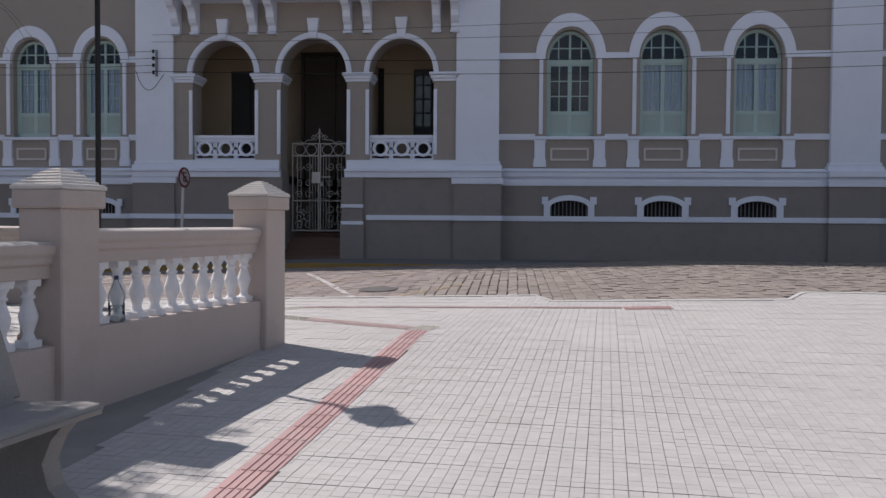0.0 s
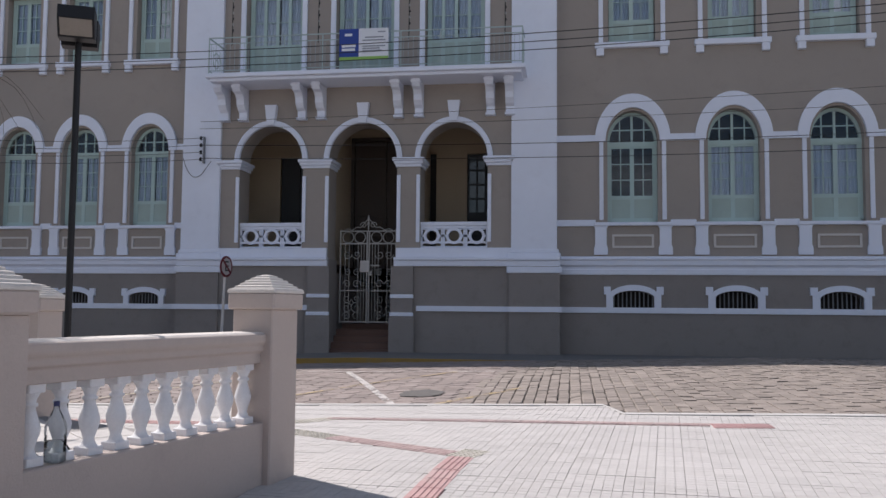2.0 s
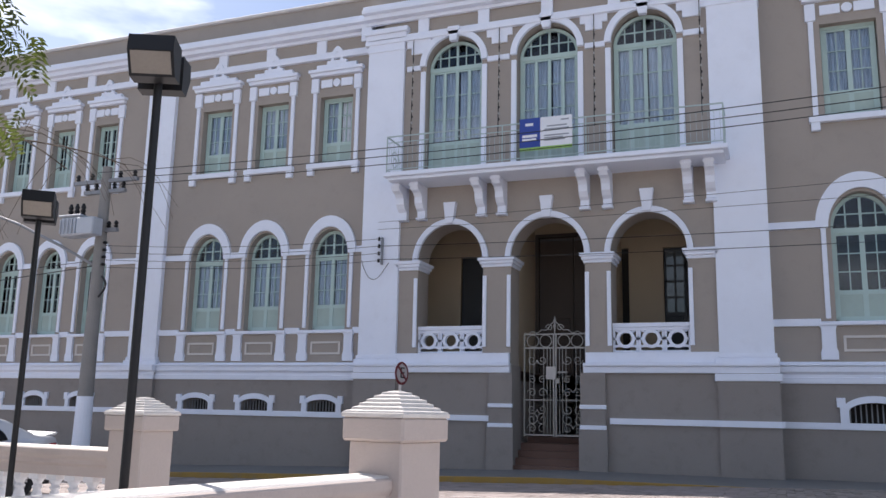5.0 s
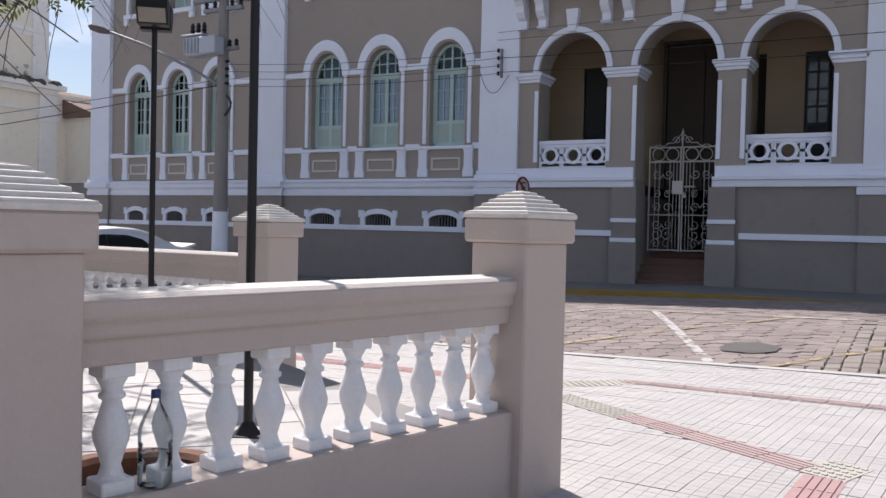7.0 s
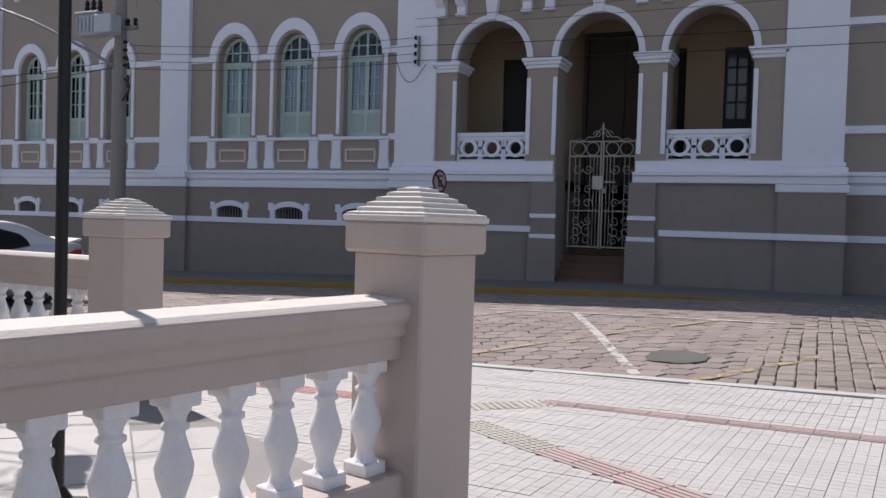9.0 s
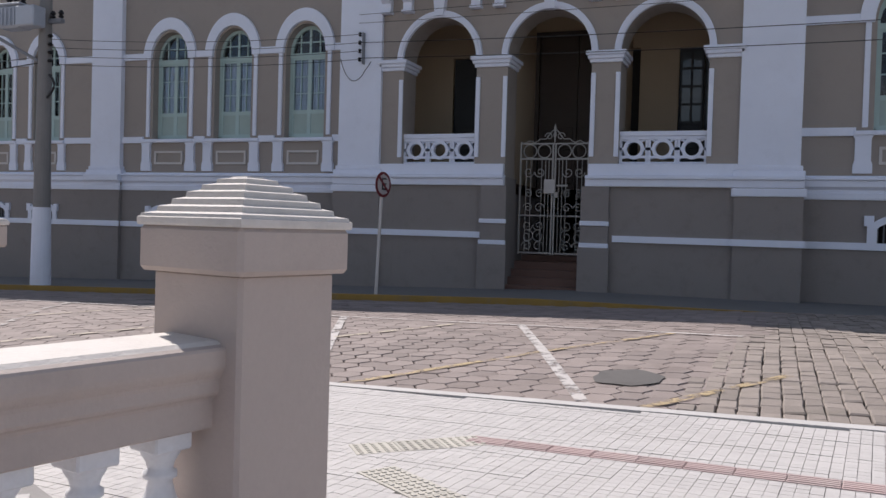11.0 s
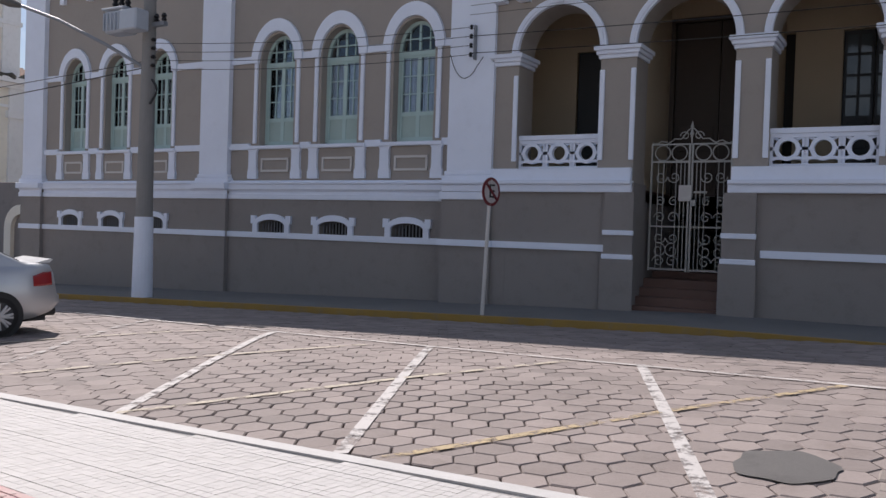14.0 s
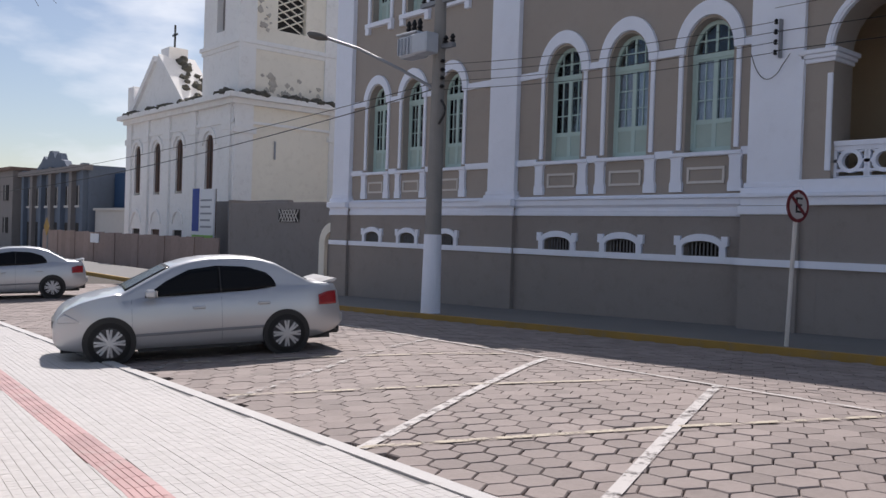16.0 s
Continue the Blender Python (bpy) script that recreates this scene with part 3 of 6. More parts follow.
# windows: one set of meshes for each size, then copies
def window_meshes(a, zb, zs, rise, casements, rows, panel):
    """The frame, lower panels, panes and curtain of one window, about x = 0, front at y = 0."""
    f = 0.075
    fr = boxes((-a, -a + f, 0, 0.09, zb, zs), (a - f, a, 0, 0.09, zb, zs), (-a, a, -0.01, 0.10, zs - 0.06, zs + 0.06), (-a, a, 0, 0.09, zb, zb + f))
    if rise:
        ring_arch(fr, 0, zs, a - f, rise - f, a + 0.01, rise + 0.01, 0, 0.09, 16)
        for u in (-0.48, 0.0, 0.48) if casements == 2 else (-0.64, -0.32, 0.0, 0.32, 0.64):
            wm = 0.030 if u == 0 else 0.015
            box(fr, u * a - wm, u * a + wm, 0.02, 0.07, zs + 0.05, zs + math.sqrt(1 - u * u) * (rise - f) + 0.01)
        box(fr, -a * 0.86, a * 0.86, 0.025, 0.065, zs + rise * 0.44, zs + rise * 0.44 + 0.03)
    wide = 2 * (a - f) / casements
    top, low = zs - 0.06, zb + f + panel
    panes, pans = [], bmesh.new()
    for c in range(casements):
        x0, x1 = -a + f + c * wide, -a + f + (c + 1) * wide
        s = 0.055 if casements == 2 else 0.045
        for r in ((x0, x0 + s, zb + f, top), (x1 - s, x1, zb + f, top), (x0, x1, low - 0.05, low + 0.05), (x0, x1, top - 0.05, top), (x0, x1, zb + f, zb + f + 0.06)):
            box(fr, r[0], r[1], 0.015, 0.075, r[2], r[3])
        box(pans, x0 + s, x1 - s, 0.03, 0.06, zb + f + 0.06, low - 0.05)
        cols = 2 if casements == 2 else 1
        gx, gz = (x1 - x0 - 2 * s) / cols, (top - 0.05 - low - 0.05) / rows
        for i in range(cols):
            if i:
                box(fr, x0 + s + i * gx - 0.012, x0 + s + i * gx + 0.012, 0.025, 0.065, low, top)
            for j in range(rows):
                zz = low + 0.05 + j * gz
                if j and not i:
                    box(fr, x0 + s, x1 - s, 0.025, 0.065, zz - 0.012, zz + 0.012)
                panes.append((x0 + s + (i + 0.5) * gx, zz + gz / 2))
        size = (gx, gz)
    pane = bmesh.new()
    box(pane, -size[0] / 2, size[0] / 2, 0.042, 0.048, -size[1] / 2, size[1] / 2)
    out = {"frame": mesh("frame", fr, MINT), "panel": mesh("panel", pans, MINT_PANEL), "pane": mesh("pane", pane, GLASS), "places": panes}
    if rise:
        fan = bmesh.new()
        extrude_y(fan, arc(0, zs + 0.06, a - f, rise - f, 16), 0.042, 0.048)
        out["fan"] = mesh("fanlight", fan, GLASS)
    cur = bmesh.new()
    cx, steps = a - f, 44
    rowsv = [[cur.verts.new((-cx + 2 * cx * k / steps, 0.13 + 0.022 * math.sin(k * 1.9) + 0.012 * math.sin(k * 0.7), z)) for k in range(steps + 1)] for z in (low - 0.1, top)]
    for k in range(steps):
        if abs(k - steps / 2) > 1:
            cur.faces.new((rowsv[0][k], rowsv[0][k + 1], rowsv[1][k + 1], rowsv[1][k]))
    out["curtain"] = mesh("curtain", cur, CURTAIN)
    return out


def place_window(parts_, x, y, label, curtain=True, open_side=0):
    w = part("window", parts_["frame"], MINT, building, label)
    w.location = (x, y, 0)
    part("panel", parts_["panel"], MINT_PANEL, w)
    for px, pz in parts_["places"]:
        if open_side and px * open_side > 0.0 and abs(px) < 0.35:
            continue
        g = part("pane", parts_["pane"], GLASS, w)
        g.location = (px, 0, pz)
        g.visible_shadow = False
    if "fan" in parts_:
        part("fanlight", parts_["fan"], GLASS, w).visible_shadow = False
    if curtain:
        part("curtain", parts_["curtain"], CURTAIN, w, "pale curtain")
    return w


LOWER = {k: window_meshes(0.67 * k, 4.06, 6.20, 0.86 * k, 2, 3, 0.62) for k in (1.0, 0.865, 0.74)}
UPPER = {(k, u): window_meshes(0.60 * k, 8.96, u - 0.02, 0, 2, 3, 0.55) for k, u in ((1.0, 11.28), (0.865, 11.0), (0.74, 11.0))}
CENTRE = window_meshes(0.80, 8.06, 11.30, 0.78, 4, 3, 1.0)
for xs in (RIGHT, LEFT, FARL, FARR):
    for i, x in enumerate(xs):
        k = SIZE[x]
        dark_one = (xs is RIGHT and i == 0)
        place_window(LOWER[k], x, WALL_Y + 0.22, "mint green arched casement window with pale curtains", curtain=not dark_one, open_side=0)
        up = 11.28 if x > -5 else 11.0
        place_window(UPPER[(k, up)], x, WALL_Y + 0.22, "mint green upper casement window", open_side=1 if (xs is LEFT and i == 2) or (xs is FARL and i == 1) or (xs is RIGHT and i == 2) else 0)
        # archivolt, jamb strips, apron
        sur = part("window_surround", ring_arch(bmesh.new(), x, 6.24, 0.71 * k, 0.91 * k, 0.99 * k, 1.28 * k, WALL_Y - 0.09, WALL_Y + 0.01, 24), WHITE, building, "white stucco arch")
        for sgn in (-1, 1):
            part("jamb", boxes((x + sgn * 0.82 * k - 0.055, x + sgn * 0.82 * k + 0.055, WALL_Y - 0.05, WALL_Y + 0.004, 4.13, 6.26), bevel=0.008), WHITE, sur)
            c0 = x + sgn * 0.84 * k
            ap = bmesh.new()
            wv = 0.15 * k
            extrude_y(ap, [(c0 - wv - 0.03, 3.2), (c0 + wv + 0.03, 3.2), (c0 + wv + 0.03, 3.38), (c0 + wv, 3.46), (c0 + wv, 3.9), (c0 + wv + 0.05, 3.98), (c0 - wv - 0.05, 3.98), (c0 - wv, 3.9), (c0 - wv, 3.46), (c0 - wv - 0.03, 3.38)], WALL_Y - 0.08, WALL_Y + 0.004)
            part("apron_pier", ap, WHITE, sur)
        part("sill", boxes((x - 1.02 * k, x + 1.02 * k, WALL_Y - 0.12, WALL_Y + 0.22, 3.97, 4.06), bevel=0.012), WHITE, sur)
        b, z0, z1, th = 0.54 * k, 3.38, 3.74, 0.055
        part("apron_panel", boxes((x - b, x + b, WALL_Y - 0.035, WALL_Y + 0.003, z0, z0 + th), (x - b, x + b, WALL_Y - 0.035, WALL_Y + 0.003, z1 - th, z1), (x - b, x - b + th, WALL_Y - 0.034, WALL_Y + 0.003, z0, z1), (x + b - th, x + b, WALL_Y - 0.034, WALL_Y + 0.003, z0, z1)), CREAM, sur)
        # hooded surround of the upper window
        dz = 0.0 if x > -5 else -0.22
        hw = 1.04 * k
        hood = part("hood_surround", boxes((x - hw, x + hw, WALL_Y - 0.20, WALL_Y + 0.01, 11.95 + dz, 12.05 + dz), (x - hw + 0.05, x + hw - 0.05, WALL_Y - 0.14, WALL_Y + 0.01, 11.85 + dz, 11.95 + dz),
                                           (x - hw * 0.74, x + hw * 0.74, WALL_Y - 0.12, WALL_Y + 0.01, 12.05 + dz, 12.20 + dz), (x - hw * 0.36, x + hw * 0.36, WALL_Y - 0.12, WALL_Y + 0.01, 12.20 + dz, 12.30 + dz), bevel=0.01), WHITE, building, "white stucco window hood")
        part("finial", ring_arch(bmesh.new(), x, 12.30 + dz, 0.11, 0.28, 0.21 * k + 0.02, 0.45, WALL_Y - 0.10, WALL_Y + 0.01, 14), WHITE, hood)
        part("panel", boxes((x - 0.60 * k, x - 0.15, WALL_Y - 0.05, WALL_Y + 0.006, 11.50 + dz, 11.74 + dz), (x + 0.15, x + 0.60 * k, WALL_Y - 0.05, WALL_Y + 0.006, 11.50 + dz, 11.74 + dz)), WHITE, hood)
        tube(bm := bmesh.new(), (x, WALL_Y - 0.06, 11.62 + dz), (x, WALL_Y + 0.006, 11.62 + dz), 0.12, 0.12, 20)
        part("rosette", bm, WHITE, hood)
        for sgn in (-1, 1):
            c0 = x + sgn * 0.82 * k
            part("jamb", boxes((c0 - 0.06, c0 + 0.06, WALL_Y - 0.06, WALL_Y + 0.004, 8.93, 11.36 + dz), (c0 - 0.12, c0 + 0.12, WALL_Y - 0.09, WALL_Y + 0.004, 11.36 + dz, 11.80 + dz), bevel=0.008), WHITE, hood)
            part("sill_block", boxes((x + sgn * 0.84 * k - 0.10, x + sgn * 0.84 * k + 0.10, WALL_Y - 0.12, WALL_Y + 0.004, 8.58, 8.78), bevel=0.01), WHITE, hood)
        part("sill", boxes((x - 0.98 * k, x + 0.98 * k, WALL_Y - 0.14, WALL_Y + 0.22, 8.78, 8.93), bevel=0.012), WHITE, hood)
        # cellar vent
        q = VENT[x]
        ear = 1.80 + 0.45 * q
        vent = part("vent", ring_arch(bmesh.new(), x, 1.80 + 0.24 * q, 0.54 * k, 0.21 * q, 0.68 * k, 0.21 * q + 0.15, WALL_Y - 0.13, WALL_Y - 0.05, 14), WHITE, building, "low arched cellar vent with iron bars")
        for sgn in (-1, 1):
            c0 = x + sgn * 0.62 * k
            part("jamb", boxes((c0 - 0.09 * k, c0 + 0.09 * k, WALL_Y - 0.12, WALL_Y - 0.05, 1.78, ear - 0.11), (c0 + sgn * 0.06 * k - 0.09 * k, c0 + sgn * 0.06 * k + 0.09 * k, WALL_Y - 0.135, WALL_Y - 0.05, ear - 0.11, ear + 0.10)), WHITE, vent)
        nb = 10
        bars = bmesh.new()
        for step in range(nb):
            xx = x - 0.5 * k + k * step / (nb - 1)
            tube(bars, (xx, WALL_Y + 0.10, 1.79), (xx, WALL_Y + 0.10, ear - 0.03), 0.017, 0.017, 6)
        part("bar", bars, GALV, vent, "grey iron bars")
        # near-black sheet for the shade deep in the vent
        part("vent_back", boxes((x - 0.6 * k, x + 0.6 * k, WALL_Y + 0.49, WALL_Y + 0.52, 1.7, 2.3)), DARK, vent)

# centre: arches, loggia, balcony
for i, x in enumerate(ARCHES):
    a, r = (0.96, 1.02) if i == 1 else (0.92, 0.98)
    sur = part("arch_surround", ring_arch(bmesh.new(), x, 5.80, a, r, a + 0.14, r + 0.15, CEN_Y - 0.10, CEN_Y + 0.01, 28), WHITE, building, "white stucco arch ring")
    part("arch_step", ring_arch(bmesh.new(), x, 5.80, a + 0.04, r + 0.04, a + 0.09, r + 0.10, CEN_Y - 0.125, CEN_Y - 0.09, 28), WHITE, sur)
    part("keystone", extrude_y(bmesh.new(), [(x - 0.10, 6.80), (x + 0.10, 6.80), (x + 0.17, 7.36), (x - 0.17, 7.36)], CEN_Y - 0.17, CEN_Y + 0.01), WHITE, sur)
    for sgn in (-1, 1):
        c0 = x + sgn * (a + 0.05)
        part("jamb", boxes((c0 - 0.05, c0 + 0.05, CEN_Y - 0.05, CEN_Y + 0.004, 3.52, 5.36), bevel=0.008), WHITE, sur)
    place_window(CENTRE, x, CEN_Y + 0.25, "tall mint green arched balcony door", open_side=0)
    us = part("arch_surround", ring_arch(bmesh.new(), x, 11.35, 0.82, 0.80, 0.99, 0.98, CEN_Y - 0.10, CEN_Y + 0.01, 26), WHITE, building, "white stucco arch ring")
    for sgn in (-1, 1):
        c0 = x + sgn * 0.90
        part("jamb", boxes((c0 - 0.07, c0 + 0.07, CEN_Y - 0.06, CEN_Y + 0.004, 8.06, 11.2), bevel=0.008), WHITE, us)
piers = [(-10.72, ARCHES[0] - 0.90), (ARCHES[0] + 0.90, ARCHES[1] - 0.94), (ARCHES[1] + 0.94, ARCHES[2] - 0.90), (ARCHES[2] + 0.90, -2.54)]
for a, b in piers:
    part("capital", boxes((a - 0.02, b + 0.02, CEN_Y - 0.05, CEN_Y + 0.77, 5.58, 5.66), (a - 0.06, b + 0.06, CEN_Y - 0.10, CEN_Y + 0.80, 5.66, 5.74), (a - 0.10, b + 0.10, CEN_Y - 0.14, CEN_Y + 0.84, 5.74, 5.83), bevel=0.012), WHITE, building, "white pier capital")
    part("string_course", boxes((a + 0.08, b - 0.08, CEN_Y - 0.07, CEN_Y + 0.005, 11.25, 11.40), bevel=0.01), WHITE, building)
# loggia shell with doors
part("loggia_wall", wall_band(bmesh.new(), -11.3, -1.8, 2.9, 7.55, 27.6, 27.8, [(-9.40, 0.60, 2.9, 6.42, 0), (-6.62, 1.0, 2.9, 6.9, 0), (-5.16, 0.11, 2.9, 6.5, 0), (-3.50, 0.60, 2.9, 6.45, 0)]), BEIGE, building, "beige loggia wall")
part("loggia_wall", boxes((-11.4, -11.2, CEN_Y + 0.75, 27.6, 2.9, 7.55), (-1.9, -1.7, CEN_Y + 0.75, 27.6, 2.9, 7.55), (-7.95, -7.75, 25.9, 27.6, 1.2, 7.55), (-5.45, -5.25, 25.9, 27.6, 1.2, 7.55)), BEIGE, building)
# the wide middle leaves stand in for deep brown wall behind the gate
for x, h, top in ((-9.40, 0.60, 6.42), (-6.62, 1.0, 6.9), (-3.50, 0.60, 6.45)):
    wide = 0.15 if h < 0.9 else 0.10
    d = part("door", boxes((x - h - wide, x - h, 27.52, 27.8, 2.95, top + wide), (x + h, x + h + wide, 27.52, 27.8, 2.95, top + wide), (x - h, x + h, 27.52, 27.8, top, top + wide)), BEIGE if h < 0.9 else DEEPBROWN, building, "loggia door in a pale surround, the middle one standing for brown wall")
    leafmat = DARKDOOR if h < 0.9 else DEEPBROWN
    for x0, x1 in ((x - h, x - 0.01), (x + 0.01, x + h)):
        part("leaf", boxes((x0, x1, 27.66, 27.72, 2.95, top)), leafmat, d)
        for z0, z1 in ((3.10, 3.85), (3.98, 4.55)):
            part("panel", boxes((x0 + 0.10, x1 - 0.10, 27.64, 27.662, z0, z1), bevel=0.008), leafmat, d)
    if x == -3.50:
        for gx in (-0.43, -0.17, 0.17, 0.43):
            for gz in range(4):
                part("pane", boxes((x + gx - 0.10, x + gx + 0.10, 27.645, 27.658, 4.66 + gz * 0.44, 5.04 + gz * 0.44)), REARGLASS, d, "bluish glass pane")
# near-black sheet in the wall slot, its shade put into the colour
part("recess", boxes((-5.29, -5.03, 27.79, 27.82, 2.9, 6.6)), DARK, building, "near-black sheet for the shaded slot beside the loggia door")

# pierced parapets in the side arches
def parapet(x0, x1):
    y0, y1 = CEN_Y + 0.12, CEN_Y + 0.24
    top = part("parapet", boxes((x0, x1, y0 - 0.03, y1 + 0.03, 3.98, 4.08), (x0, x1, y0, y1, 3.90, 3.98), (x0, x1, y0, y1, 3.36, 3.42), bevel=0.008), WHITE, building, "white pierced stucco parapet")
    n = 3
    w = (x1 - x0) / n
    for k in range(n):
        xc = x0 + (k + 0.5) * w
        bm = bmesh.new()
        lo, hi = arc(0, 0, 0.15, 0.15, 24, 0, 2 * math.pi), arc(0, 0, 0.225, 0.225, 24, 0, 2 * math.pi)
        v = [[[bm.verts.new((xc + p[0], y, 3.70 + p[1])) for p in line[:-1]] for y in (y0, y1)] for line in (lo, hi)]
        for q in range(24):
            r = (q + 1) % 24
            bm.faces.new((v[0][0][q], v[0][0][r], v[1][0][r], v[1][0][q]))
            bm.faces.new((v[0][1][q], v[1][1][q], v[1][1][r], v[0][1][r]))
            bm.faces.new((v[0][0][q], v[0][1][q], v[0][1][r], v[0][0][r]))
            bm.faces.new((v[1][0][q], v[1][0][r], v[1][1][r], v[1][1][q]))
        part("ring", bm, WHITE, top)
        part("bar", boxes((xc - 0.02 - w / 2, xc - 0.21, y0 + 0.01, y1 - 0.01, 3.67, 3.73), (xc + 0.21, xc + w / 2 - 0.02, y0 + 0.01, y1 - 0.01, 3.67, 3.73), (xc - w / 2, xc + w / 2, y0 + 0.005, y1 - 0.005, 3.50, 3.55)), WHITE, top)
        for sgn in (-1, 1):
            part("stay", boxes((xc + sgn * w * 0.46 - 0.03, xc + sgn * w * 0.46 + 0.03, y0 + 0.01, y1 - 0.01, 3.42, 3.9)), WHITE, top)
            part("brace", tube(tube(bmesh.new(), (xc + sgn * 0.13, CEN_Y + 0.18, 3.86), (xc + sgn * w * 0.44, CEN_Y + 0.18, 3.92), 0.03, 0.03, 6), (xc + sgn * 0.13, CEN_Y + 0.18, 3.56), (xc + sgn * w * 0.44, CEN_Y + 0.18, 3.5), 0.03, 0.03, 6), WHITE, top)


parapet(ARCHES[0] - 0.92, ARCHES[0] + 0.92)
parapet(ARCHES[2] - 0.92, ARCHES[2] + 0.92)

# steps and gate
for k in range(4):
    part("step", boxes((ARCHES[1] - 0.90, ARCHES[1] + 0.90, CEN_Y - 0.02 + 0.26 * k, 26.2 + 0.01 * k, 0.40 + 0.175 * k, 0.61 + 0.175 * k), bevel=0.012), STEP, building, "worn brown stone step")
part("floor", boxes((-11.3, ARCHES[1] - 0.9, CEN_Y + 0.7, 27.8, 2.7, 2.95), (ARCHES[1] + 0.9, -1.8, CEN_Y + 0.7, 27.8, 2.7, 2.95), (ARCHES[1] - 1.1, ARCHES[1] + 1.1, 26.0, 27.9, 1.0, 1.27)), STEP, building, "loggia floor")
part("wall", boxes((ARCHES[1] - 1.15, ARCHES[1] - 0.90, CEN_Y + 0.75, 27.6, 0.2, 2.9), (ARCHES[1] + 0.90, ARCHES[1] + 1.15, CEN_Y + 0.75, 27.6, 0.2, 2.9)), PLINTH, building)

gate = thing("iron_gate", "pale wrought iron double gate with scrolls, closed", "gate", (ARCHES[1], 25.35, 1.28))


def spiral(cx, cz, r, turns, sgn, start):
    return [(cx + sgn * r * (1 - 0.8 * k / 22) * math.cos(start + turns * 2 * math.pi * k / 22), 0, cz + r * (1 - 0.8 * k / 22) * math.sin(start + turns * 2 * math.pi * k / 22)) for k in range(23)]


for sgn in (-1, 1):
    leaf = part("gate_leaf", boxes(*[(sgn * a - 0.018, sgn * a + 0.018, -0.02, 0.02, 0.02, 2.62) for a in (0.03, 0.80)], (*sorted((sgn * 0.03, sgn * 0.80)), -0.015, 0.015, 0.04, 0.08),
                                   (*sorted((sgn * 0.03, sgn * 0.80)), -0.015, 0.015, 0.92, 0.95), (*sorted((sgn * 0.03, sgn * 0.80)), -0.015, 0.015, 2.24, 2.28), (*sorted((sgn * 0.03, sgn * 0.80)), -0.015, 0.015, 2.60, 2.63)), IRON_W, gate)
    for a in (0.12, 0.20, 0.29, 0.55, 0.66):
        part("bar", tube(bmesh.new(), (sgn * a, 0, 0.06), (sgn * a, 0, 2.26), 0.010, 0.010, 6), IRON_W, leaf)
    for cz, r, st in ((0.22, 0.13, 0), (0.70, 0.13, math.pi), (0.45, 0.16, 1.5), (1.12, 0.12, 0), (1.95, 0.13, math.pi), (1.45, 0.10, 1.0)):
        for cx in (0.33, 0.60):
            part("scroll", polytube(bmesh.new(), spiral(sgn * cx, cz, r, 1.3, 1 if cx < 0.5 else -1, st), 0.012, 5), IRON_W, leaf)
    for cx in (0.24, 0.58):
        part("ring", polytube(bmesh.new(), [(sgn * cx + 0.155 * math.cos(q * math.pi / 10), 0, 2.44 + 0.155 * math.sin(q * math.pi / 10)) for q in range(21)], 0.014, 5), IRON_W, leaf)
    part("crest", polytube(bmesh.new(), [(sgn * (0.02 + 0.78 * q / 12), 0, 2.64 + 0.30 * math.exp(-4 * q / 12) + 0.03 * math.sin(q * 1.6)) for q in range(13)], 0.013, 5), IRON_W, leaf)
    part("scroll", polytube(bmesh.new(), spiral(sgn * 0.14, 2.78, 0.10, 1.2, sgn, 0), 0.012, 5), IRON_W, leaf)
part("finial", lathe(bmesh.new(), [(0.012, 2.6), (0.02, 2.75), (0.045, 2.82), (0.02, 2.90), (0.035, 2.97), (0.004, 3.08)], n=10), IRON_W, gate)
part("lock_plate", boxes((-0.22, 0.03, -0.04, -0.02, 1.46, 1.78)), CREAM, gate, "pale notice plate")
part("handle", boxes((0.08, 0.34, -0.05, -0.02, 1.62, 1.66), (0.03, 0.12, -0.05, -0.02, 1.36, 1.48)), IRON_W, gate)

# balcony
balcony = thing("balcony", "white balcony slab with thin grey iron railing on scrolled brackets", "balcony")
part("slab", boxes((-10.80, -2.12, 23.50, CEN_Y + 0.02, 7.93, 8.05), (-10.70, -2.22, 23.60, CEN_Y + 0.02, 7.84, 7.93), bevel=0.015), WHITE, balcony)
for x in (-10.60, -10.06, -8.36, -7.80, -5.62, -5.05, -3.10, -2.58):
    pr = [(0.0, 0.0), (-0.72, 0.0), (-0.74, -0.10), (-0.66, -0.20), (-0.50, -0.24), (-0.40, -0.34), (-0.38, -0.50), (-0.28, -0.62), (-0.16, -0.68), (-0.16, -0.82), (-0.10, -0.92), (0.0, -0.92)]
    bk = part("bracket", extrude_x(bmesh.new(), [(CEN_Y + 0.01 + y, 7.84 + z) for y, z in pr], x - 0.11, x + 0.11), WHITE, balcony)
    part("scroll", boxes((x - 0.13, x + 0.13, CEN_Y - 0.74, CEN_Y - 0.50, 7.74, 7.80), (x - 0.13, x + 0.13, CEN_Y - 0.22, CEN_Y, 6.92, 6.98)), WHITE, bk)
xs0, xs1, yr = -10.72, -2.20, 23.58
part("rail", boxes((xs0, xs1, yr - 0.015, yr + 0.015, 9.02, 9.05), (xs0, xs1, yr - 0.01, yr + 0.01, 8.86, 8.88), (xs0, xs1, yr - 0.01, yr + 0.01, 8.12, 8.14), (xs0 - 0.015, xs0 + 0.015, yr, CEN_Y, 9.02, 9.05), (xs1 - 0.015, xs1 + 0.015, yr, CEN_Y, 9.02, 9.05), (xs0 - 0.01, xs0 + 0.01, yr, CEN_Y, 8.12, 8.14), (xs1 - 0.01, xs1 + 0.01, yr, CEN_Y, 8.12, 8.14)), IRON_G, balcony)
for k in range(9):
    x = xs0 + (xs1 - xs0) * k / 8
    part("post", boxes((x - 0.014, x + 0.014, yr - 0.014, yr + 0.014, 8.05, 9.04)), IRON_G, balcony)
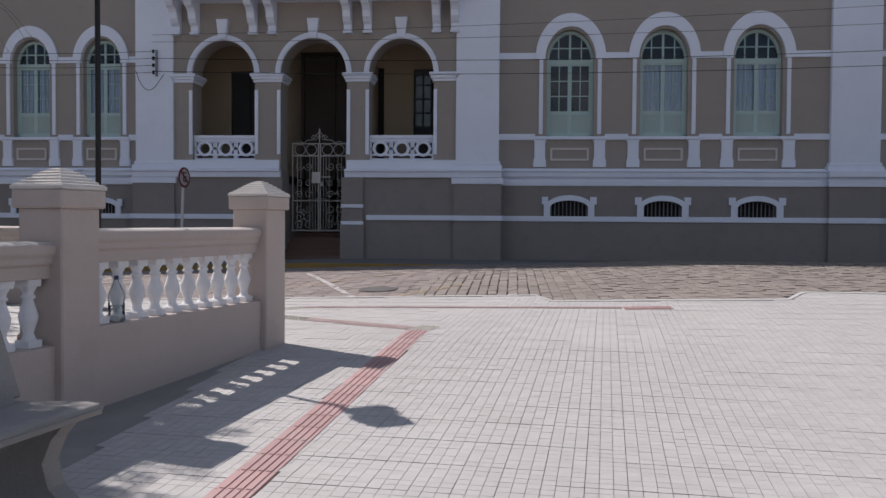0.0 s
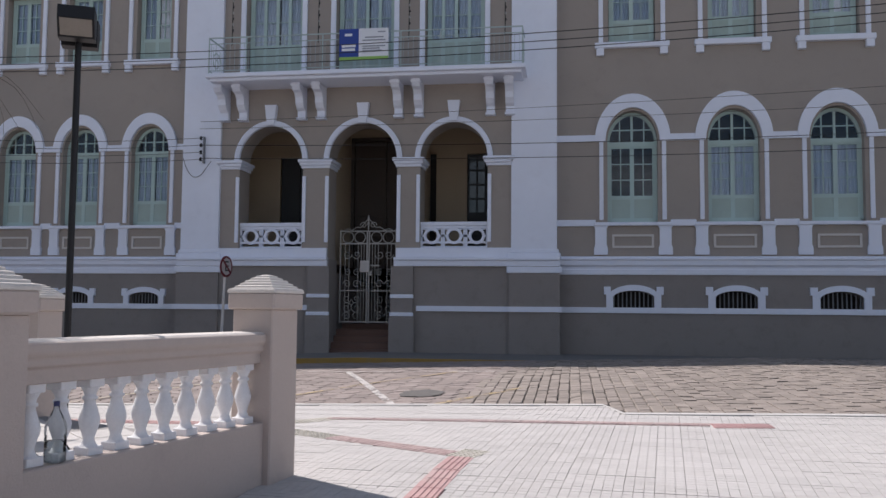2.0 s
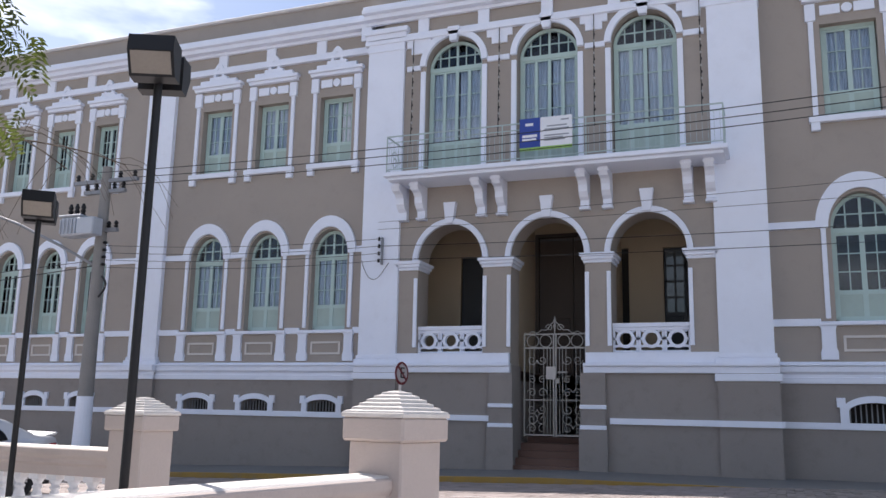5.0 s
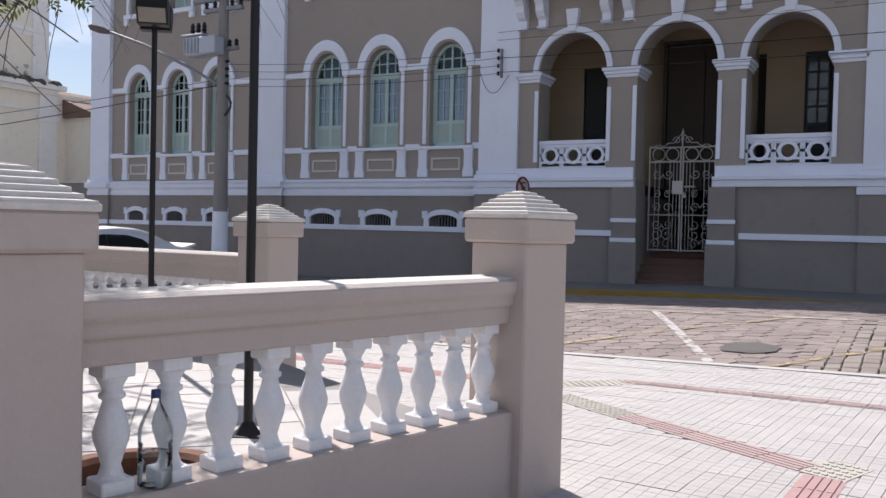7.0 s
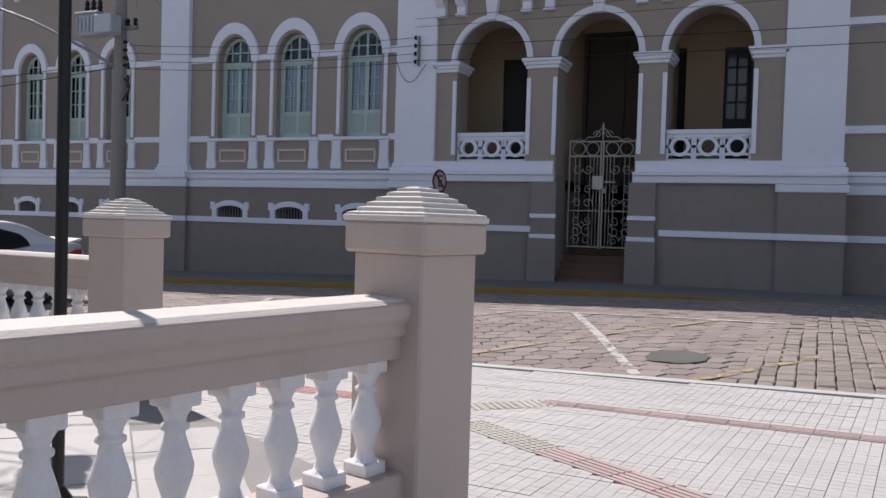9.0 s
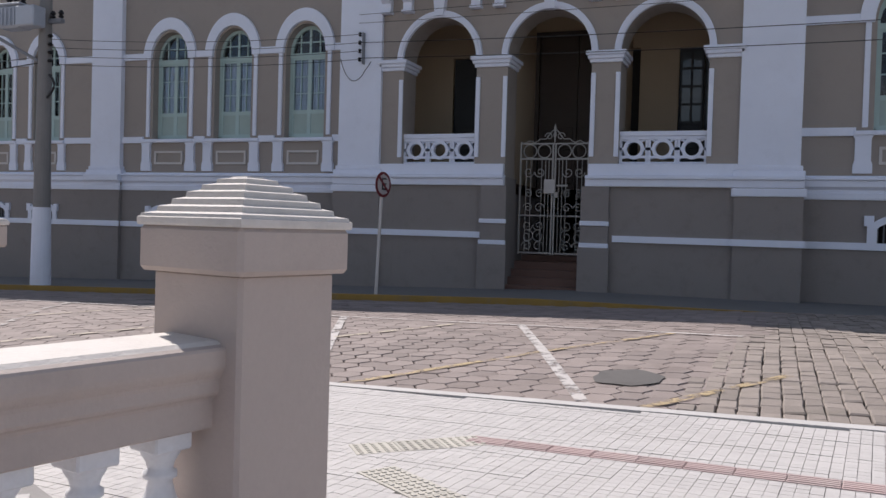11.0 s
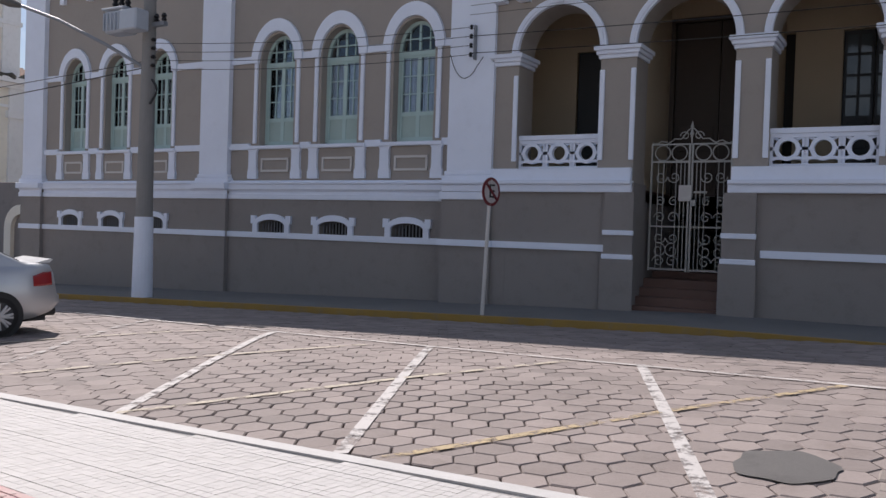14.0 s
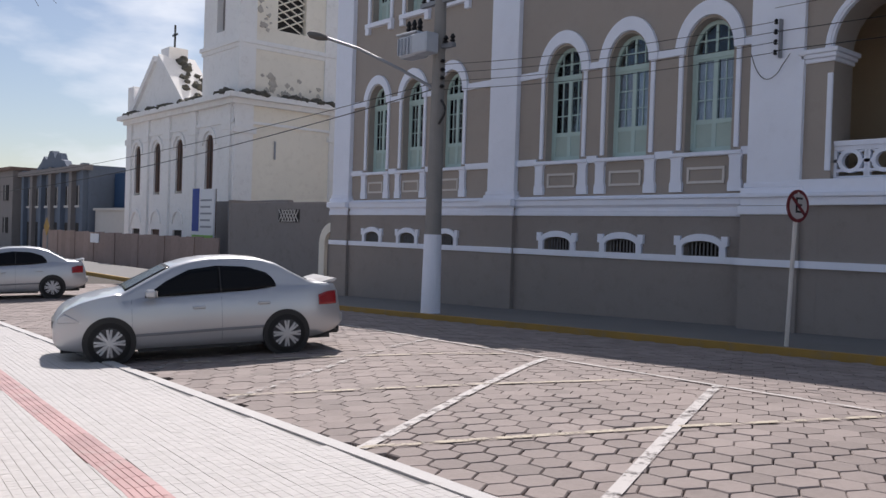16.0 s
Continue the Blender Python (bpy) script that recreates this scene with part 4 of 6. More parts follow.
for k in range(64):
    x = xs0 + (xs1 - xs0) * (k + 0.5) / 64
    part("bar", boxes((x - 0.004, x + 0.004, yr - 0.004, yr + 0.004, 8.13, 8.87)), IRON_G, balcony)
for xe in (xs0, xs1):
    part("scroll", polytube(bmesh.new(), [(xe, yr + 0.5 + p[0], 8.50 + p[2]) for p in spiral(0, 0, 0.30, 1.4, 1, 0)], 0.012, 5), IRON_G, balcony)
    for k in range(7):
        part("bar", boxes((xe - 0.004, xe + 0.004, yr + 0.14 * (k + 1) - 0.004, yr + 0.14 * (k + 1) + 0.004, 8.13, 8.87)), IRON_G, balcony)
banner = thing("banner", "white and blue printed banner tied to the balcony rail", "banner", (0, 23.52, 0))
part("sheet", boxes((-7.05, -5.72, -0.006, 0.006, 8.36, 9.12)), BANNER_W, banner)
part("blue_field", boxes((-7.05, -6.52, -0.010, -0.007, 8.36, 9.12)), BANNER_B, banner)
part("green_edge", boxes((-7.05, -5.72, -0.012, -0.008, 8.28, 8.36)), BANNER_G, banner)
for z, a, b in ((9.00, -6.0, -5.80), (8.86, -6.35, -5.85), (8.78, -6.42, -5.80), (8.62, -6.42, -5.80), (8.56, -6.42, -5.95), (8.50, -6.42, -5.90)):
    part("print_line", boxes((a, b, -0.010, -0.007, z, z + 0.035)), GREYTXT, banner)
for z, a, b in ((8.92, -6.90, -6.70), (8.62, -6.98, -6.6), (8.52, -6.98, -6.62)):
    part("print_line", boxes((a, b, -0.014, -0.011, z, z + 0.07)), BANNER_W, banner)
for x in (-10.45, -7.93, -5.36, -2.72):
    st = thing("cable_light", "thin dark festoon cable hanging from the facade", "light string", (x, CEN_Y - 0.12, 0), group="festoon cables on the facade")
    part("cable", tube(bmesh.new(), (0, 0, 9.1), (0.02, 0, 12.15), 0.012, 0.012, 6), IRON_D, st)
    for k in range(14):
        part("bulb", lathe(bmesh.new(), [(0.008, 0), (0.028, 0.03), (0.02, 0.07)], (0.02, 0, 9.5 + 0.17 * k), 6), IRON_W if k % 2 else IRON_D, st)
# wire bracket on the pilaster
ins = thing("insulator_bracket", "dark insulator bracket with looping wires on the pilaster", "insulator", (-11.18, PIL_Y, 0))
part("bracket", boxes((-0.018, 0.018, -0.10, 0.0, 5.75, 6.50)), GALV, ins)
for z in (5.85, 6.05, 6.25, 6.45):
    part("insulator", lathe(bmesh.new(), [(0.025, 0), (0.045, 0.02), (0.022, 0.045), (0.045, 0.07), (0.022, 0.10)], (-0.06, -0.13, z - 0.05), 10), IRON_D, ins)
part("loop", polytube(bmesh.new(), [(-0.6 + 0.075 * k, -0.08, 5.9 - 0.55 * math.sin(math.pi * (k / 12) ** 0.8) * (1 if k < 9 else 0.9)) for k in range(12)], 0.009, 5), IRON_D, ins)


# ---- ground ----
def kerb_line(x):
    """The edge of the square along the street, with a dropped crossing."""
    y = 11.9 - 0.055 * (max(x, -40) + 1)
    if -0.42 < x < 2.4:
        return y - 0.78
    if -0.55 < x <= -0.42:
        return y - 0.78 * (x + 0.55) / 0.13
    if 2.4 <= x < 2.8:
        return y - 0.78 * (2.8 - x) / 0.4
    return y


bm = bmesh.new()
gx = [-600, -300, -150, -90, -70] + [-60 + 2 * k for k in range(41)] + [25, 40, 80, 200, 600]
gy = [-300, -100, -50, -30] + [-20 + 1.0 * k for k in range(62)] + [44, 50, 60, 80, 120, 250, 600]
grid = [[bm.verts.new((x, y, ground_z(x, y) - 0.22)) for y in gy] for x in gx]
for i in range(len(gx) - 1):
    for j in range(len(gy) - 1):
        bm.faces.new((grid[i][j], grid[i + 1][j], grid[i + 1][j + 1], grid[i][j + 1]))
structure("ground", bm, GROUND, "worn pale street ground under the paving")


def strip(name, x0, x1, ya, yb, lift, mat, label, step=0.5, zfun=ground_z, skirt=0.0):
    """A surface that follows the ground between two lines of y, with edges turned down."""
    n = max(2, int((x1 - x0) / step))
    b = bmesh.new()
    cols = []
    for k in range(n + 1):
        x = x0 + (x1 - x0) * k / n
        a, c = (f(x) if callable(f) else f for f in (ya, yb))
        m = max(2, int(abs(c - a) / 0.6))
        cols.append([(x, a + (c - a) * q / m) for q in range(m + 1)])
    m = min(len(c) for c in cols) - 1
    rows = []
    for c in cols:
        a, e = c[0][1], c[-1][1]
        col = [b.verts.new((c[0][0], a + (e - a) * q / m, zfun(c[0][0], a + (e - a) * q / m) + lift)) for q in range(m + 1)]
        if skirt:
            col = [b.verts.new((c[0][0], a, col[0].co.z - skirt))] + col + [b.verts.new((c[0][0], e, col[-1].co.z - skirt))]
        rows.append(col)
    for p, q in zip(rows, rows[1:]):
        for k in range(len(p) - 1):
            b.faces.new((p[k], q[k], q[k + 1], p[k + 1]))
    return structure(name, b, mat, label)


plaza_bed = strip("plaza", -45, 22, -20, lambda x: kerb_line(x) - 0.1, -0.012, GROUT, "grey grout bed of the tiled square", 0.4)
FAR_KERB = 21.5
strip("pavement", -60, 30, FAR_KERB + 0.13, WALL_Y + 0.3, 0.0, WALK, "grey concrete pavement along the building", 1.0, lambda x, y: walk_z(x))
kerb_far = strip("kerb", -60, 30, FAR_KERB, FAR_KERB + 0.14, 0.006, KERB_Y, "worn yellow painted kerb", 1.0, lambda x, y: walk_z(x), 0.30)
kerb_near = strip("kerb", -45, 22, lambda x: kerb_line(x) - 0.11, lambda x: kerb_line(x) + 0.02, 0.006, KERB_W, "whitewashed kerb of the square", 0.2, ground_z, 0.16)
ROAD_LIFT = -0.045


def road_z(x, y):
    u = min(max((y - kerb_line(x)) / 2.5, 0), 1)
    return ground_z(x, y) + ROAD_LIFT * (1 - u) * (0.25 if -0.9 < x < 3.3 else 1.0) - 0.006


def tray(name, rows, mat, label):
    """Many small solid pieces in one mesh: rows of (outline, z function, thickness)."""
    v, f = [], []
    for outline, zt, th in rows:
        k, b = len(outline), len(v)
        v += [(x, y, z) for (x, y), z in zip(outline, zt)] + [(x, y, z - th) for (x, y), z in zip(outline, zt)]
        f.append(tuple(range(b, b + k)))
        f += [(b + (i + 1) % k, b + i, b + k + i, b + k + (i + 1) % k) for i in range(k)]
    me = bpy.data.meshes.new(name)
    me.from_pydata(v, [], f)
    me.materials.append(mat)
    return tagged(new(name, me), label, kind="stuff")


# road paint and iron cover
def road_line(p0, p1, wide, mat, name="road_marking", label="worn painted parking line"):
    p0, p1 = Vector(p0), Vector(p1)
    d = (p1 - p0).normalized()
    s = Vector((-d.y, d.x)) * wide / 2
    n = max(2, int((p1 - p0).length / 0.2))
    b = bmesh.new()
    rows = []
    for k in range(n + 1):
        c = p0 + (p1 - p0) * k / n
        rows.append([b.verts.new((q.x, q.y, road_z(q.x, q.y) + 0.014)) for q in (c - s, c + s)])
    for a, c in zip(rows, rows[1:]):
        b.faces.new((a[0], a[1], c[1], c[0]))
    return structure(name, b, mat, label)


for a, b in (((-3.08, 12.1), (-4.92, 16.77)), ((-5.55, 12.3), (-7.65, 16.98)), ((-7.85, 12.4), (-10.5, 17.3)), ((-10.36, 12.5), (-13.66, 17.83)), ((-12.92, 12.65), (-16.6, 18.2)), ((-15.6, 12.9), (-19.6, 18.6))):
    road_line(a, b, 0.105, LINE_W if a[0] > -8.5 else LINE_F)
road_line((-2.1, 16.35), (-7.6, 17.0), 0.075, LINE_W)
road_line((-7.6, 17.0), (-17.0, 18.3), 0.075, LINE_W)
road_line((-17.0, 18.3), (-34, 19.3), 0.075, LINE_W)
road_line((-2.69, 12.19), (-1.64, 13.82), 0.10, LINE_Y)
road_line((-5.27, 12.3), (-2.9, 16.38), 0.09, LINE_Y)
road_line((-7.9, 12.4), (-5.66, 16.6), 0.085, LINE_C)
road_line((-10.67, 12.67), (-8.4, 16.66), 0.085, LINE_C)
road_line((-13.37, 13.23), (-11.2, 17.3), 0.085, LINE_C)
bm = bmesh.new()
pts = [(-2.97 + 0.30 * math.cos(k * 0.1745) * (1 + 0.09 * math.sin(0.61 * k) + 0.04 * math.sin(1.4 * k)), 13.32 + 0.36 * math.sin(k * 0.1745) * (1 + 0.08 * math.sin(0.87 * k + 1))) for k in range(36)]
bm.faces.new([bm.verts.new((x, y, road_z(x, y) + 0.016)) for x, y in pts])
structure("road_patch", bm, CONCRETE, "round dark cement patch in the paving")


# ---- balustrade round the garden ----
def fence_post(at, turn, w=0.326, top=1.95, base=None):
    b = ground_z(at[0], at[1]) - 0.15 if base is None else base
    th = thing("balustrade_post", "pink-beige rendered post with stepped white pyramid cap", "post", (at[0], at[1], 0), turn, group="posts of the balustrade")
    h = w / 2
    part("shaft", boxes((-h, h, -h, h, b, top - 0.24), bevel=0.010), FENCE, th)
    c = h + 0.028
    part("cap_block", boxes((-c, c, -c, c, top - 0.245, top - 0.128), bevel=0.012), FENCE, th)
    rows, z, r = [(0.5, top - 0.132), (1.0, top - 0.130), (1.012, top - 0.124), (1.012, top - 0.110)], top - 0.110, 0.985
    for rise, tread in ((0.010, 0.15), (0.015, 0.13), (0.016, 0.13), (0.016, 0.14), (0.015, 0.14), (0.013, 0.13)):
        rows.append((r, z + 0.002))
        rows.append((r - 0.012, z + rise))
        r, z = r - tread, z + rise + 0.0035
    rows += [(r, z), (r - 0.02, top), (0.01, top + 0.002)]
    cap = lathe(bmesh.new(), [(q * c * math.sqrt(2), zz) for q, zz in rows], n=4)
    bmesh.ops.rotate(cap, matrix=Matrix.Rotation(radians(45), 3, "Z"), verts=cap.verts[:])
    part("cap", cap, CAPTOP, th, "stepped white cap")
    return th


BAL_H = 0.40
BAL_PROFILE = [(0.049, 0.042), (0.038, 0.054), (0.029, 0.082), (0.038, 0.114), (0.052, 0.155), (0.056, 0.184), (0.046, 0.22), (0.034, 0.257), (0.028, 0.282), (0.04, 0.29), (0.04, 0.302), (0.03, 0.309), (0.034, 0.327), (0.046, 0.347), (0.049, 0.359)]
bal = bmesh.new()
lathe(bal, BAL_PROFILE, n=14)
box(bal, -0.054, 0.054, -0.054, 0.054, -0.008, 0.043, bevel=0.005)
box(bal, -0.052, 0.052, -0.052, 0.052, 0.355, BAL_H + 0.005, bevel=0.005)
BAL_MESH = mesh("baluster", bal, BALUSTER)
for p in BAL_MESH.polygons:
    p.use_smooth = len(p.vertices) == 4 and 0.05 < p.center.z < 0.35
RAIL_HALF = [(0.112, 0.140), (0.119, 0.154), (0.119, 0.198), (0.086, 0.211)]
RAIL_LOW = [(0.076, 0.0), (0.076, 0.074), (0.098, 0.088), (0.098, 0.123)]
RAIL_OUT = [(-y, z) for y, z in RAIL_LOW + RAIL_HALF] + [(y, z) for y, z in (RAIL_LOW + RAIL_HALF)[::-1]]


def fence_run(p0, p1, count, base_top=0.935, pitch=None):
    p0, p1 = Vector(p0), Vector(p1)
    d = p1 - p0
    turn = math.degrees(math.atan2(d.y, d.x))
    th = thing("balustrade", "low pink-beige wall with white turned balusters and a moulded rail", "balustrade", (p0.x, p0.y, 0), turn, group="runs of the balustrade")
    L = d.length
    g = min(ground_z(p0.x, p0.y), ground_z(p1.x, p1.y)) - 0.15
    low = bmesh.new()
    box(low, 0, L, -0.11, 0.11, g, base_top, bevel=0.008)
    part("low_wall", low, FENCE, th)
    z = base_top + BAL_H
    rail = bmesh.new()
    extrude_x(rail, [(y, z + q) for y, q in RAIL_OUT], 0, L)
    bmesh.ops.bevel(rail, geom=[e for e in rail.edges if abs(e.verts[0].co.x - e.verts[1].co.x) > 0.5], offset=0.005, segments=1, affect="EDGES")
    part("rail", rail, FENCE, th, "moulded rail")
    part("rail_top", extrude_x(bmesh.new(), [(-0.108, z + 0.201), (-0.085, z + 0.214), (0.085, z + 0.218), (0.108, z + 0.201)], 0.002, L - 0.002), CAPTOP, th, "whitened top of the rail")
    for k in range(count):
        b = part("baluster", BAL_MESH, BALUSTER, th)
        b.location = ((k + 0.5) * L / count if pitch is None else L - 0.10 - k * pitch, 0, base_top)
    return th


PC, PB = Vector((-3.095, 7.59)), Vector((-3.66, 5.32))
UF = (PC - PB).normalized()
NF = Vector((UF.y, -UF.x))
A = math.degrees(math.atan2(UF.x, UF.y))
PA = PB - UF * 2.33
PD, PE = Vector((-5.75, 8.90)), Vector((-8.35, 9.05))
PF = PE + (PE - PD)
fence_post(PC, -A)
fence_post(PB, -A, top=1.92)
fence_post(PA, -A, top=1.84)
for q in (PD, PE, PF):
    fence_post(q, -4, top=1.915)
fence_run(PB + UF * 0.152, PC - UF * 0.152, 10, pitch=0.196)
fence_run(PA + UF * 0.152, PB - UF * 0.152, 10, 0.86)
dE = (PE - PD).normalized()
fence_run(PD + dE * 0.152, PE - dE * 0.152, 12, 0.92)
fence_run(PE + dE * 0.152, PF - dE * 0.152, 12, 0.92)
# raised garden floor behind the balustrade
GARDEN_Z = 0.735
bm = bmesh.new()
gp = [(PA.x - 0.6, -6), (PA.x - 0.02, PA.y), (PC.x - 0.05, PC.y + 0.05), (PD.x + 0.05, PD.y + 0.02), (PF.x, PF.y), (PF.x, -6)]
top = [bm.verts.new((x, y, GARDEN_Z)) for x, y in gp]
bot = [bm.verts.new((x, y, -0.3)) for x, y in gp]
bm.faces.new(top)
for k in range(len(gp)):
    bm.faces.new((top[k], bot[k], bot[(k + 1) % len(gp)], top[(k + 1) % len(gp)]))
garden = structure("garden_floor", bm, GROUT, "raised paved garden floor behind the balustrade")

WATER = glass("water", (0.90, 0.93, 0.93), 0.05, 1.33)
bq = PB + UF * 0.44 + NF * 0.055
bottle = thing("plastic_bottle", "clear plastic bottle half full, blue cap, on the low wall", "bottle", (bq.x, bq.y, 0.935))
part("body", lathe(bmesh.new(), [(0.040, 0), (0.053, 0.012), (0.053, 0.070), (0.049, 0.077), (0.053, 0.084), (0.053, 0.125), (0.049, 0.132), (0.053, 0.139), (0.053, 0.178), (0.046, 0.205), (0.024, 0.250), (0.015, 0.268), (0.014, 0.286)], n=18), BOTTLE, bottle, smooth=True)
part("water", lathe(bmesh.new(), [(0.038, 0.004), (0.050, 0.014), (0.050, 0.068), (0.046, 0.077), (0.050, 0.086), (0.050, 0.110)], n=18), WATER, bottle, "clear water", True)
part("cap", lathe(bmesh.new(), [(0.015, 0.282), (0.015, 0.304), (0.013, 0.307)], n=14), BOTTLECAP, bottle, "blue cap")


def planter(at, r, h):
    th = thing("tree_planter", "low round terracotta coloured tree surround", "planter", at)
    ring = lathe(bmesh.new(), [(r - 0.10, 0), (r - 0.10, h - 0.02), (r - 0.08, h), (r - 0.02, h), (r, h - 0.02), (r, 0)], n=40)
    part("ring", ring, TERRA, th)
    part("soil", lathe(bmesh.new(), [(r - 0.1, 0.0), (r - 0.1, h - 0.08)], n=30), SOIL, th)


planter((-3.99, 6.10, GARDEN_Z), 0.36, 0.09)
planter((-8.9, 6.9, GARDEN_Z), 0.6, 0.16)


def street_light(at, turn, z0, top=3.95):
    th = thing("garden_lamp", "black steel post with two black box floodlights", "lamp", (at[0], at[1], z0), turn, group="garden lamps")
    h = (top - z0) / 0.50
    part("pole", tube(bmesh.new(), (0, 0, 0), (0, 0, h - 0.30), 0.046, 0.043, 14), IRON_D, th)
    part("foot", tube(boxes((-0.16, 0.16, -0.16, 0.16, 0, 0.02)), (0, 0, 0.02), (0, 0, 0.14), 0.13, 0.052, 8), IRON_D, th)
    part("bracket", boxes((-0.035, 0.035, -0.25, 0.25, h - 0.34, h - 0.28)), IRON_D, th)
    for sgn in (-1, 1):
        y0, y1 = (0.06, 0.40) if sgn > 0 else (-0.40, -0.06)
        dz = 0.0 if sgn < 0 else -0.02
        head = bmesh.new()
        f = -0.40 if sgn < 0 else 0.40
        n_ = -0.06 if sgn < 0 else 0.06
        prof = [(f, h - 0.17 + dz), (f * 0.95, h + dz), (n_, h - 0.02 + dz), (n_, h - 0.40 + dz), (f * 0.64, h - 0.40 + dz)]
        extrude_x(head, prof, -0.23, 0.23)
        hd = part("lamp_head", head, IRON_D, th, "black box floodlight")
        g = f * 1.012
        lens = bmesh.new()
        extrude_x(lens, [(g, h - 0.185 + dz), (f * 0.98, h - 0.185 + dz), (f * 0.67, h - 0.375 + dz), (f * 0.685, h - 0.378 + dz)], -0.20, 0.20)
        part("lens", lens, LAMP_GLOW, hd, "pale lens")
    th.scale = (0.50, 0.50, 0.50)
    return th


LAMP_GLOW = material("frosted_lamp_lens", (0.24, 0.21, 0.18), 0.3, stain=(9, 0.15))
street_light((-4.26, 7.02), 25, GARDEN_Z, 3.70)
street_light((-6.71, 8.64), 40, GARDEN_Z, 3.48)


# ---- concrete bench ----
bench = thing("park_bench", "weathered grey concrete bench with curved end supports", "bench", (-2.92, 3.42, ground_z(-3, 3.4) + 0.03), -9)
bench.scale = (0.75, 0.75, 0.75)
seat = bmesh.new()
extrude_y(seat, [(-0.34, 0.50), (-0.36, 0.53), (-0.34, 0.575), (0.20, 0.60), (0.26, 0.585), (0.27, 0.55), (0.23, 0.52)], -1.3, 0.62)
bmesh.ops.bevel(seat, geom=[e for e in seat.edges], offset=0.02, segments=2, affect="EDGES")
part("seat", seat, BENCH, bench)
bk = bmesh.new()
extrude_y(bk, [(-0.36, 0.60), (-0.28, 0.60), (-0.42, 1.00), (-0.50, 1.02), (-0.52, 0.98)], -1.3, 0.60)
bmesh.ops.bevel(bk, geom=[e for e in bk.edges], offset=0.015, segments=1, affect="EDGES")
part("backrest", bk, BENCH, bench)
for y in (-1.05, 0.38):
    sp = bmesh.new()
    extrude_y(sp, [(-0.40, -0.05), (0.14, -0.05), (0.16, 0.06), (0.06, 0.14), (0.02, 0.28), (0.08, 0.42), (0.18, 0.53), (-0.26, 0.54), (-0.30, 0.72), (-0.42, 0.95), (-0.50, 0.95), (-0.42, 0.62), (-0.34, 0.40), (-0.32, 0.20)], y, y + 0.14)
    part("support", sp, BENCH, bench, "curved concrete support")

# ---- no-parking sign ----
sg = thing("no_parking_sign", "round red and white no-parking sign on a pale leaning post", "road sign", (-9.40, 21.80, walk_z(-9.40)), 79)
part("post", tube(bmesh.new(), (0.0, 0.03, -0.02), (0.06, -0.02, 2.48), 0.035, 0.035, 12), CREAM, sg, "pale grey post")
part("rim", tube(bmesh.new(), (0.06, -0.045, 2.26), (0.06, -0.030, 2.26), 0.262, 0.262, 40), SIGN_RED, sg)
part("face", tube(bmesh.new(), (0.06, -0.050, 2.26), (0.06, -0.046, 2.26), 0.205, 0.205, 40), SIGN_WHITE, sg)
cu = bpy.data.curves.new("letter", "FONT")
cu.body, cu.size, cu.align_x, cu.align_y, cu.extrude = "E", 0.36, "CENTER", "CENTER", 0.003
tob = new("letter", cu)
lm = bpy.data.meshes.new_from_object(tob)
bpy.data.objects.remove(tob)
lm.materials.clear()
lm.materials.append(SIGN_BLACK)
lt = part("letter", lm, SIGN_BLACK, sg)
lt.matrix_local = pose(0.065, -0.054, 2.26, 90, 0, 0) @ Matrix.Diagonal((1.1, 1.0, 1.0, 1.0))
sl = part("slash", boxes((-0.21, 0.21, -0.003, 0.003, -0.026, 0.026)), SIGN_RED, sg)
sl.matrix_local = pose(0.06, -0.058, 2.26, 0, 42, 0)

# ---- utility pole ----
UP = (-18.50, 21.85, walk_z(-18.50))
up = thing("utility_pole", "grey concrete utility pole with whitewashed foot, transformer and street lamp", "utility pole", UP)
part("shaft", tube(bmesh.new(), (0, 0, 1.9), (0.02, 0, 8.2), 0.20, 0.13, 18), POLE_C, up, smooth=False)
part("foot", tube(bmesh.new(), (0, 0, -0.05), (0, 0, 1.9), 0.24, 0.212, 18), WHITE, up, "whitewashed foot")
tr = part("transformer", boxes((-1.05, -0.36, -0.45, 0.0, 6.20, 6.74), bevel=0.05), PALESTEEL, up, "pale grey transformer box")
part("lid", boxes((-1.09, -0.32, -0.49, 0.04, 6.74, 6.79), bevel=0.015), PALESTEEL, tr)
part("switch_box", boxes((-0.32, 0.26, -0.62, -0.22, 6.18, 6.66), bevel=0.03), PALESTEEL, up, "pale grey switch box")
for k in range(5):
    part("fin", boxes((-1.0 + 0.13 * k, -0.98 + 0.13 * k, -0.50, -0.44, 6.26, 6.66)), PALESTEEL, tr)
for k in range(3):
    part("bushing", lathe(bmesh.new(), [(0.05, 0), (0.08, 0.05), (0.045, 0.1), (0.08, 0.15), (0.045, 0.2), (0.07, 0.25), (0.03, 0.36)], (-0.95 + 0.22 * k, -0.2, 6.79), 10), IRON_D, tr)
for z, w in ((7.75, 1.1), (6.35, 0.55), (7.45, 0.7)):
    arm = part("crossarm", boxes((-w, w, -0.06, 0.06, z, z + 0.10)), GALV, up, "steel crossarm")
    for k in (-0.9, -0.45, 0.45, 0.9):
        part("insulator", lathe(bmesh.new(), [(0.03, 0), (0.07, 0.05), (0.035, 0.09), (0.07, 0.13), (0.03, 0.2)], (k * w, 0, z + 0.10), 8), IRON_D, arm)
for z in (5.4, 5.6, 5.8, 6.0):
    part("insulator", lathe(bmesh.new(), [(0.04, 0), (0.07, 0.04), (0.035, 0.08)], (0.22, -0.05, z), 8), IRON_D, up)
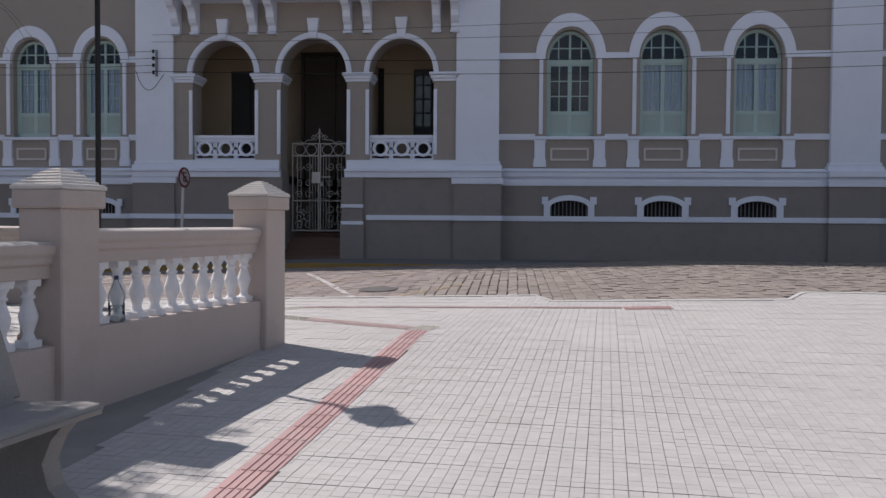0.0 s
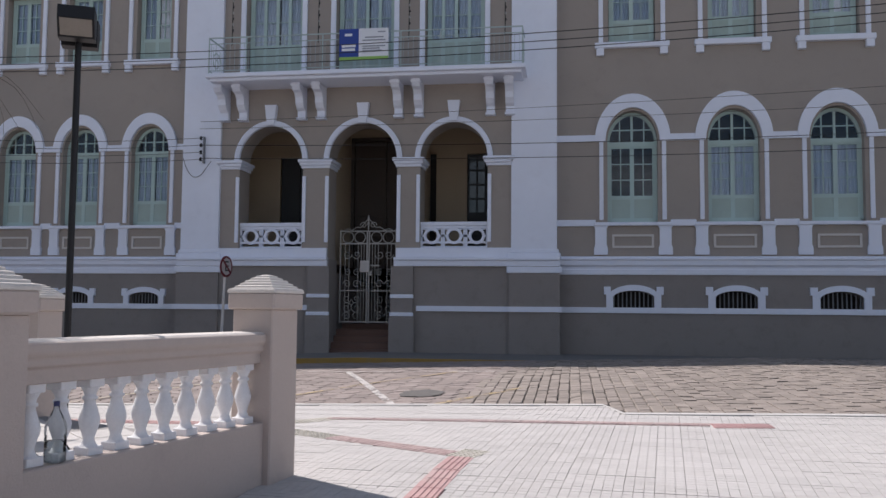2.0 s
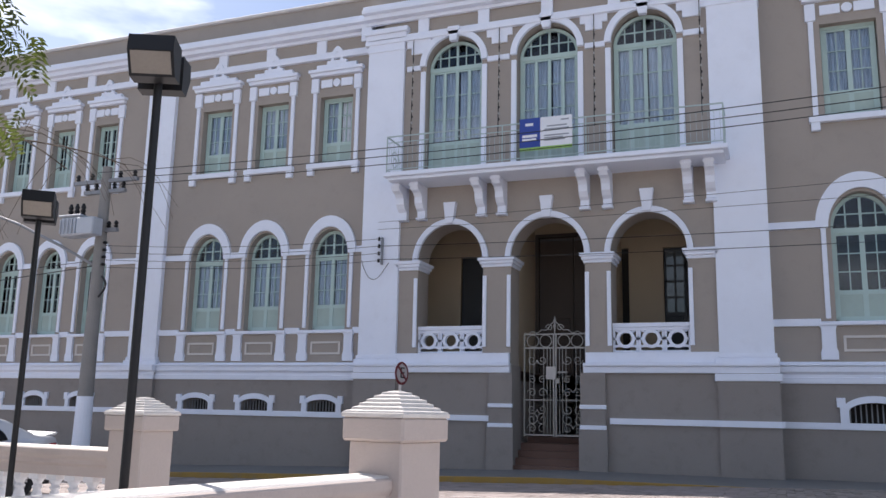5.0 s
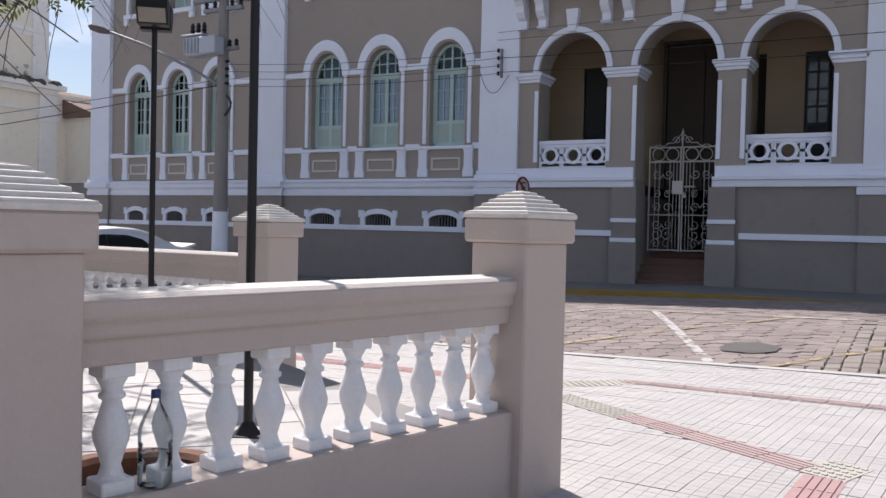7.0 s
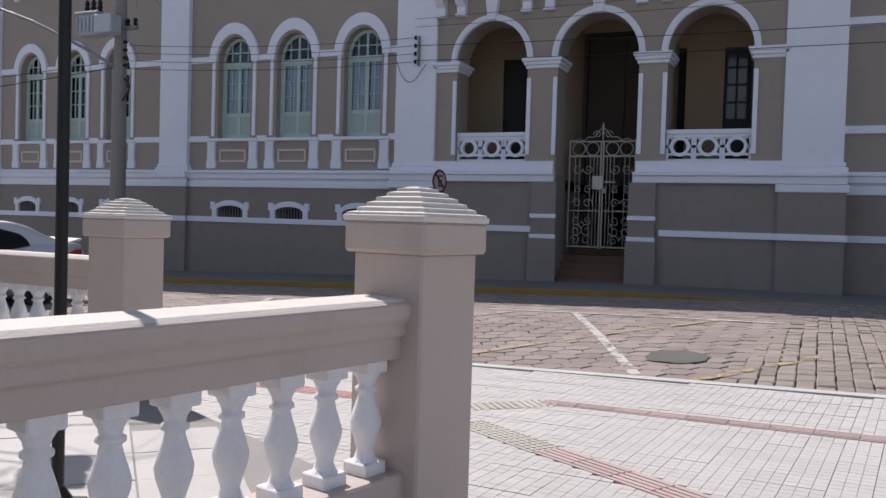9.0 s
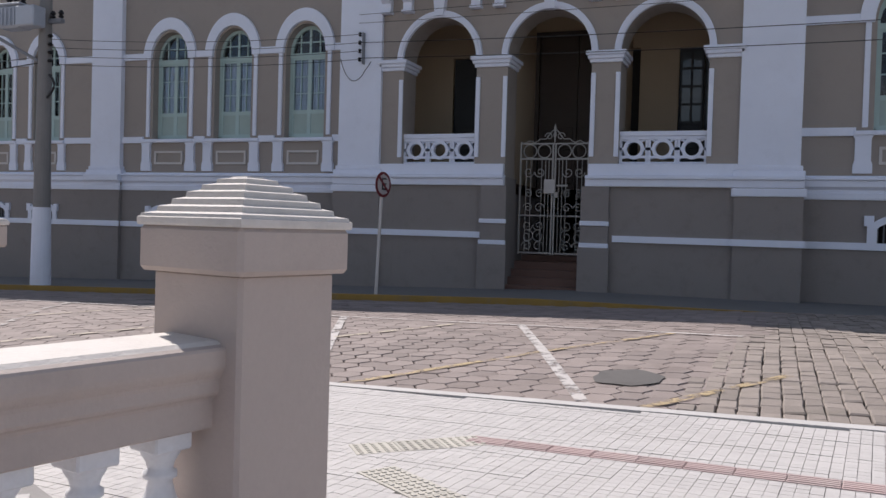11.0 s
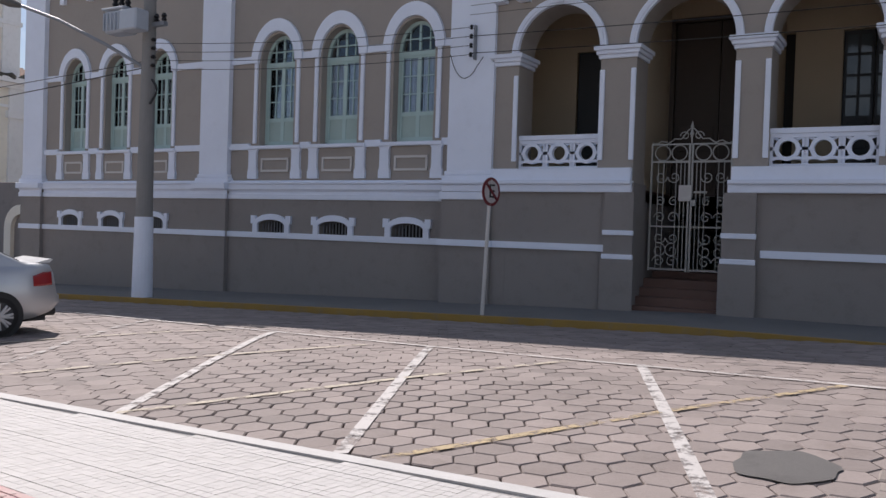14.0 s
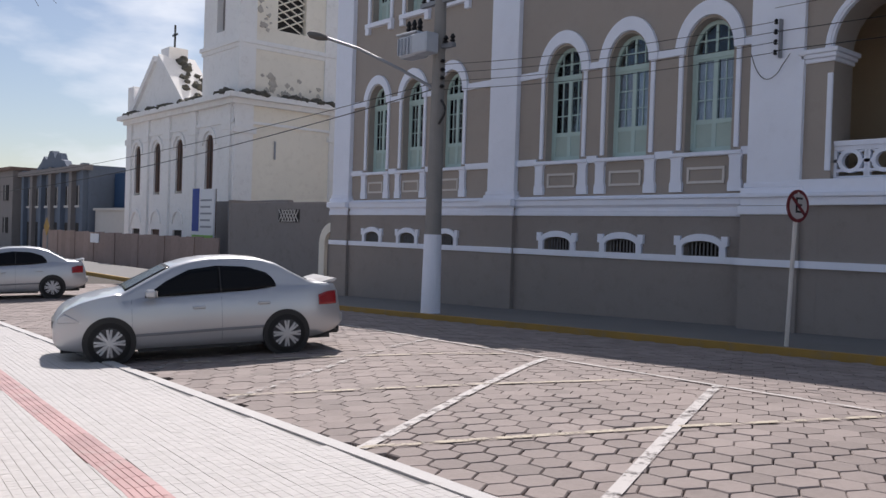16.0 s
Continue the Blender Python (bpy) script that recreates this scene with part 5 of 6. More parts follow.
part("lamp_arm", polytube(bmesh.new(), [(-0.15, -0.05, 5.45), (-1.0, -0.4, 5.95), (-2.2, -0.8, 6.55), (-3.3, -1.1, 6.95)], 0.04, 8), GALV, up)
lh = lathe(bmesh.new(), [(0.02, 0), (0.09, 0.08), (0.16, 0.35), (0.14, 0.62), (0.04, 0.74)], n=14)
bmesh.ops.transform(lh, matrix=pose(-3.22, -1.08, 6.92, 0, -74, 18) @ Matrix.Diagonal((0.7, 1, 1, 1)), verts=lh.verts[:])
part("lamp_head", lh, CONCRETE, up, "grey street lamp head", True)
part("conduit", polytube(bmesh.new(), [(0.26 + 0.16 * math.sin(q * 0.5), -0.1, 5.1 - 0.08 * q) for q in range(8)], 0.03, 6), BLACKPL, up)


def wire(a, b, sag, r=0.011, name="overhead_wire"):
    a, b = Vector(a), Vector(b)
    pts = [a.lerp(b, k / 28) - Vector((0, 0, sag * 4 * (k / 28) * (1 - k / 28))) for k in range(29)]
    w = part(name, polytube(bmesh.new(), pts, r, 5), BLACKPL, None, "dark sagging overhead wire")
    tagged(w, category="wire", group="overhead wires")


for k, (dy, dz) in enumerate(((-0.3, 0.0), (0.0, -0.10), (0.25, -0.22))):
    wire((UP[0], UP[1] + dy, 8.15 + dz), (26, 21.0 + dy, 10.2 + dz), 0.9)
for z in (6.45, 6.25, 6.05, 5.85):
    wire((UP[0] + 0.22, UP[1], z - 0.3), (-11.24, PIL_Y - 0.14, z), 0.12, 0.007)
for z0, z1 in ((6.25, 6.55), (5.88, 6.15)):
    wire((-11.24, PIL_Y - 0.14, z0), (26, 23.4, z1 + 0.5), 0.5, 0.009)
for z0, z1 in ((6.9, 8.3), (6.7, 7.6)):
    wire((-11.24, PIL_Y - 0.2, z0), (26, 23.0, z1), 0.35, 0.006)
wire((UP[0] - 0.1, UP[1], 5.6), (-60, 18.5, 3.4), 0.6, 0.014)
wire((UP[0] - 0.1, UP[1], 5.75), (-62, 19.5, 4.4), 0.5, 0.010)


# ---- cars ----
ROOF = [(-2.08, 0.55), (-2.06, 0.90), (-2.00, 1.02), (-1.80, 1.035), (-1.60, 1.06), (-1.35, 1.20), (-1.10, 1.345), (-0.85, 1.42), (-0.50, 1.455), (-0.10, 1.45), (0.15, 1.415), (0.40, 1.345), (0.80, 1.145), (1.10, 0.985), (1.35, 0.945), (1.60, 0.885), (1.80, 0.80), (1.93, 0.70), (1.99, 0.55)]
SILL = [(-2.08, 0.42), (-2.0, 0.32), (-1.7, 0.24), (-1.2, 0.19), (1.2, 0.18), (1.7, 0.20), (1.93, 0.24), (1.99, 0.36)]


def curve(rows, x):
    return float(np.interp(x, [r[0] for r in rows], [r[1] for r in rows]))


def smooth_roof(x):
    return sum(curve(ROOF, x + d) for d in (-0.05, -0.025, 0, 0.025, 0.05)) / 5


def belt_z(x):
    return 0.91 - 0.05 * x if -1.75 < x < 1.15 else min(curve(ROOF, x), 1.0)


def side_y(x, z):
    """Half the car's breadth at a station and height."""
    nose = max(0.0, (abs(x) - 1.35) / 0.72)
    w = 0.825 - 0.17 * nose ** 2.6
    if z <= belt_z(x):
        return w - 0.06 * ((z - 0.56) / 0.4) ** 2
    return w - 0.06 * ((belt_z(x) - 0.56) / 0.4) ** 2 - 0.02 - 0.40 * (z - belt_z(x))


def car_patch(x0, x1, low, high, sgn, lift, mat, name, parent, label):
    """A pane that follows the side of the car between two lines of height."""
    b = bmesh.new()
    cols = []
    for k in range(25):
        x = x0 + (x1 - x0) * k / 24
        cols.append([b.verts.new((x, sgn * (side_y(x, z) + lift), z)) for z in (low(x) + (high(x) - low(x)) * q / 5 for q in range(6))])
    for p, q in zip(cols, cols[1:]):
        for k in range(5):
            b.faces.new((p[k], q[k], q[k + 1], p[k + 1]))
    ob = part(name, b, mat, parent, label, True)
    ob.modifiers.new("thick", "SOLIDIFY").thickness = 0.006
    return ob


def car(at, heading, label):
    """A four-door saloon, nose along +x, wheels on the ground at z = 0."""
    th = thing("car", label, "car", at, heading)
    bm = bmesh.new()
    rings = []
    for k in range(90):
        x = -2.08 + 4.07 * k / 89
        zt, zl, zb = smooth_roof(x), curve(SILL, x), belt_z(x)
        zb = min(zb, zt - 0.02)
        half = [(side_y(x, zl) - 0.10, zl)] + [(side_y(x, z), z) for z in (zl + (zb - zl) * q / 7 for q in range(8))]
        shoulder = max(zt - 0.055, zb + 0.006)
        half += [(side_y(x, z), z) for z in (zb + 0.005 + (shoulder - zb - 0.005) * q / 4 for q in range(5))]
        yw = side_y(x, shoulder)
        half += [(yw - 0.025, shoulder + (zt - shoulder) * 0.5), (yw - 0.075, shoulder + (zt - shoulder) * 0.80), (yw * 0.62, zt - 0.004)]
        ring = half + [(0, zt + 0.008)] + [(-y, z) for y, z in half[::-1]]
        rings.append([bm.verts.new((x, y, z)) for y, z in ring])
    for p, q in zip(rings, rings[1:]):
        for k in range(len(p) - 1):
            bm.faces.new((p[k], p[k + 1], q[k + 1], q[k]))
        bm.faces.new((p[0], q[0], q[-1], p[-1]))
    for r in (rings[0], rings[-1]):
        bm.faces.new(r)
    part("body", bm, SILVER, th, "silver bodywork", True)
    # side windows
    for sgn in (-1, 1):
        top_line = [(-1.06, 1.03), (-1.02, 1.12), (-0.92, 1.21), (-0.63, 1.30), (-0.20, 1.325), (0.19, 1.275), (0.50, 1.13), (0.80, 0.93)]
        low_line = [(-1.06, 1.00), (-0.63, 0.955), (0.80, 0.905)]
        w = car_patch(-1.06, -0.26, lambda x: curve(low_line, x), lambda x: curve(top_line, x), sgn, 0.009, BLACKGLASS, "side_window", th, "dark tinted side window")
        car_patch(-0.24, 0.80, lambda x: curve(low_line, x), lambda x: curve(top_line, x), sgn, 0.009, BLACKGLASS, "side_window", th, "dark tinted side window")
        car_patch(-0.26, -0.24, lambda x: curve(low_line, x), lambda x: curve(top_line, x), sgn, 0.008, BLACKPL, "pillar", w, "black door pillar")
        for x0 in (0.98, -0.25):
            car_patch(x0 - 0.004, x0 + 0.004, lambda x: 0.26, lambda x: 0.88, sgn, 0.001, GREYTXT, "door_seam", th, "")
        car_patch(-0.86, 1.0, lambda x: 0.385 - 0.02 * x, lambda x: 0.425 - 0.02 * x, sgn, 0.010, GALV, "side_moulding", th, "")
        car_patch(-2.0, -1.70, lambda x: 0.70, lambda x: 0.90 - 0.30 * max(0, x + 1.86), sgn, 0.006, TAIL, "tail_lamp", th, "red tail lamp")
        car_patch(1.66, 1.93, lambda x: 0.60, lambda x: min(0.62 + 0.62 * (x - 1.66), curve(ROOF, x) - 0.035), sgn, 0.006, LAMP_CLEAR, "headlamp", th, "clear headlamp")
        for hx in (0.07, -0.86):
            y = side_y(hx, 0.74)
            part("door_handle", boxes((hx - 0.09, hx + 0.09, *sorted((sgn * (y - 0.01), sgn * (y + 0.032))), 0.72 - 0.03 * hx, 0.765 - 0.03 * hx), bevel=0.012), SILVER, th)
        part("sill", boxes((-0.82, 0.9, *sorted((sgn * 0.66, sgn * 0.775)), 0.15, 0.20)), BLACKPL, th)
        mr = part("mirror", boxes((0.66, 0.80, *sorted((sgn * 0.79, sgn * 0.96)), 0.90, 1.02), bevel=0.03), SILVER, th)
        part("mirror_face", boxes((0.652, 0.658, *sorted((sgn * 0.82, sgn * 0.945)), 0.915, 1.005)), CHROME, mr)
        for wx in (1.28, -1.19):
            # black disc proud of the body, for the shaded gap round the tyre
            arch = bmesh.new()
            tube(arch, (wx, sgn * 0.55, 0.31), (wx, sgn * 0.829, 0.31), 0.352, 0.352, 32)
            part("wheel_arch", arch, BLACKPL, th, "black disc standing for the shaded wheel arch")
            wh = part("wheel", lathe_y(wx, sgn * 0.64, sgn * 0.845, 0.30, 0.30), RUBBER, th, "black tyre")
            tube(rm := bmesh.new(), (wx, sgn * 0.80, 0.30), (wx, sgn * 0.850, 0.30), 0.215, 0.212, 28)
            rim = part("rim", rm, RIMDARK, wh)
            for q in range(16):
                an = (q // 2) * math.pi / 4 + (0.13 if q % 2 else -0.13)
                sp = bmesh.new()
                tube(sp, (wx + 0.03 * math.cos(an), sgn * 0.862, 0.30 + 0.03 * math.sin(an)), (wx + 0.205 * math.cos(an), sgn * 0.856, 0.30 + 0.192 * math.sin(an)), 0.020, 0.017, 6)
                part("spoke", sp, RIM, wh)
            part("hub", tube(bmesh.new(), (wx, sgn * 0.85, 0.30), (wx, sgn * 0.875, 0.30), 0.045, 0.04, 12), RIM, wh)
    # glass front and rear
    for x0, x1, nm, mt in ((0.44, 1.06, "windscreen", BLACKGLASS), (-1.56, -1.14, "rear_window", REARGLASS)):
        g = bmesh.new()
        cols = []
        for k in range(9):
            x = x0 + (x1 - x0) * k / 8
            zt = smooth_roof(x)
            yw = side_y(x, max(zt - 0.055, belt_z(x))) - 0.085
            cols.append([g.verts.new((x, yw * q / 4, zt + 0.012 - 0.012 * (q / 4) ** 2)) for q in range(-4, 5)])
        for p, q in zip(cols, cols[1:]):
            for k in range(8):
                g.faces.new((p[k], q[k], q[k + 1], p[k + 1]))
        part(nm, g, mt, th, "", True).modifiers.new("thick", "SOLIDIFY").thickness = 0.006
    part("spoiler", extrude_y(bmesh.new(), [(-1.78, 1.03), (-2.02, 1.085), (-2.05, 1.075), (-2.0, 1.03)], -0.60, 0.60), SILVER, th)
    part("rear_bumper", boxes((-2.13, -1.88, -0.66, 0.66, 0.36, 0.60), bevel=0.07), SILVER, th)
    part("bumper_skirt", boxes((-2.06, -1.62, -0.66, 0.66, 0.24, 0.36), bevel=0.03), BLACKPL, th)
    part("grille", boxes((1.93, 2.005, -0.40, 0.40, 0.50, 0.60), bevel=0.015), BLACKPL, th)
    part("underbody", boxes((-1.9, 1.9, -0.66, 0.66, 0.18, 0.34)), BLACKPL, th)
    part("fog_lamp", boxes((1.90, 1.99, 0.44, 0.58, 0.32, 0.40), (1.90, 1.99, -0.58, -0.44, 0.32, 0.40), bevel=0.02), BLACKPL, th)
    part("number_plate", boxes((-2.145, -2.13, -0.20, 0.20, 0.44, 0.56)), CREAM, th)
    return th


RIMDARK = material("dark_rim_well", (0.06, 0.06, 0.065), 0.5, metal=0.5)


def lathe_y(wx, y0, y1, wz, r):
    b = bmesh.new()
    s = 1 if y1 > y0 else -1
    prof = [(0.19, y0), (r - 0.03, y0), (r, y0 + s * 0.03), (r, y1 - s * 0.035), (r - 0.025, y1 - s * 0.006), (0.20, y1), (0.19, y1 - s * 0.02)]
    rings = [[b.verts.new((wx + q * math.cos(2 * math.pi * k / 32), y, wz + q * math.sin(2 * math.pi * k / 32))) for k in range(32)] for q, y in prof]
    for a, c in zip(rings, rings[1:]):
        for k in range(32):
            b.faces.new((a[k], a[(k + 1) % 32], c[(k + 1) % 32], c[k]))
    b.faces.new(rings[0])
    b.faces.new(rings[-1])
    return b


def park(center, heading, label, size=1.0):
    f = Vector((math.cos(radians(heading)), math.sin(radians(heading))))
    zf, zr = (road_z(center[0] + s * f.x, center[1] + s * f.y) for s in (1.28, -1.19))
    c = car((center[0], center[1], (zf + zr) / 2 + 0.012), heading, label)
    c.matrix_world = pose(center[0], center[1], (zf * 1.19 + zr * 1.28) / 2.47 + 0.015, 0, -math.degrees(math.atan2(zf - zr, 2.47)), heading) @ Matrix.Scale(size, 4)


park((-14.30, 13.99), 254, "silver four-door saloon with dark tinted windows, parked at the kerb", 0.955)
park((-29.35, 15.06), 254, "silver saloon parked further along the kerb")


# ---- church, walls and houses down the street ----
CX0, CX1, CY0, CY1 = -66.4, -49.4, 32.0, 39.4
church = thing("church", "weathered white and cream church with a square bell tower", "church")
GZ = -0.55
front_w = [-64.6, -61.0, -57.3, -52.8]
part("wall", wall_band(bmesh.new(), CX0, CX1, 4.0, 9.7, CY0, CY0 + 0.6, [(x, 0.56, 4.3, 7.3, 0.60) for x in front_w]), CHURCH_W, church)
part("wall", wall_band(bmesh.new(), CX0, CX1, GZ, 4.0, CY0, CY0 + 0.6, [(x, 0.72, GZ, 1.9, 0) for x in front_w[:3]]), CHURCH_W, church)
part("wall", boxes((CX1 - 0.5, CX1, CY0 + 0.6, CY1 + 8, GZ, 9.7), (CX0, CX0 + 0.5, CY0 + 0.6, CY1 + 8, GZ, 9.7), (CX0, CX1, CY1 + 8, CY1 + 8.5, GZ, 9.7)), CHURCH_C, church, "cream side wall")
ped = -61.4
part("roof", extrude_y(bmesh.new(), [(CX0 + 0.3, 9.9), (-56.0, 9.9), (ped, 13.1)], CY0 + 2.4, CY1 + 8), ROOFTILE, church)
part("pediment", extrude_y(bmesh.new(), [(ped - 4.7, 10.1), (ped + 4.7, 10.1), (ped + 0.5, 13.7), (ped - 0.5, 13.7)], CY0 + 0.1, CY0 + 2.4), CHURCH_W, church)
for sgn in (-1, 1):
    part("raking_cornice", extrude_y(bmesh.new(), [(ped + sgn * 5.1, 10.1), (ped + sgn * 4.6, 10.1), (ped + sgn * 0.35, 13.6), (ped + sgn * 0.45, 14.0)], CY0 - 0.15, CY0 + 2.5), CHURCH_W, church)
    rnd_m = random.Random(40 + sgn)
    for k in range(26):
        q = rnd_m.random()
        g = bmesh.new()
        bmesh.ops.create_icosphere(g, subdivisions=2, radius=0.12 + 0.26 * rnd_m.random())
        for v in g.verts:
            v.co *= 0.6 + 0.7 * rnd_m.random()
        bmesh.ops.translate(g, vec=(ped + sgn * (0.5 + 4.4 * q), CY0 + 0.5 + 1.9 * rnd_m.random(), 14.0 - 3.85 * q), verts=g.verts[:])
        part("moss", g, MOSS, church, "dark growth on the gable")
part("acroterion", boxes((ped - 0.7, ped + 0.7, CY0 + 0.5, CY0 + 1.9, 13.6, 14.6), (CX0 - 0.2, CX0 + 0.9, CY0 - 0.1, CY0 + 1.0, 10.1, 12.3), bevel=0.04), CHURCH_W, church)
part("cross", boxes((ped - 0.06, ped + 0.06, CY0 + 1.15, CY0 + 1.25, 14.6, 16.3), (ped - 0.40, ped + 0.40, CY0 + 1.16, CY0 + 1.24, 15.55, 15.68)), IRON_D, church, "dark iron cross")
part("cornice", boxes((CX0 - 0.7, CX1 + 0.7, CY0 - 0.7, CY0 + 0.1, 9.8, 10.1), (CX0 - 0.35, CX1 + 0.35, CY0 - 0.35, CY0 + 0.1, 9.5, 9.8), (CX0 - 0.1, CX1 + 0.12, CY0 - 0.1, CY0 + 0.1, 8.4, 8.6), (CX1 - 0.1, CX1 + 0.7, CY0 + 0.1, CY1 + 0.6, 9.8, 10.1), (CX1 - 0.1, CX1 + 0.35, CY0 + 0.1, CY1 + 0.3, 9.5, 9.8), (CX1 - 0.1, CX1 + 0.12, CY0 + 0.1, CY1 + 0.1, 8.4, 8.55)), CHURCH_W, church)
for k in range(70):
    random.seed(100 + k)
    side = k % 2
    x, y = (CX1 - 17 * random.random(), CY0 - 0.45) if side else (CX1 + 0.45, CY0 + 7.6 * random.random())
    b = bmesh.new()
    bmesh.ops.create_icosphere(b, subdivisions=2, radius=0.14 + 0.26 * random.random())
    for v in b.verts:
        v.co *= 0.7 + 0.6 * random.random()
        v.co.z *= 0.6
    bmesh.ops.translate(b, vec=(x, y, 10.15), verts=b.verts[:])
    part("ledge_growth", b, MOSS, church, "dark growth on the ledge")
for x in (CX0 + 0.35, -62.8, -59.1, -55.0, CX1 - 0.8):
    part("pilaster", boxes((x - 0.45, x + 0.45, CY0 - 0.16, CY0 + 0.02, GZ, 9.5), (x - 0.6, x + 0.6, CY0 - 0.22, CY0 + 0.02, 8.0, 8.4)), CHURCH_W, church)
for y in (CY0 + 0.5, CY1 - 0.3):
    part("pilaster", boxes((CX1 - 0.02, CX1 + 0.16, y - 0.6, y + 0.6, GZ, 9.5), (CX1 - 0.02, CX1 + 0.3, y - 0.75, y + 0.75, 7.8, 8.2)), CHURCH_W, church)
for x in front_w:
    part("window_surround", ring_arch(bmesh.new(), x, 7.25, 0.8, 0.85, 1.05, 1.1, CY0 - 0.12, CY0 + 0.02, 14), CHURCH_W, church)
    w = part("window", boxes((x - 0.52, x + 0.52, CY0 + 0.12, CY0 + 0.2, 4.5, 7.85)), BROWNWOOD, church, "dark brown arched shutter")
    part("bar", boxes((x - 0.03, x + 0.03, CY0 + 0.08, CY0 + 0.122, 4.6, 7.7), (x - 0.5, x + 0.5, CY0 + 0.08, CY0 + 0.122, 6.4, 6.46)), IRON_D, w)
for x in front_w[:3]:
    part("door", boxes((x - 0.72, x + 0.72, CY0 + 0.12, CY0 + 0.2, GZ, 1.95)), BROWNWOOD if x == front_w[1] else DARK, church, "dark doorway")
    part("door_arch", ring_arch(bmesh.new(), x, 2.3, 0.75, 0.8, 0.95, 1.0, CY0 - 0.1, CY0 + 0.02, 14), CHURCH_W, church)
part("drain", boxes((CX1 + 0.01, CX1 + 0.08, CY0 + 2.6, CY0 + 2.7, 6.4, 7.5)), GREYTXT, church)
# tower
TX0, TX1, TY0, TY1 = -54.6, -49.55, 32.25, 39.1
tower = part("tower", wall_band(bmesh.new(), TX0, TX1, 9.9, 24, TY0, TY0 + 0.5, [(-52.2, 0.55, 14.2, 18.5, 0.5)]), CHURCH_W, church, "white tower front")
b = boxes((TX0, TX0 + 0.5, TY0 + 0.5, TY1, 9.9, 24), (TX1 - 0.5, TX1, TY0 + 0.5, 34.7, 9.9, 24), (TX1 - 0.5, TX1, 36.7, TY1, 9.9, 24), (TX1 - 0.5, TX1, 34.7, 36.7, 9.9, 14.3), (TX1 - 0.5, TX1, 34.7, 36.7, 18.8, 24), (TX0, TX1, TY1 - 0.5, TY1, 9.9, 24), (TX0, TX1, TY0, TY1, 24, 24.4))
part("tower_wall", b, CHURCH_C, tower, "cream tower side with peeling render")
part("band", boxes((TX0 - 0.18, TX1 + 0.18, TY0 - 0.18, TY1 + 0.18, 13.2, 13.45), (TX0 - 0.08, TX1 + 0.08, TY0 - 0.08, TY1 + 0.08, 12.95, 13.2)), CHURCH_W, tower)
for y in (TY0 + 0.45, TY1 - 0.45):
    part("corner_pilaster", boxes((TX1 - 0.02, TX1 + 0.12, y - 0.55, y + 0.55, 9.9, 24)), CHURCH_W, tower)
part("opening", boxes((-52.8, -51.6, TY0 + 0.4, TY0 + 0.48, 14.1, 19.2)), GREYWALL, tower)
lat = bmesh.new()
for k in range(9):
    tube(lat, (TX1 - 0.25, 34.7, 14.3 + 0.5 * k), (TX1 - 0.25, 36.7, 15.3 + 0.5 * k), 0.05, 0.05, 4)
    tube(lat, (TX1 - 0.25, 36.7, 14.3 + 0.5 * k), (TX1 - 0.25, 34.7, 15.3 + 0.5 * k), 0.05, 0.05, 4)
part("lattice", lat, CHURCH_C, tower)
# near-black sheet behind the lattice stands for the unlit tower room
part("opening", boxes((TX1 - 0.49, TX1 - 0.45, 34.7, 36.7, 14.3, 18.8)), DARK, tower)
for k in range(60):
    random.seed(300 + k)
    b = bmesh.new()
    n = 16
    yc, zc, r = (33.6 + 4.8 * random.random(), 10.2 + 1.3 * random.random() ** 2, 0.07 + 0.17 * random.random()) if k % 2 else (33.4 + 0.9 * random.random(), 14.0 + 4.5 * random.random(), 0.06 + 0.17 * random.random())
    pts = [(yc + r * (0.5 + random.random()) * math.cos(6.283 * q / n), zc + r * (0.4 + random.random()) * math.sin(6.283 * q / n)) for q in range(n)]
    extrude_x(b, pts, TX1 - 0.02, TX1 + 0.012 + 0.0012 * k)
    part("peeled_patch", b, PEELED, tower, "grey patch of peeled render")
rear = part("rear_wing", boxes((-58, -46.5, 40.5, 46, GZ, 8.2)), CHURCH_C, church, "cream rear wing")
part("roof", extrude_y(bmesh.new(), [(-58.4, 8.2), (-46.0, 8.2), (-52, 10.3)], 40.2, 46.3), ROOFTILE, rear)
for z in (1.5, 3.6, 5.6):
    part("scaffold", boxes((-46.4, -46.3, 41, 45, z, z + 0.1), (-46.4, -46.3, 41.0, 41.1, GZ, 7.8), (-46.4, -46.3, 43.4, 43.5, GZ, 7.8)), IRON_D, rear)

# grey wall between church and building
gw = thing("grey_wall", "grey rendered yard wall with lattice openings and a small gate", "wall")
part("wall", boxes((-48.9, -40.2, 30.4, 30.7, GZ, 3.62), (-40.0, -27.6, 27.2, 27.5, GZ, 3.28), (-40.2, -40.0, 27.2, 30.7, GZ, 3.45), bevel=0.02), GREYWALL, gw)
part("door", boxes((-46.5, -44.7, 30.34, 30.42, GZ, 1.95), bevel=0.02), GALV, gw, "grey metal door")
part("panel", boxes((-46.7, -44.5, 30.35, 30.41, 2.55, 3.25), bevel=0.02), GALV, gw, "grey blind panel")
part("door", boxes((-43.7, -42.1, 30.34, 30.42, GZ, 2.05), bevel=0.02), KERB_W, gw, "pale metal door")
part("lintel", boxes((-43.9, -41.9, 30.30, 30.42, 2.1, 2.25)), CREAM, gw)
lt2 = bmesh.new()
for k in range(6):
    tube(lt2, (-35.35 + 0.24 * k, 27.16, 2.46), (-34.95 + 0.24 * k, 27.16, 2.96), 0.03, 0.03, 4)
    tube(lt2, (-34.95 + 0.24 * k, 27.16, 2.46), (-35.35 + 0.24 * k, 27.16, 2.96), 0.03, 0.03, 4)
part("lattice", lt2, CREAM, gw)
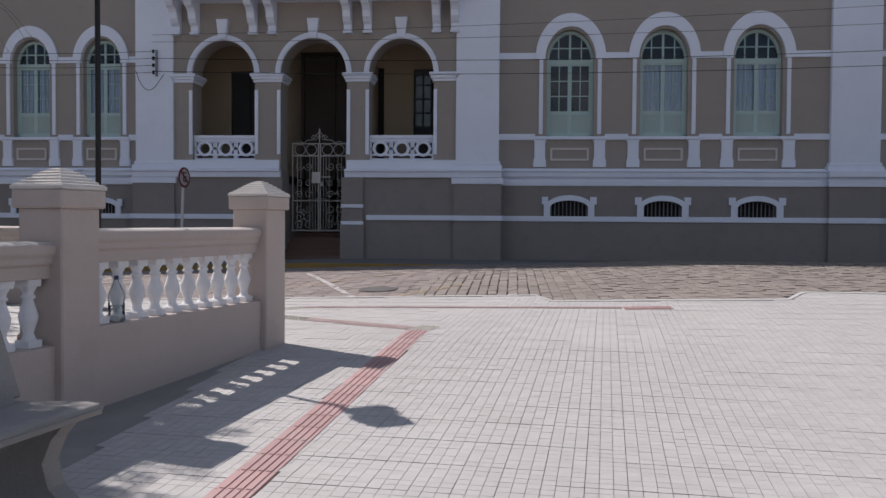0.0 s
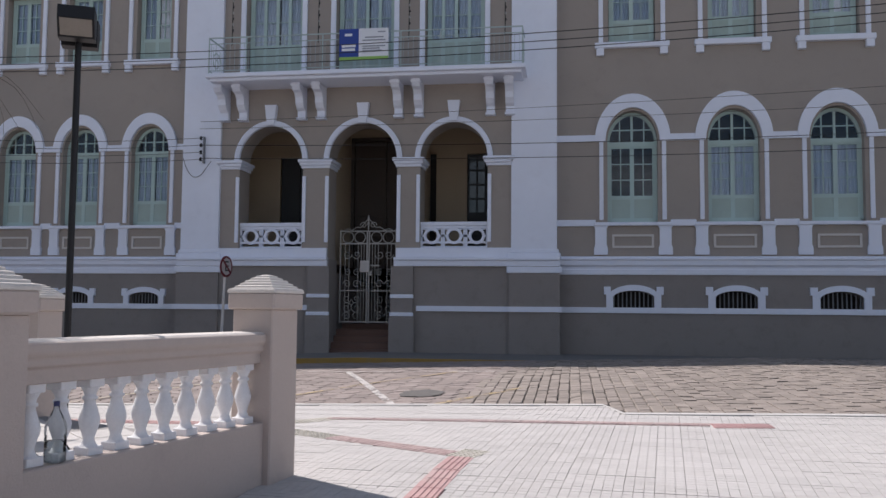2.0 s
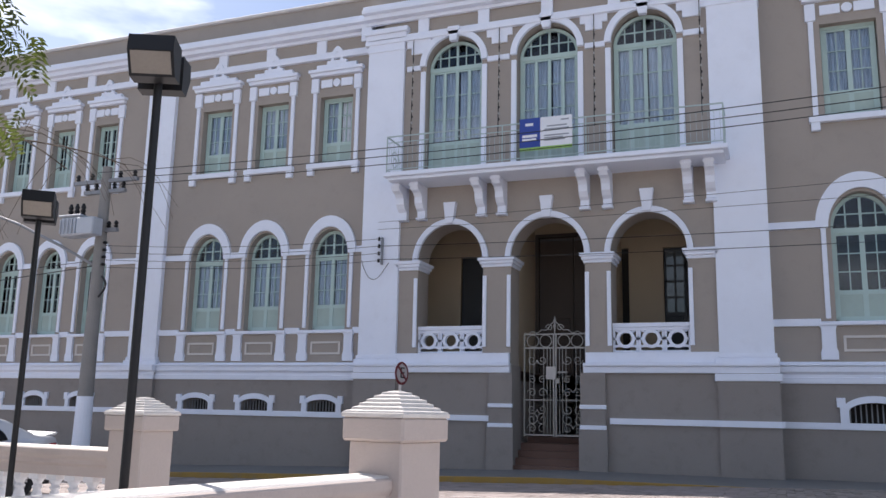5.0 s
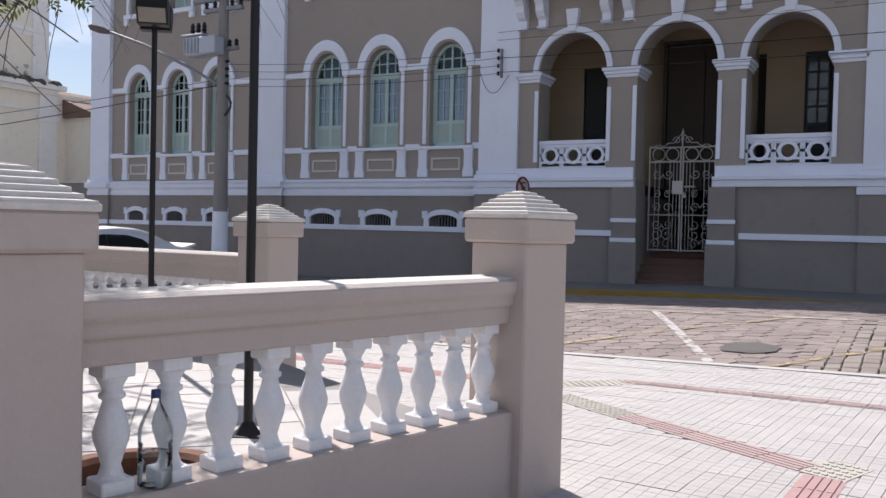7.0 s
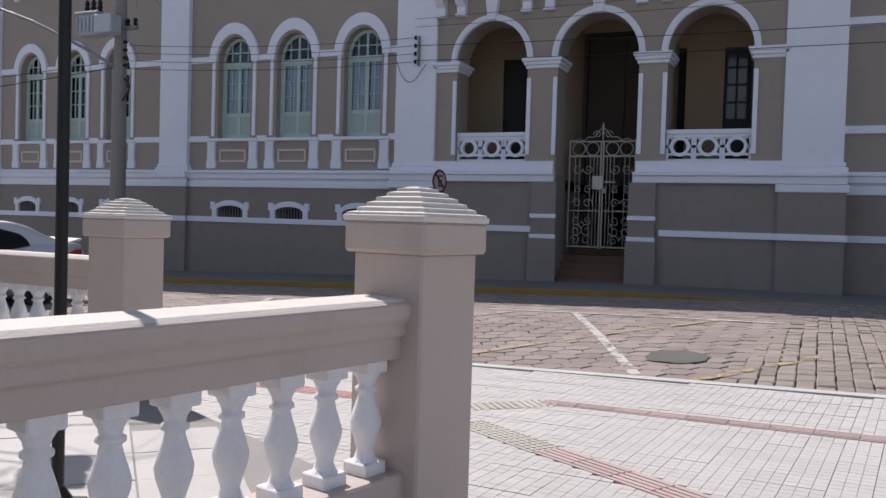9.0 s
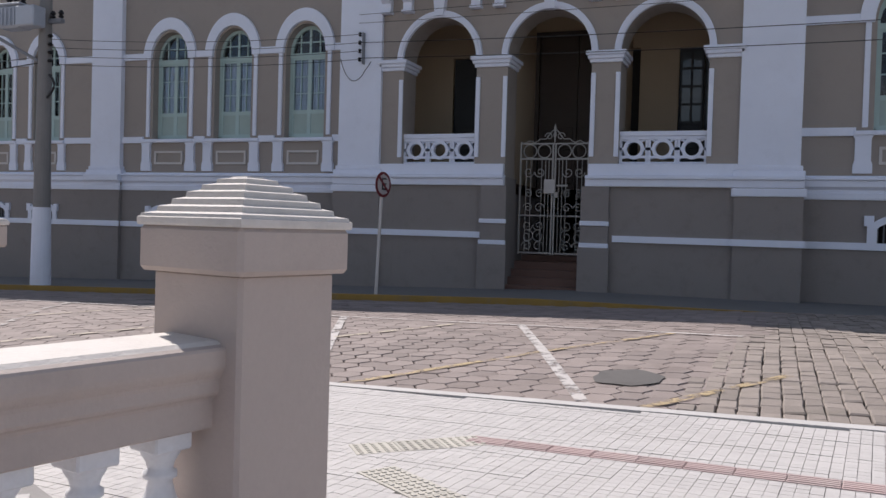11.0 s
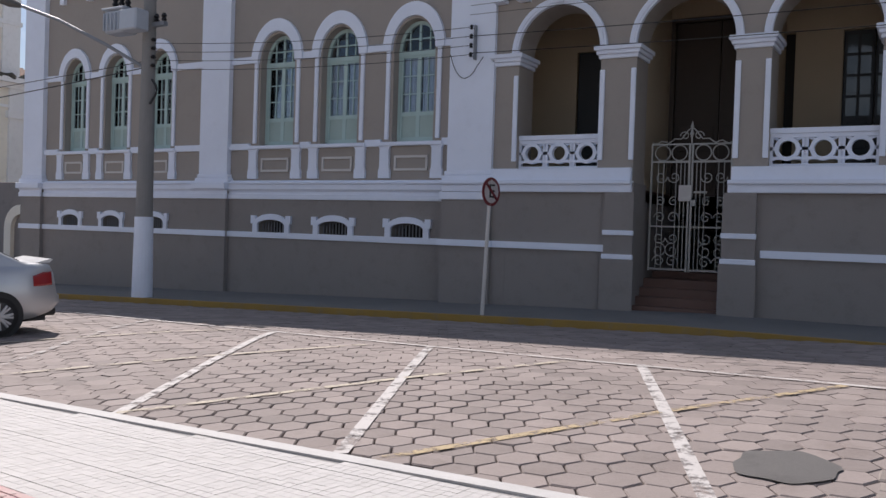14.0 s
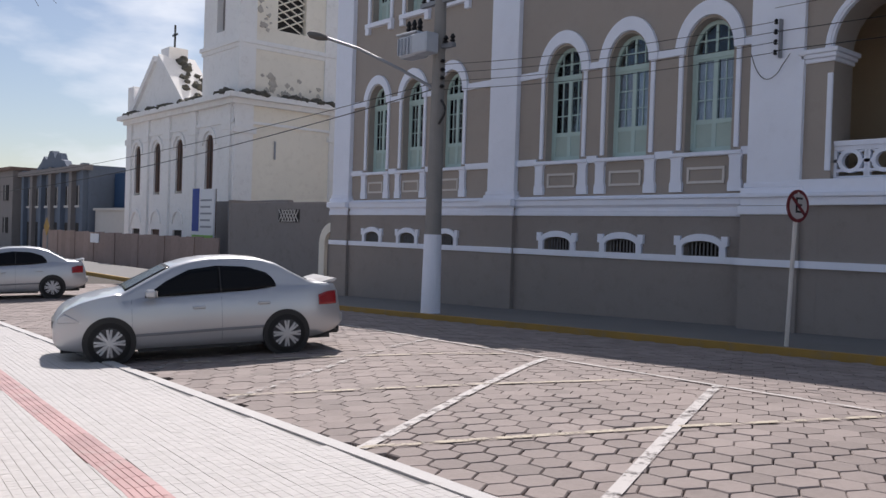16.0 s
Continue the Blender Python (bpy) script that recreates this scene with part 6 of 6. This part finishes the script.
# near-black sheet on the wall, shade of a hollow behind the lattice
part("recess", boxes((-35.4, -33.7, 27.17, 27.21, 2.44, 2.98)), DARK, gw)
part("niche", ring_arch(boxes((-31.9, -31.5, 27.05, 27.22, GZ, 1.6), (-30.5, -30.1, 27.05, 27.22, GZ, 1.6)), -31.0, 1.6, 0.5, 0.5, 0.9, 0.85, 27.05, 27.22, 14), CHURCH_C, gw, "cream arched gateway")

# hoarding in front of the church
hb = thing("hoarding", "pinkish painted board hoarding in front of the church", "fence")
n = 31
HB = mesh("board", boxes((-0.49, 0.49, -0.03, 0.03, 0, 2.15), bevel=0.006), HOARD)
for k in range(n):
    o = part("board", HB, HOARD, hb)
    x = -72 + (72 - 42.8) * k / (n - 1)
    o.matrix_local = pose(x, 27.8 + (0.05 if k % 4 == 0 else 0), GZ + 0.03 * math.sin(k * 2.1), 0, 0, 0)
part("notice", boxes((-61.2, -59.6, 27.70, 27.75, 0.9, 1.5)), BANNER_W, hb, "pale notice board")
sb = thing("works_signboard", "tall blue, white and green works signboard on posts", "signboard", (5.2, 29.0, 0))
part("panel", boxes((-53.3, -50.7, -0.05, 0.05, 1.2, 4.2)), BANNER_W, sb)
part("blue_field", boxes((-53.35, -52.5, -0.07, -0.05, 1.9, 4.25)), BANNER_B, sb)
part("green_field", boxes((-53.3, -50.7, -0.08, -0.055, 1.2, 1.7)), BANNER_G, sb)
for k in range(5):
    part("print_line", boxes((-52.3, -50.95 - 0.15 * (k % 2), -0.065, -0.052, 2.1 + 0.36 * k, 2.2 + 0.36 * k)), GREYTXT, sb)
part("post", boxes((-53.2, -53.05, 0.05, 0.15, GZ, 4.2), (-50.95, -50.8, 0.05, 0.15, GZ, 4.2)), BROWNWOOD, sb)

# houses at the end of the street
bh = thing("blue_house", "pale blue stuccoed townhouse with tall pilasters", "house")
part("wall", boxes((-112, -90, 33, 48, -1, 9.2)), BLUEHOUSE, bh)
for k in range(7):
    x = -111.2 + 3.4 * k
    part("pilaster", boxes((x - 0.45, x + 0.45, 32.6, 33.1, -1, 9.4)), GREYWALL if k % 2 else BLUEHOUSE, bh)
    if k < 6:
        w = part("window", boxes((x + 0.9, x + 2.5, 32.9, 33.03, 4.8, 7.0)), DARK, bh, "dark window")
        part("frame", boxes((x + 1.65, x + 1.75, 32.86, 32.95, 4.8, 7.0), (x + 0.8, x + 2.6, 32.8, 33.02, 4.55, 4.8)), CREAM, w)
        part("door", boxes((x + 0.9, x + 2.5, 32.9, 33.03, -1, 2.8)), DARK, bh)
part("gable", extrude_y(bmesh.new(), [(-107, 9.2), (-96, 9.2), (-97, 10.0), (-98, 10.2), (-98.6, 11.0), (-99.4, 11.0), (-100, 10.4), (-101, 11.4), (-102, 11.4), (-103, 10.4), (-104, 10.9), (-105, 10.2)], 32.8, 33.4), BLUEHOUSE, bh)
part("cornice", boxes((-112.4, -89.6, 32.4, 33.2, 8.6, 9.2)), GREYWALL, bh)
part("annex", boxes((-89.4, -82.5, 35, 48, -1, 8.4)), BLUEDEEP, bh, "deep blue clad building")
bh.scale, bh.location = (0.9, 1.0, 0.78), (2.8, 0, 0)
gh = thing("grey_house", "plain grey two-storey house", "house")
part("wall", boxes((-124, -112.5, 32, 46, -1, 9.3)), GREYWALL, gh)
part("roof", boxes((-124.4, -112.1, 31.6, 46.4, 9.3, 9.7)), ROOFTILE, gh)
for k in range(3):
    for z in (1.2, 5.4):
        w = part("window", boxes((-123 + 3.6 * k, -121.2 + 3.6 * k, 31.9, 32.03, z, z + 2.0)), DARK, gh)
        part("frame", boxes((-122.15 + 3.6 * k, -122.05 + 3.6 * k, 31.85, 31.95, z, z + 2.0)), CREAM, w)
gh.scale, gh.location = (1.0, 1.0, 0.8), (13.9, 0, 0)
lw = thing("low_yard_wall", "low pale yard wall beside the church", "wall")
part("wall", boxes((-77.9, -67, 33.5, 34, -1, 3.3), (-77.9, -67, 33.3, 34.2, 3.3, 3.5)), CREAM, lw)
structure("backdrop", boxes((-260, -259, -120, 220, -3, 11)), LEAF_D, "distant dark tree line")
# houses behind the camera, which close the square
for x0, x1, h in ((-60, -32, 7.5), (-30, -8, 8.5), (-6, 14, 7.0), (16, 45, 8.0)):
    o = thing("house", "plain rendered house across the square", "house", group="houses behind the square")
    part("wall", boxes((x0, x1, -48, -40, -0.5, h)), CREAM, o)
    part("roof", boxes((x0 - 0.4, x1 + 0.4, -48.4, -39.6, h, h + 0.4)), ROOFTILE, o)
fp = thing("utility_pole", "thin far utility pole with crossarms", "utility pole", (-88, 27, -1))
part("shaft", tube(bmesh.new(), (0, 0, 0), (0, 0, 10.5), 0.22, 0.14, 10), POLE_C, fp)
part("crossarm", boxes((-1.2, 1.2, -0.06, 0.06, 9.6, 9.75), (-0.9, 0.9, -0.06, 0.06, 8.6, 8.75)), IRON_D, fp)
rs = thing("road_sign", "small yellow diamond road sign on a post", "road sign", (-66.5, 26.5, GZ))
part("post", tube(bmesh.new(), (0, 0, 0), (0, 0, 2.4), 0.05, 0.05, 8), GALV, rs)
part("plate", extrude_y(bmesh.new(), [(0, 1.75), (0.65, 2.4), (0, 3.05), (-0.65, 2.4)], -0.08, -0.05), KERB_Y, rs)


# ---- tree over the garden ----
def tree(at, height, crown_r, seed, droop, leaf, n_twigs):
    rnd = random.Random(seed)
    th = thing("tree", "slender tree with feathery drooping green leaves", "tree", at)
    wood = bmesh.new()
    tips = []

    def limb(p, d, r, length, level):
        steps = 5
        for k in range(steps):
            q = p + d * (length / steps)
            tube(wood, p, q, r, r * 0.86, 7 if level < 2 else 5)
            p, r = q, r * 0.86
            d = (d + Vector((rnd.uniform(-.2, .2), rnd.uniform(-.2, .2), rnd.uniform(-.08, .10) - droop * 0.10 * level))).normalized()
            if level >= 2:
                tips.append((p.copy(), d.copy()))
        if level < 3:
            for k in range(4 if level else 6):
                an = rnd.uniform(0, 6.28)
                sp = (d * 0.75 + Vector((math.cos(an), math.sin(an), rnd.uniform(-0.05, 0.4))) * 0.85).normalized()
                limb(p - d * rnd.uniform(0, length * 0.3), sp, r * 0.62, length * rnd.uniform(0.55, 0.75), level + 1)

    limb(Vector((0, 0, -0.05)), Vector((0.05, 0.02, 1)).normalized(), 0.15, height * 0.42, 0)
    limb(Vector((0.1, 0.05, height * 0.40)), Vector((0.80, 0.48, 0.16)).normalized(), 0.022, 2.4, 2)
    part("trunk", wood, BARK, th, "grey brown trunk and limbs")
    v, f = [], []
    for _ in range(n_twigs):
        p, d = tips[rnd.randrange(len(tips))]
        p = p + Vector((rnd.uniform(-.35, .35), rnd.uniform(-.35, .35), rnd.uniform(-.3, .2)))
        w = p + Vector(at)
        if w.z < 3.55 or w.y > 8.75 or w.y + 0.93 * w.x > 1.75 + 0.8 * rnd.random() - 0.3 * max(0, 4.6 - w.z):
            continue
        tw = Vector((rnd.uniform(-1, 1), rnd.uniform(-1, 1), -0.5 - droop * rnd.random())).normalized()
        side = tw.cross(Vector((rnd.uniform(-1, 1), rnd.uniform(-1, 1), 1))).normalized()
        up_ = side.cross(tw)
        for k in range(9):
            c = p + tw * (0.035 * k)
            for s in (-1, 1):
                ln, wd = rnd.uniform(0.06, 0.10), rnd.uniform(0.010, 0.016)
                o = (side * s + tw * 0.55 + up_ * rnd.uniform(-.3, .3)).normalized()
                b = len(v)
                w_ = o.cross(up_).normalized() * wd
                v += [c, c + o * ln * 0.5 + w_, c + o * ln, c + o * ln * 0.5 - w_]
                f.append((b, b + 1, b + 2, b + 3))
    me = bpy.data.meshes.new("crown")
    me.from_pydata([tuple(q) for q in v], [], f)
    me.materials.append(leaf)
    cr = new("crown", me)
    cr.parent = th
    tagged(cr, "crown of small feathery leaves")
    return th


tree((-8.9, 6.9, 0.75), 8.4, 2.4, 5, 0.9, LEAF, 3600)
# second tree is added out of view, so its crown shades the bench corner
tree((-7.9, 4.7, 0.75), 6.4, 2.2, 12, 0.5, LEAF, 5000)


# ---- tactile paving bands, then the loose pieces of square and road ----
def quad_rows(x0, x1, y0, y1):
    return [(x0, y0), (x1, y0), (x1, y1), (x0, y1)]


BANDS = []   # (start, direction, length, half width, material, name)


def in_band(x, y):
    for p, d, L, h, *_ in BANDS:
        r = Vector((x, y)) - p
        a, c = r.dot(d), abs(r.dot(Vector((-d.y, d.x))))
        if 0.02 < a < L - 0.02 and c < h - 0.02:
            return True
    return False


def band(p0, p1, half, mat, label):
    p0, p1 = Vector(p0), Vector(p1)
    d = (p1 - p0).normalized()
    BANDS.append((p0, d, (p1 - p0).length, half, mat, label))


band((-2.46, 0.5), (-1.80, 8.46), 0.105, REDTILE, "red tactile guide tiles set in the square")
band((-1.82, 8.48), (-1.70, 8.78), 0.12, YELTILE, "cream tactile warning tiles")
band((-1.88, 8.62), (-3.08, 9.37), 0.11, REDFADE, "red tactile guide tiles set in the square")
band((-3.08, 9.37), (-3.75, 9.83), 0.12, YELTILE, "cream tactile warning tiles")
band((-3.50, 10.66), (0.35, 10.25), 0.085, REDFADE, "narrow red tactile guide tiles")
band((-4.05, 10.15), (-3.42, 10.66), 0.12, YELTILE, "cream tactile warning tiles")
band((-4.6, 10.25), (-7.6, 10.60), 0.12, REDTILE, "red tactile guide tiles set in the square")
band((-7.6, 10.60), (-18.0, 11.5), 0.12, REDTILE, "red tactile guide tiles set in the square")
band((0.36, 10.2), (0.9, 10.2), 0.15, REDTILE, "red tactile guide tiles at the crossing")

for p, d, L, h, mat, label in BANDS:
    holder = tagged(new("tactile_band"), label, kind="structure")
    s = Vector((-d.y, d.x))
    n = max(1, int(L / 0.25))
    near = bmesh.new()
    if mat is YELTILE:
        for p1 in range(5):
            for p2 in range(5):
                cx_, cy_ = (p1 - 2) * 0.19 * L / n, (p2 - 2) * 0.36 * h
                box(near, cx_ - 0.012, cx_ + 0.012, cy_ - 0.012, cy_ + 0.012, 0.003, 0.008)
    for sgn in () if mat is YELTILE else (-0.62, -0.2, 0.2, 0.62):
        box(near, -L / n / 2 + 0.006, L / n / 2 - 0.006, sgn * h - h * 0.13, sgn * h + h * 0.13, 0.003, 0.008)
    box(near, -L / n / 2 + 0.002, L / n / 2 - 0.002, -h + 0.003, h - 0.003, -0.02, 0.003)
    me = mesh("tile", near, mat)
    for k in range(n):
        c = p + d * ((k + 0.5) * L / n)
        o = new("tile", me)
        o.parent = holder
        e = 0.1
        slope = (ground_z(c.x + d.x * e, c.y + d.y * e) - ground_z(c.x - d.x * e, c.y - d.y * e)) / (2 * e)
        o.matrix_local = pose(c.x, c.y, ground_z(c.x, c.y) + 0.001, 0, -math.degrees(math.atan(slope)), math.degrees(math.atan2(d.y, d.x)))

rng = random.Random(11)
T = 0.2 / 3
TURN_T = radians(-6)
ct, st_ = math.cos(TURN_T), math.sin(TURN_T)


def to_world(u, v):
    return (u * ct - v * st_, u * st_ + v * ct)


def tile_ok(x, y):
    if y > kerb_line(x) - 0.15 or y < -2.0 or x < -24 or x > 8 or in_band(x, y):
        return False
    fx = PB.x + (y - PB.y) * UF.x / UF.y
    if y < PC.y + 0.15 and x < fx + 0.08:
        return False
    if x < PC.x and y < PC.y + (PD.y - PC.y) * min((PC.x - x) / (PC.x - PD.x), 1.0) + 0.16:
        return False
    return True


def near_tile(bu, bv):
    """Whether the 20 cm tile of this row and column is one of the single ones."""
    x, y = to_world((bu + 0.5) * 3 * T, (bv + 0.5) * 3 * T)
    if not (-2.9 < x < 0.55 and 7.7 < y < 10.6):
        return False
    return all(tile_ok(*to_world((bu + a) * 3 * T, (bv + b) * 3 * T)) for a in (0, 0.5, 1) for b in (0, 0.5, 1))


def cell_span(i):
    return i * T + (0.0019 if i % 3 == 0 else 0.0014), (i + 1) * T - (0.0019 if i % 3 == 2 else 0.0014)


tb = boxes((-1.5 * T + 0.0024, 1.5 * T - 0.0024, -1.5 * T + 0.0024, 1.5 * T - 0.0024, -0.03, -0.004))
for i in range(3):
    for j in range(3):
        (u0, u1), (v0, v1) = cell_span(i), cell_span(j)
        box(tb, u0 - 1.5 * T, u1 - 1.5 * T, v0 - 1.5 * T, v1 - 1.5 * T, -0.005, 0.0)
TILE_MESH = mesh("tile", tb, TILE)
flat, singles = [], {}
for i in range(-384, 150):
    for j in range(-60, 200):
        x, y = to_world((i + 0.5) * T, (j + 0.5) * T)
        if not tile_ok(x, y):
            continue
        key = (i // 3, j // 3)
        if key not in singles:
            singles[key] = near_tile(*key)
        if singles[key]:
            continue
        (u0, u1), (v0, v1) = cell_span(i), cell_span(j)
        corners = [to_world(u, v) for u, v in ((u0, v0), (u1, v0), (u1, v1), (u0, v1))]
        dz = rng.uniform(-0.0007, 0.0007) + 0.0012 * math.sin(i // 3 * 12.9 + j // 3 * 78.2)
        flat.append((corners, [ground_z(*c) + dz for c in corners], 0.02))
for (bu, bv), single in singles.items():
    if not single:
        continue
    x, y = to_world((bu + 0.5) * 3 * T, (bv + 0.5) * 3 * T)
    o = new("tile", TILE_MESH)
    o.parent = plaza_bed
    e = 0.1
    sx = (ground_z(x + e * ct, y + e * st_) - ground_z(x - e * ct, y - e * st_)) / (2 * e)
    sy = (ground_z(x - e * st_, y + e * ct) - ground_z(x + e * st_, y - e * ct)) / (2 * e)
    o.matrix_local = pose(x, y, ground_z(x, y) + rng.uniform(-0.001, 0.001), math.degrees(math.atan(sy)), -math.degrees(math.atan(sx)), math.degrees(TURN_T))
tray("square_tiles", flat, TILE_S, "small pale square floor tiles of the square")

# garden slabs, laid on the diagonal
slabs = []
for i in range(-40, 40):
    for j in range(-40, 40):
        u, v = (i + 0.5) * 0.42, (j + 0.5) * 0.42
        x, y = -6 + (u - v) * 0.7071, 5 + (u + v) * 0.7071
        fx = PB.x + (y - PB.y) * UF.x / UF.y
        lim = PC.y + (PD.y - PC.y) * min(max((PC.x - x) / (PC.x - PD.x), 0.0), 1.0)
        if x > fx - 0.38 or x < -10.6 or y < -1 or y > lim - 0.30:
            continue
        h = 0.205
        cs = [(x + (a - b) * 0.7071 * h, y + (a + b) * 0.7071 * h) for a, b in ((-1, -1), (1, -1), (1, 1), (-1, 1))]
        slabs.append((cs, [GARDEN_Z + 0.006 + rng.uniform(-0.002, 0.002)] * 4, 0.02))
tray("garden_slabs", slabs, TILE_S, "pale square garden slabs laid on the diagonal")

# hexagonal pavers, a strip of the nearest as separate pieces
R = 0.157
stuff, hexes = [], 0
rows_x = int(34 / (1.5 * R))
road = strip("road", -60, 30, lambda x: kerb_line(x) + 0.0, FAR_KERB + 0.01, -0.045, SOIL, "dark joints of the paved street", 0.5, lambda x, y: road_z(x, y))


def hexa(cx, cy, r):
    return [(cx + r * math.cos(radians(60 * k)), cy + r * math.sin(radians(60 * k))) for k in range(6)]


for i in range(rows_x):
    cx = -1.42 - 1.5 * R * i
    for j in range(42):
        cy = 11.8 + math.sqrt(3) * R * (j + 0.5 * (i % 2))
        if cx > -2.22 + 0.085 * (cy - 12.2) or cy < kerb_line(cx) + 0.10 or cy > FAR_KERB - 0.08:
            continue
        o = hexa(cx, cy, R - 0.004 - rng.uniform(0, 0.004))
        o = [(x + rng.uniform(-0.004, 0.004), y + rng.uniform(-0.004, 0.004)) for x, y in o]
        dz, tx, ty = rng.uniform(-0.003, 0.003), rng.uniform(-0.014, 0.014), rng.uniform(-0.014, 0.014)
        zt = [road_z(x, y) + dz + (x - cx) * tx + (y - cy) * ty for x, y in o]
        if -8.5 < cx < -2.5 and cy < 15.2 and hexes < 300:
            hexes += 1
            cz = sum(zt) / 6
            me = bpy.data.meshes.new("paver")
            inner = [(cx + (x - cx) * 0.94, cy + (y - cy) * 0.94) for x, y in o]
            me.from_pydata([(x - cx, y - cy, z - cz + 0.004) for (x, y), z in zip(inner, zt)] + [(x - cx, y - cy, z - cz - 0.006) for (x, y), z in zip(o, zt)] + [(x - cx, y - cy, z - cz - 0.05) for (x, y), z in zip(o, zt)], [],
                           [tuple(range(6))] + [((k + 1) % 6, k, 6 + k, 6 + (k + 1) % 6) for k in range(6)] + [(6 + (k + 1) % 6, 6 + k, 12 + k, 12 + (k + 1) % 6) for k in range(6)])
            me.materials.append(HEX)
            ob = new("paver", me)
            ob.location = (cx, cy, cz)
            ob.parent = road
        else:
            stuff.append((o, zt, 0.05))
tray("hexagonal_pavers", stuff, HEX_S, "worn hexagonal concrete pavers of the street")

# granite setts beside them, in courses across the street
setts, n_set = [], 0
xc = -2.75
while xc < 13:
    wide = 0.15 + rng.uniform(-0.012, 0.012)
    yc = 10.9 + rng.uniform(-0.2, 0.0)
    while yc < FAR_KERB - 0.1:
        long_ = rng.uniform(0.17, 0.27)
        if yc > kerb_line(xc + wide / 2) + 0.03 and xc > -2.55 + 0.085 * (yc - 12.2) and yc + long_ < FAR_KERB:
            g = 0.007
            g2 = 0.004
            o = [(xc + g2, yc + g), (xc + wide - g2, yc + g), (xc + wide - g2, yc + long_ - g), (xc + g2, yc + long_ - g)]
            o = [(a + rng.uniform(-0.007, 0.007), b + rng.uniform(-0.007, 0.007)) for a, b in o]
            dz = rng.uniform(-0.007, 0.007)
            zt = [road_z(a, b) + dz + rng.uniform(-0.004, 0.004) for a, b in o]
            if -2.6 < xc < 0.2 and 11.0 < yc < 15.5 and n_set < 300:
                n_set += 1
                cx, cy, cz = xc + wide / 2, yc + long_ / 2, sum(zt) / 4
                inner = [(cx + (a - cx) * 0.86, cy + (b - cy) * 0.86) for a, b in o]
                me = bpy.data.meshes.new("cobble")
                me.from_pydata([(a - cx, b - cy, z - cz + 0.006) for (a, b), z in zip(inner, zt)] + [(a - cx, b - cy, z - cz - 0.006) for (a, b), z in zip(o, zt)] + [(a - cx, b - cy, z - cz - 0.05) for (a, b), z in zip(o, zt)], [],
                               [(0, 1, 2, 3)] + [((k + 1) % 4, k, 4 + k, 4 + (k + 1) % 4) for k in range(4)] + [(4 + (k + 1) % 4, 4 + k, 8 + k, 8 + (k + 1) % 4) for k in range(4)])
                me.materials.append(COB)
                ob = new("cobble", me)
                ob.location = (cx, cy, cz)
                ob.parent = road
            else:
                setts.append((o, zt, 0.05))
        yc += long_
    xc += wide
tray("granite_setts", setts, COB_S, "worn granite setts of the street")
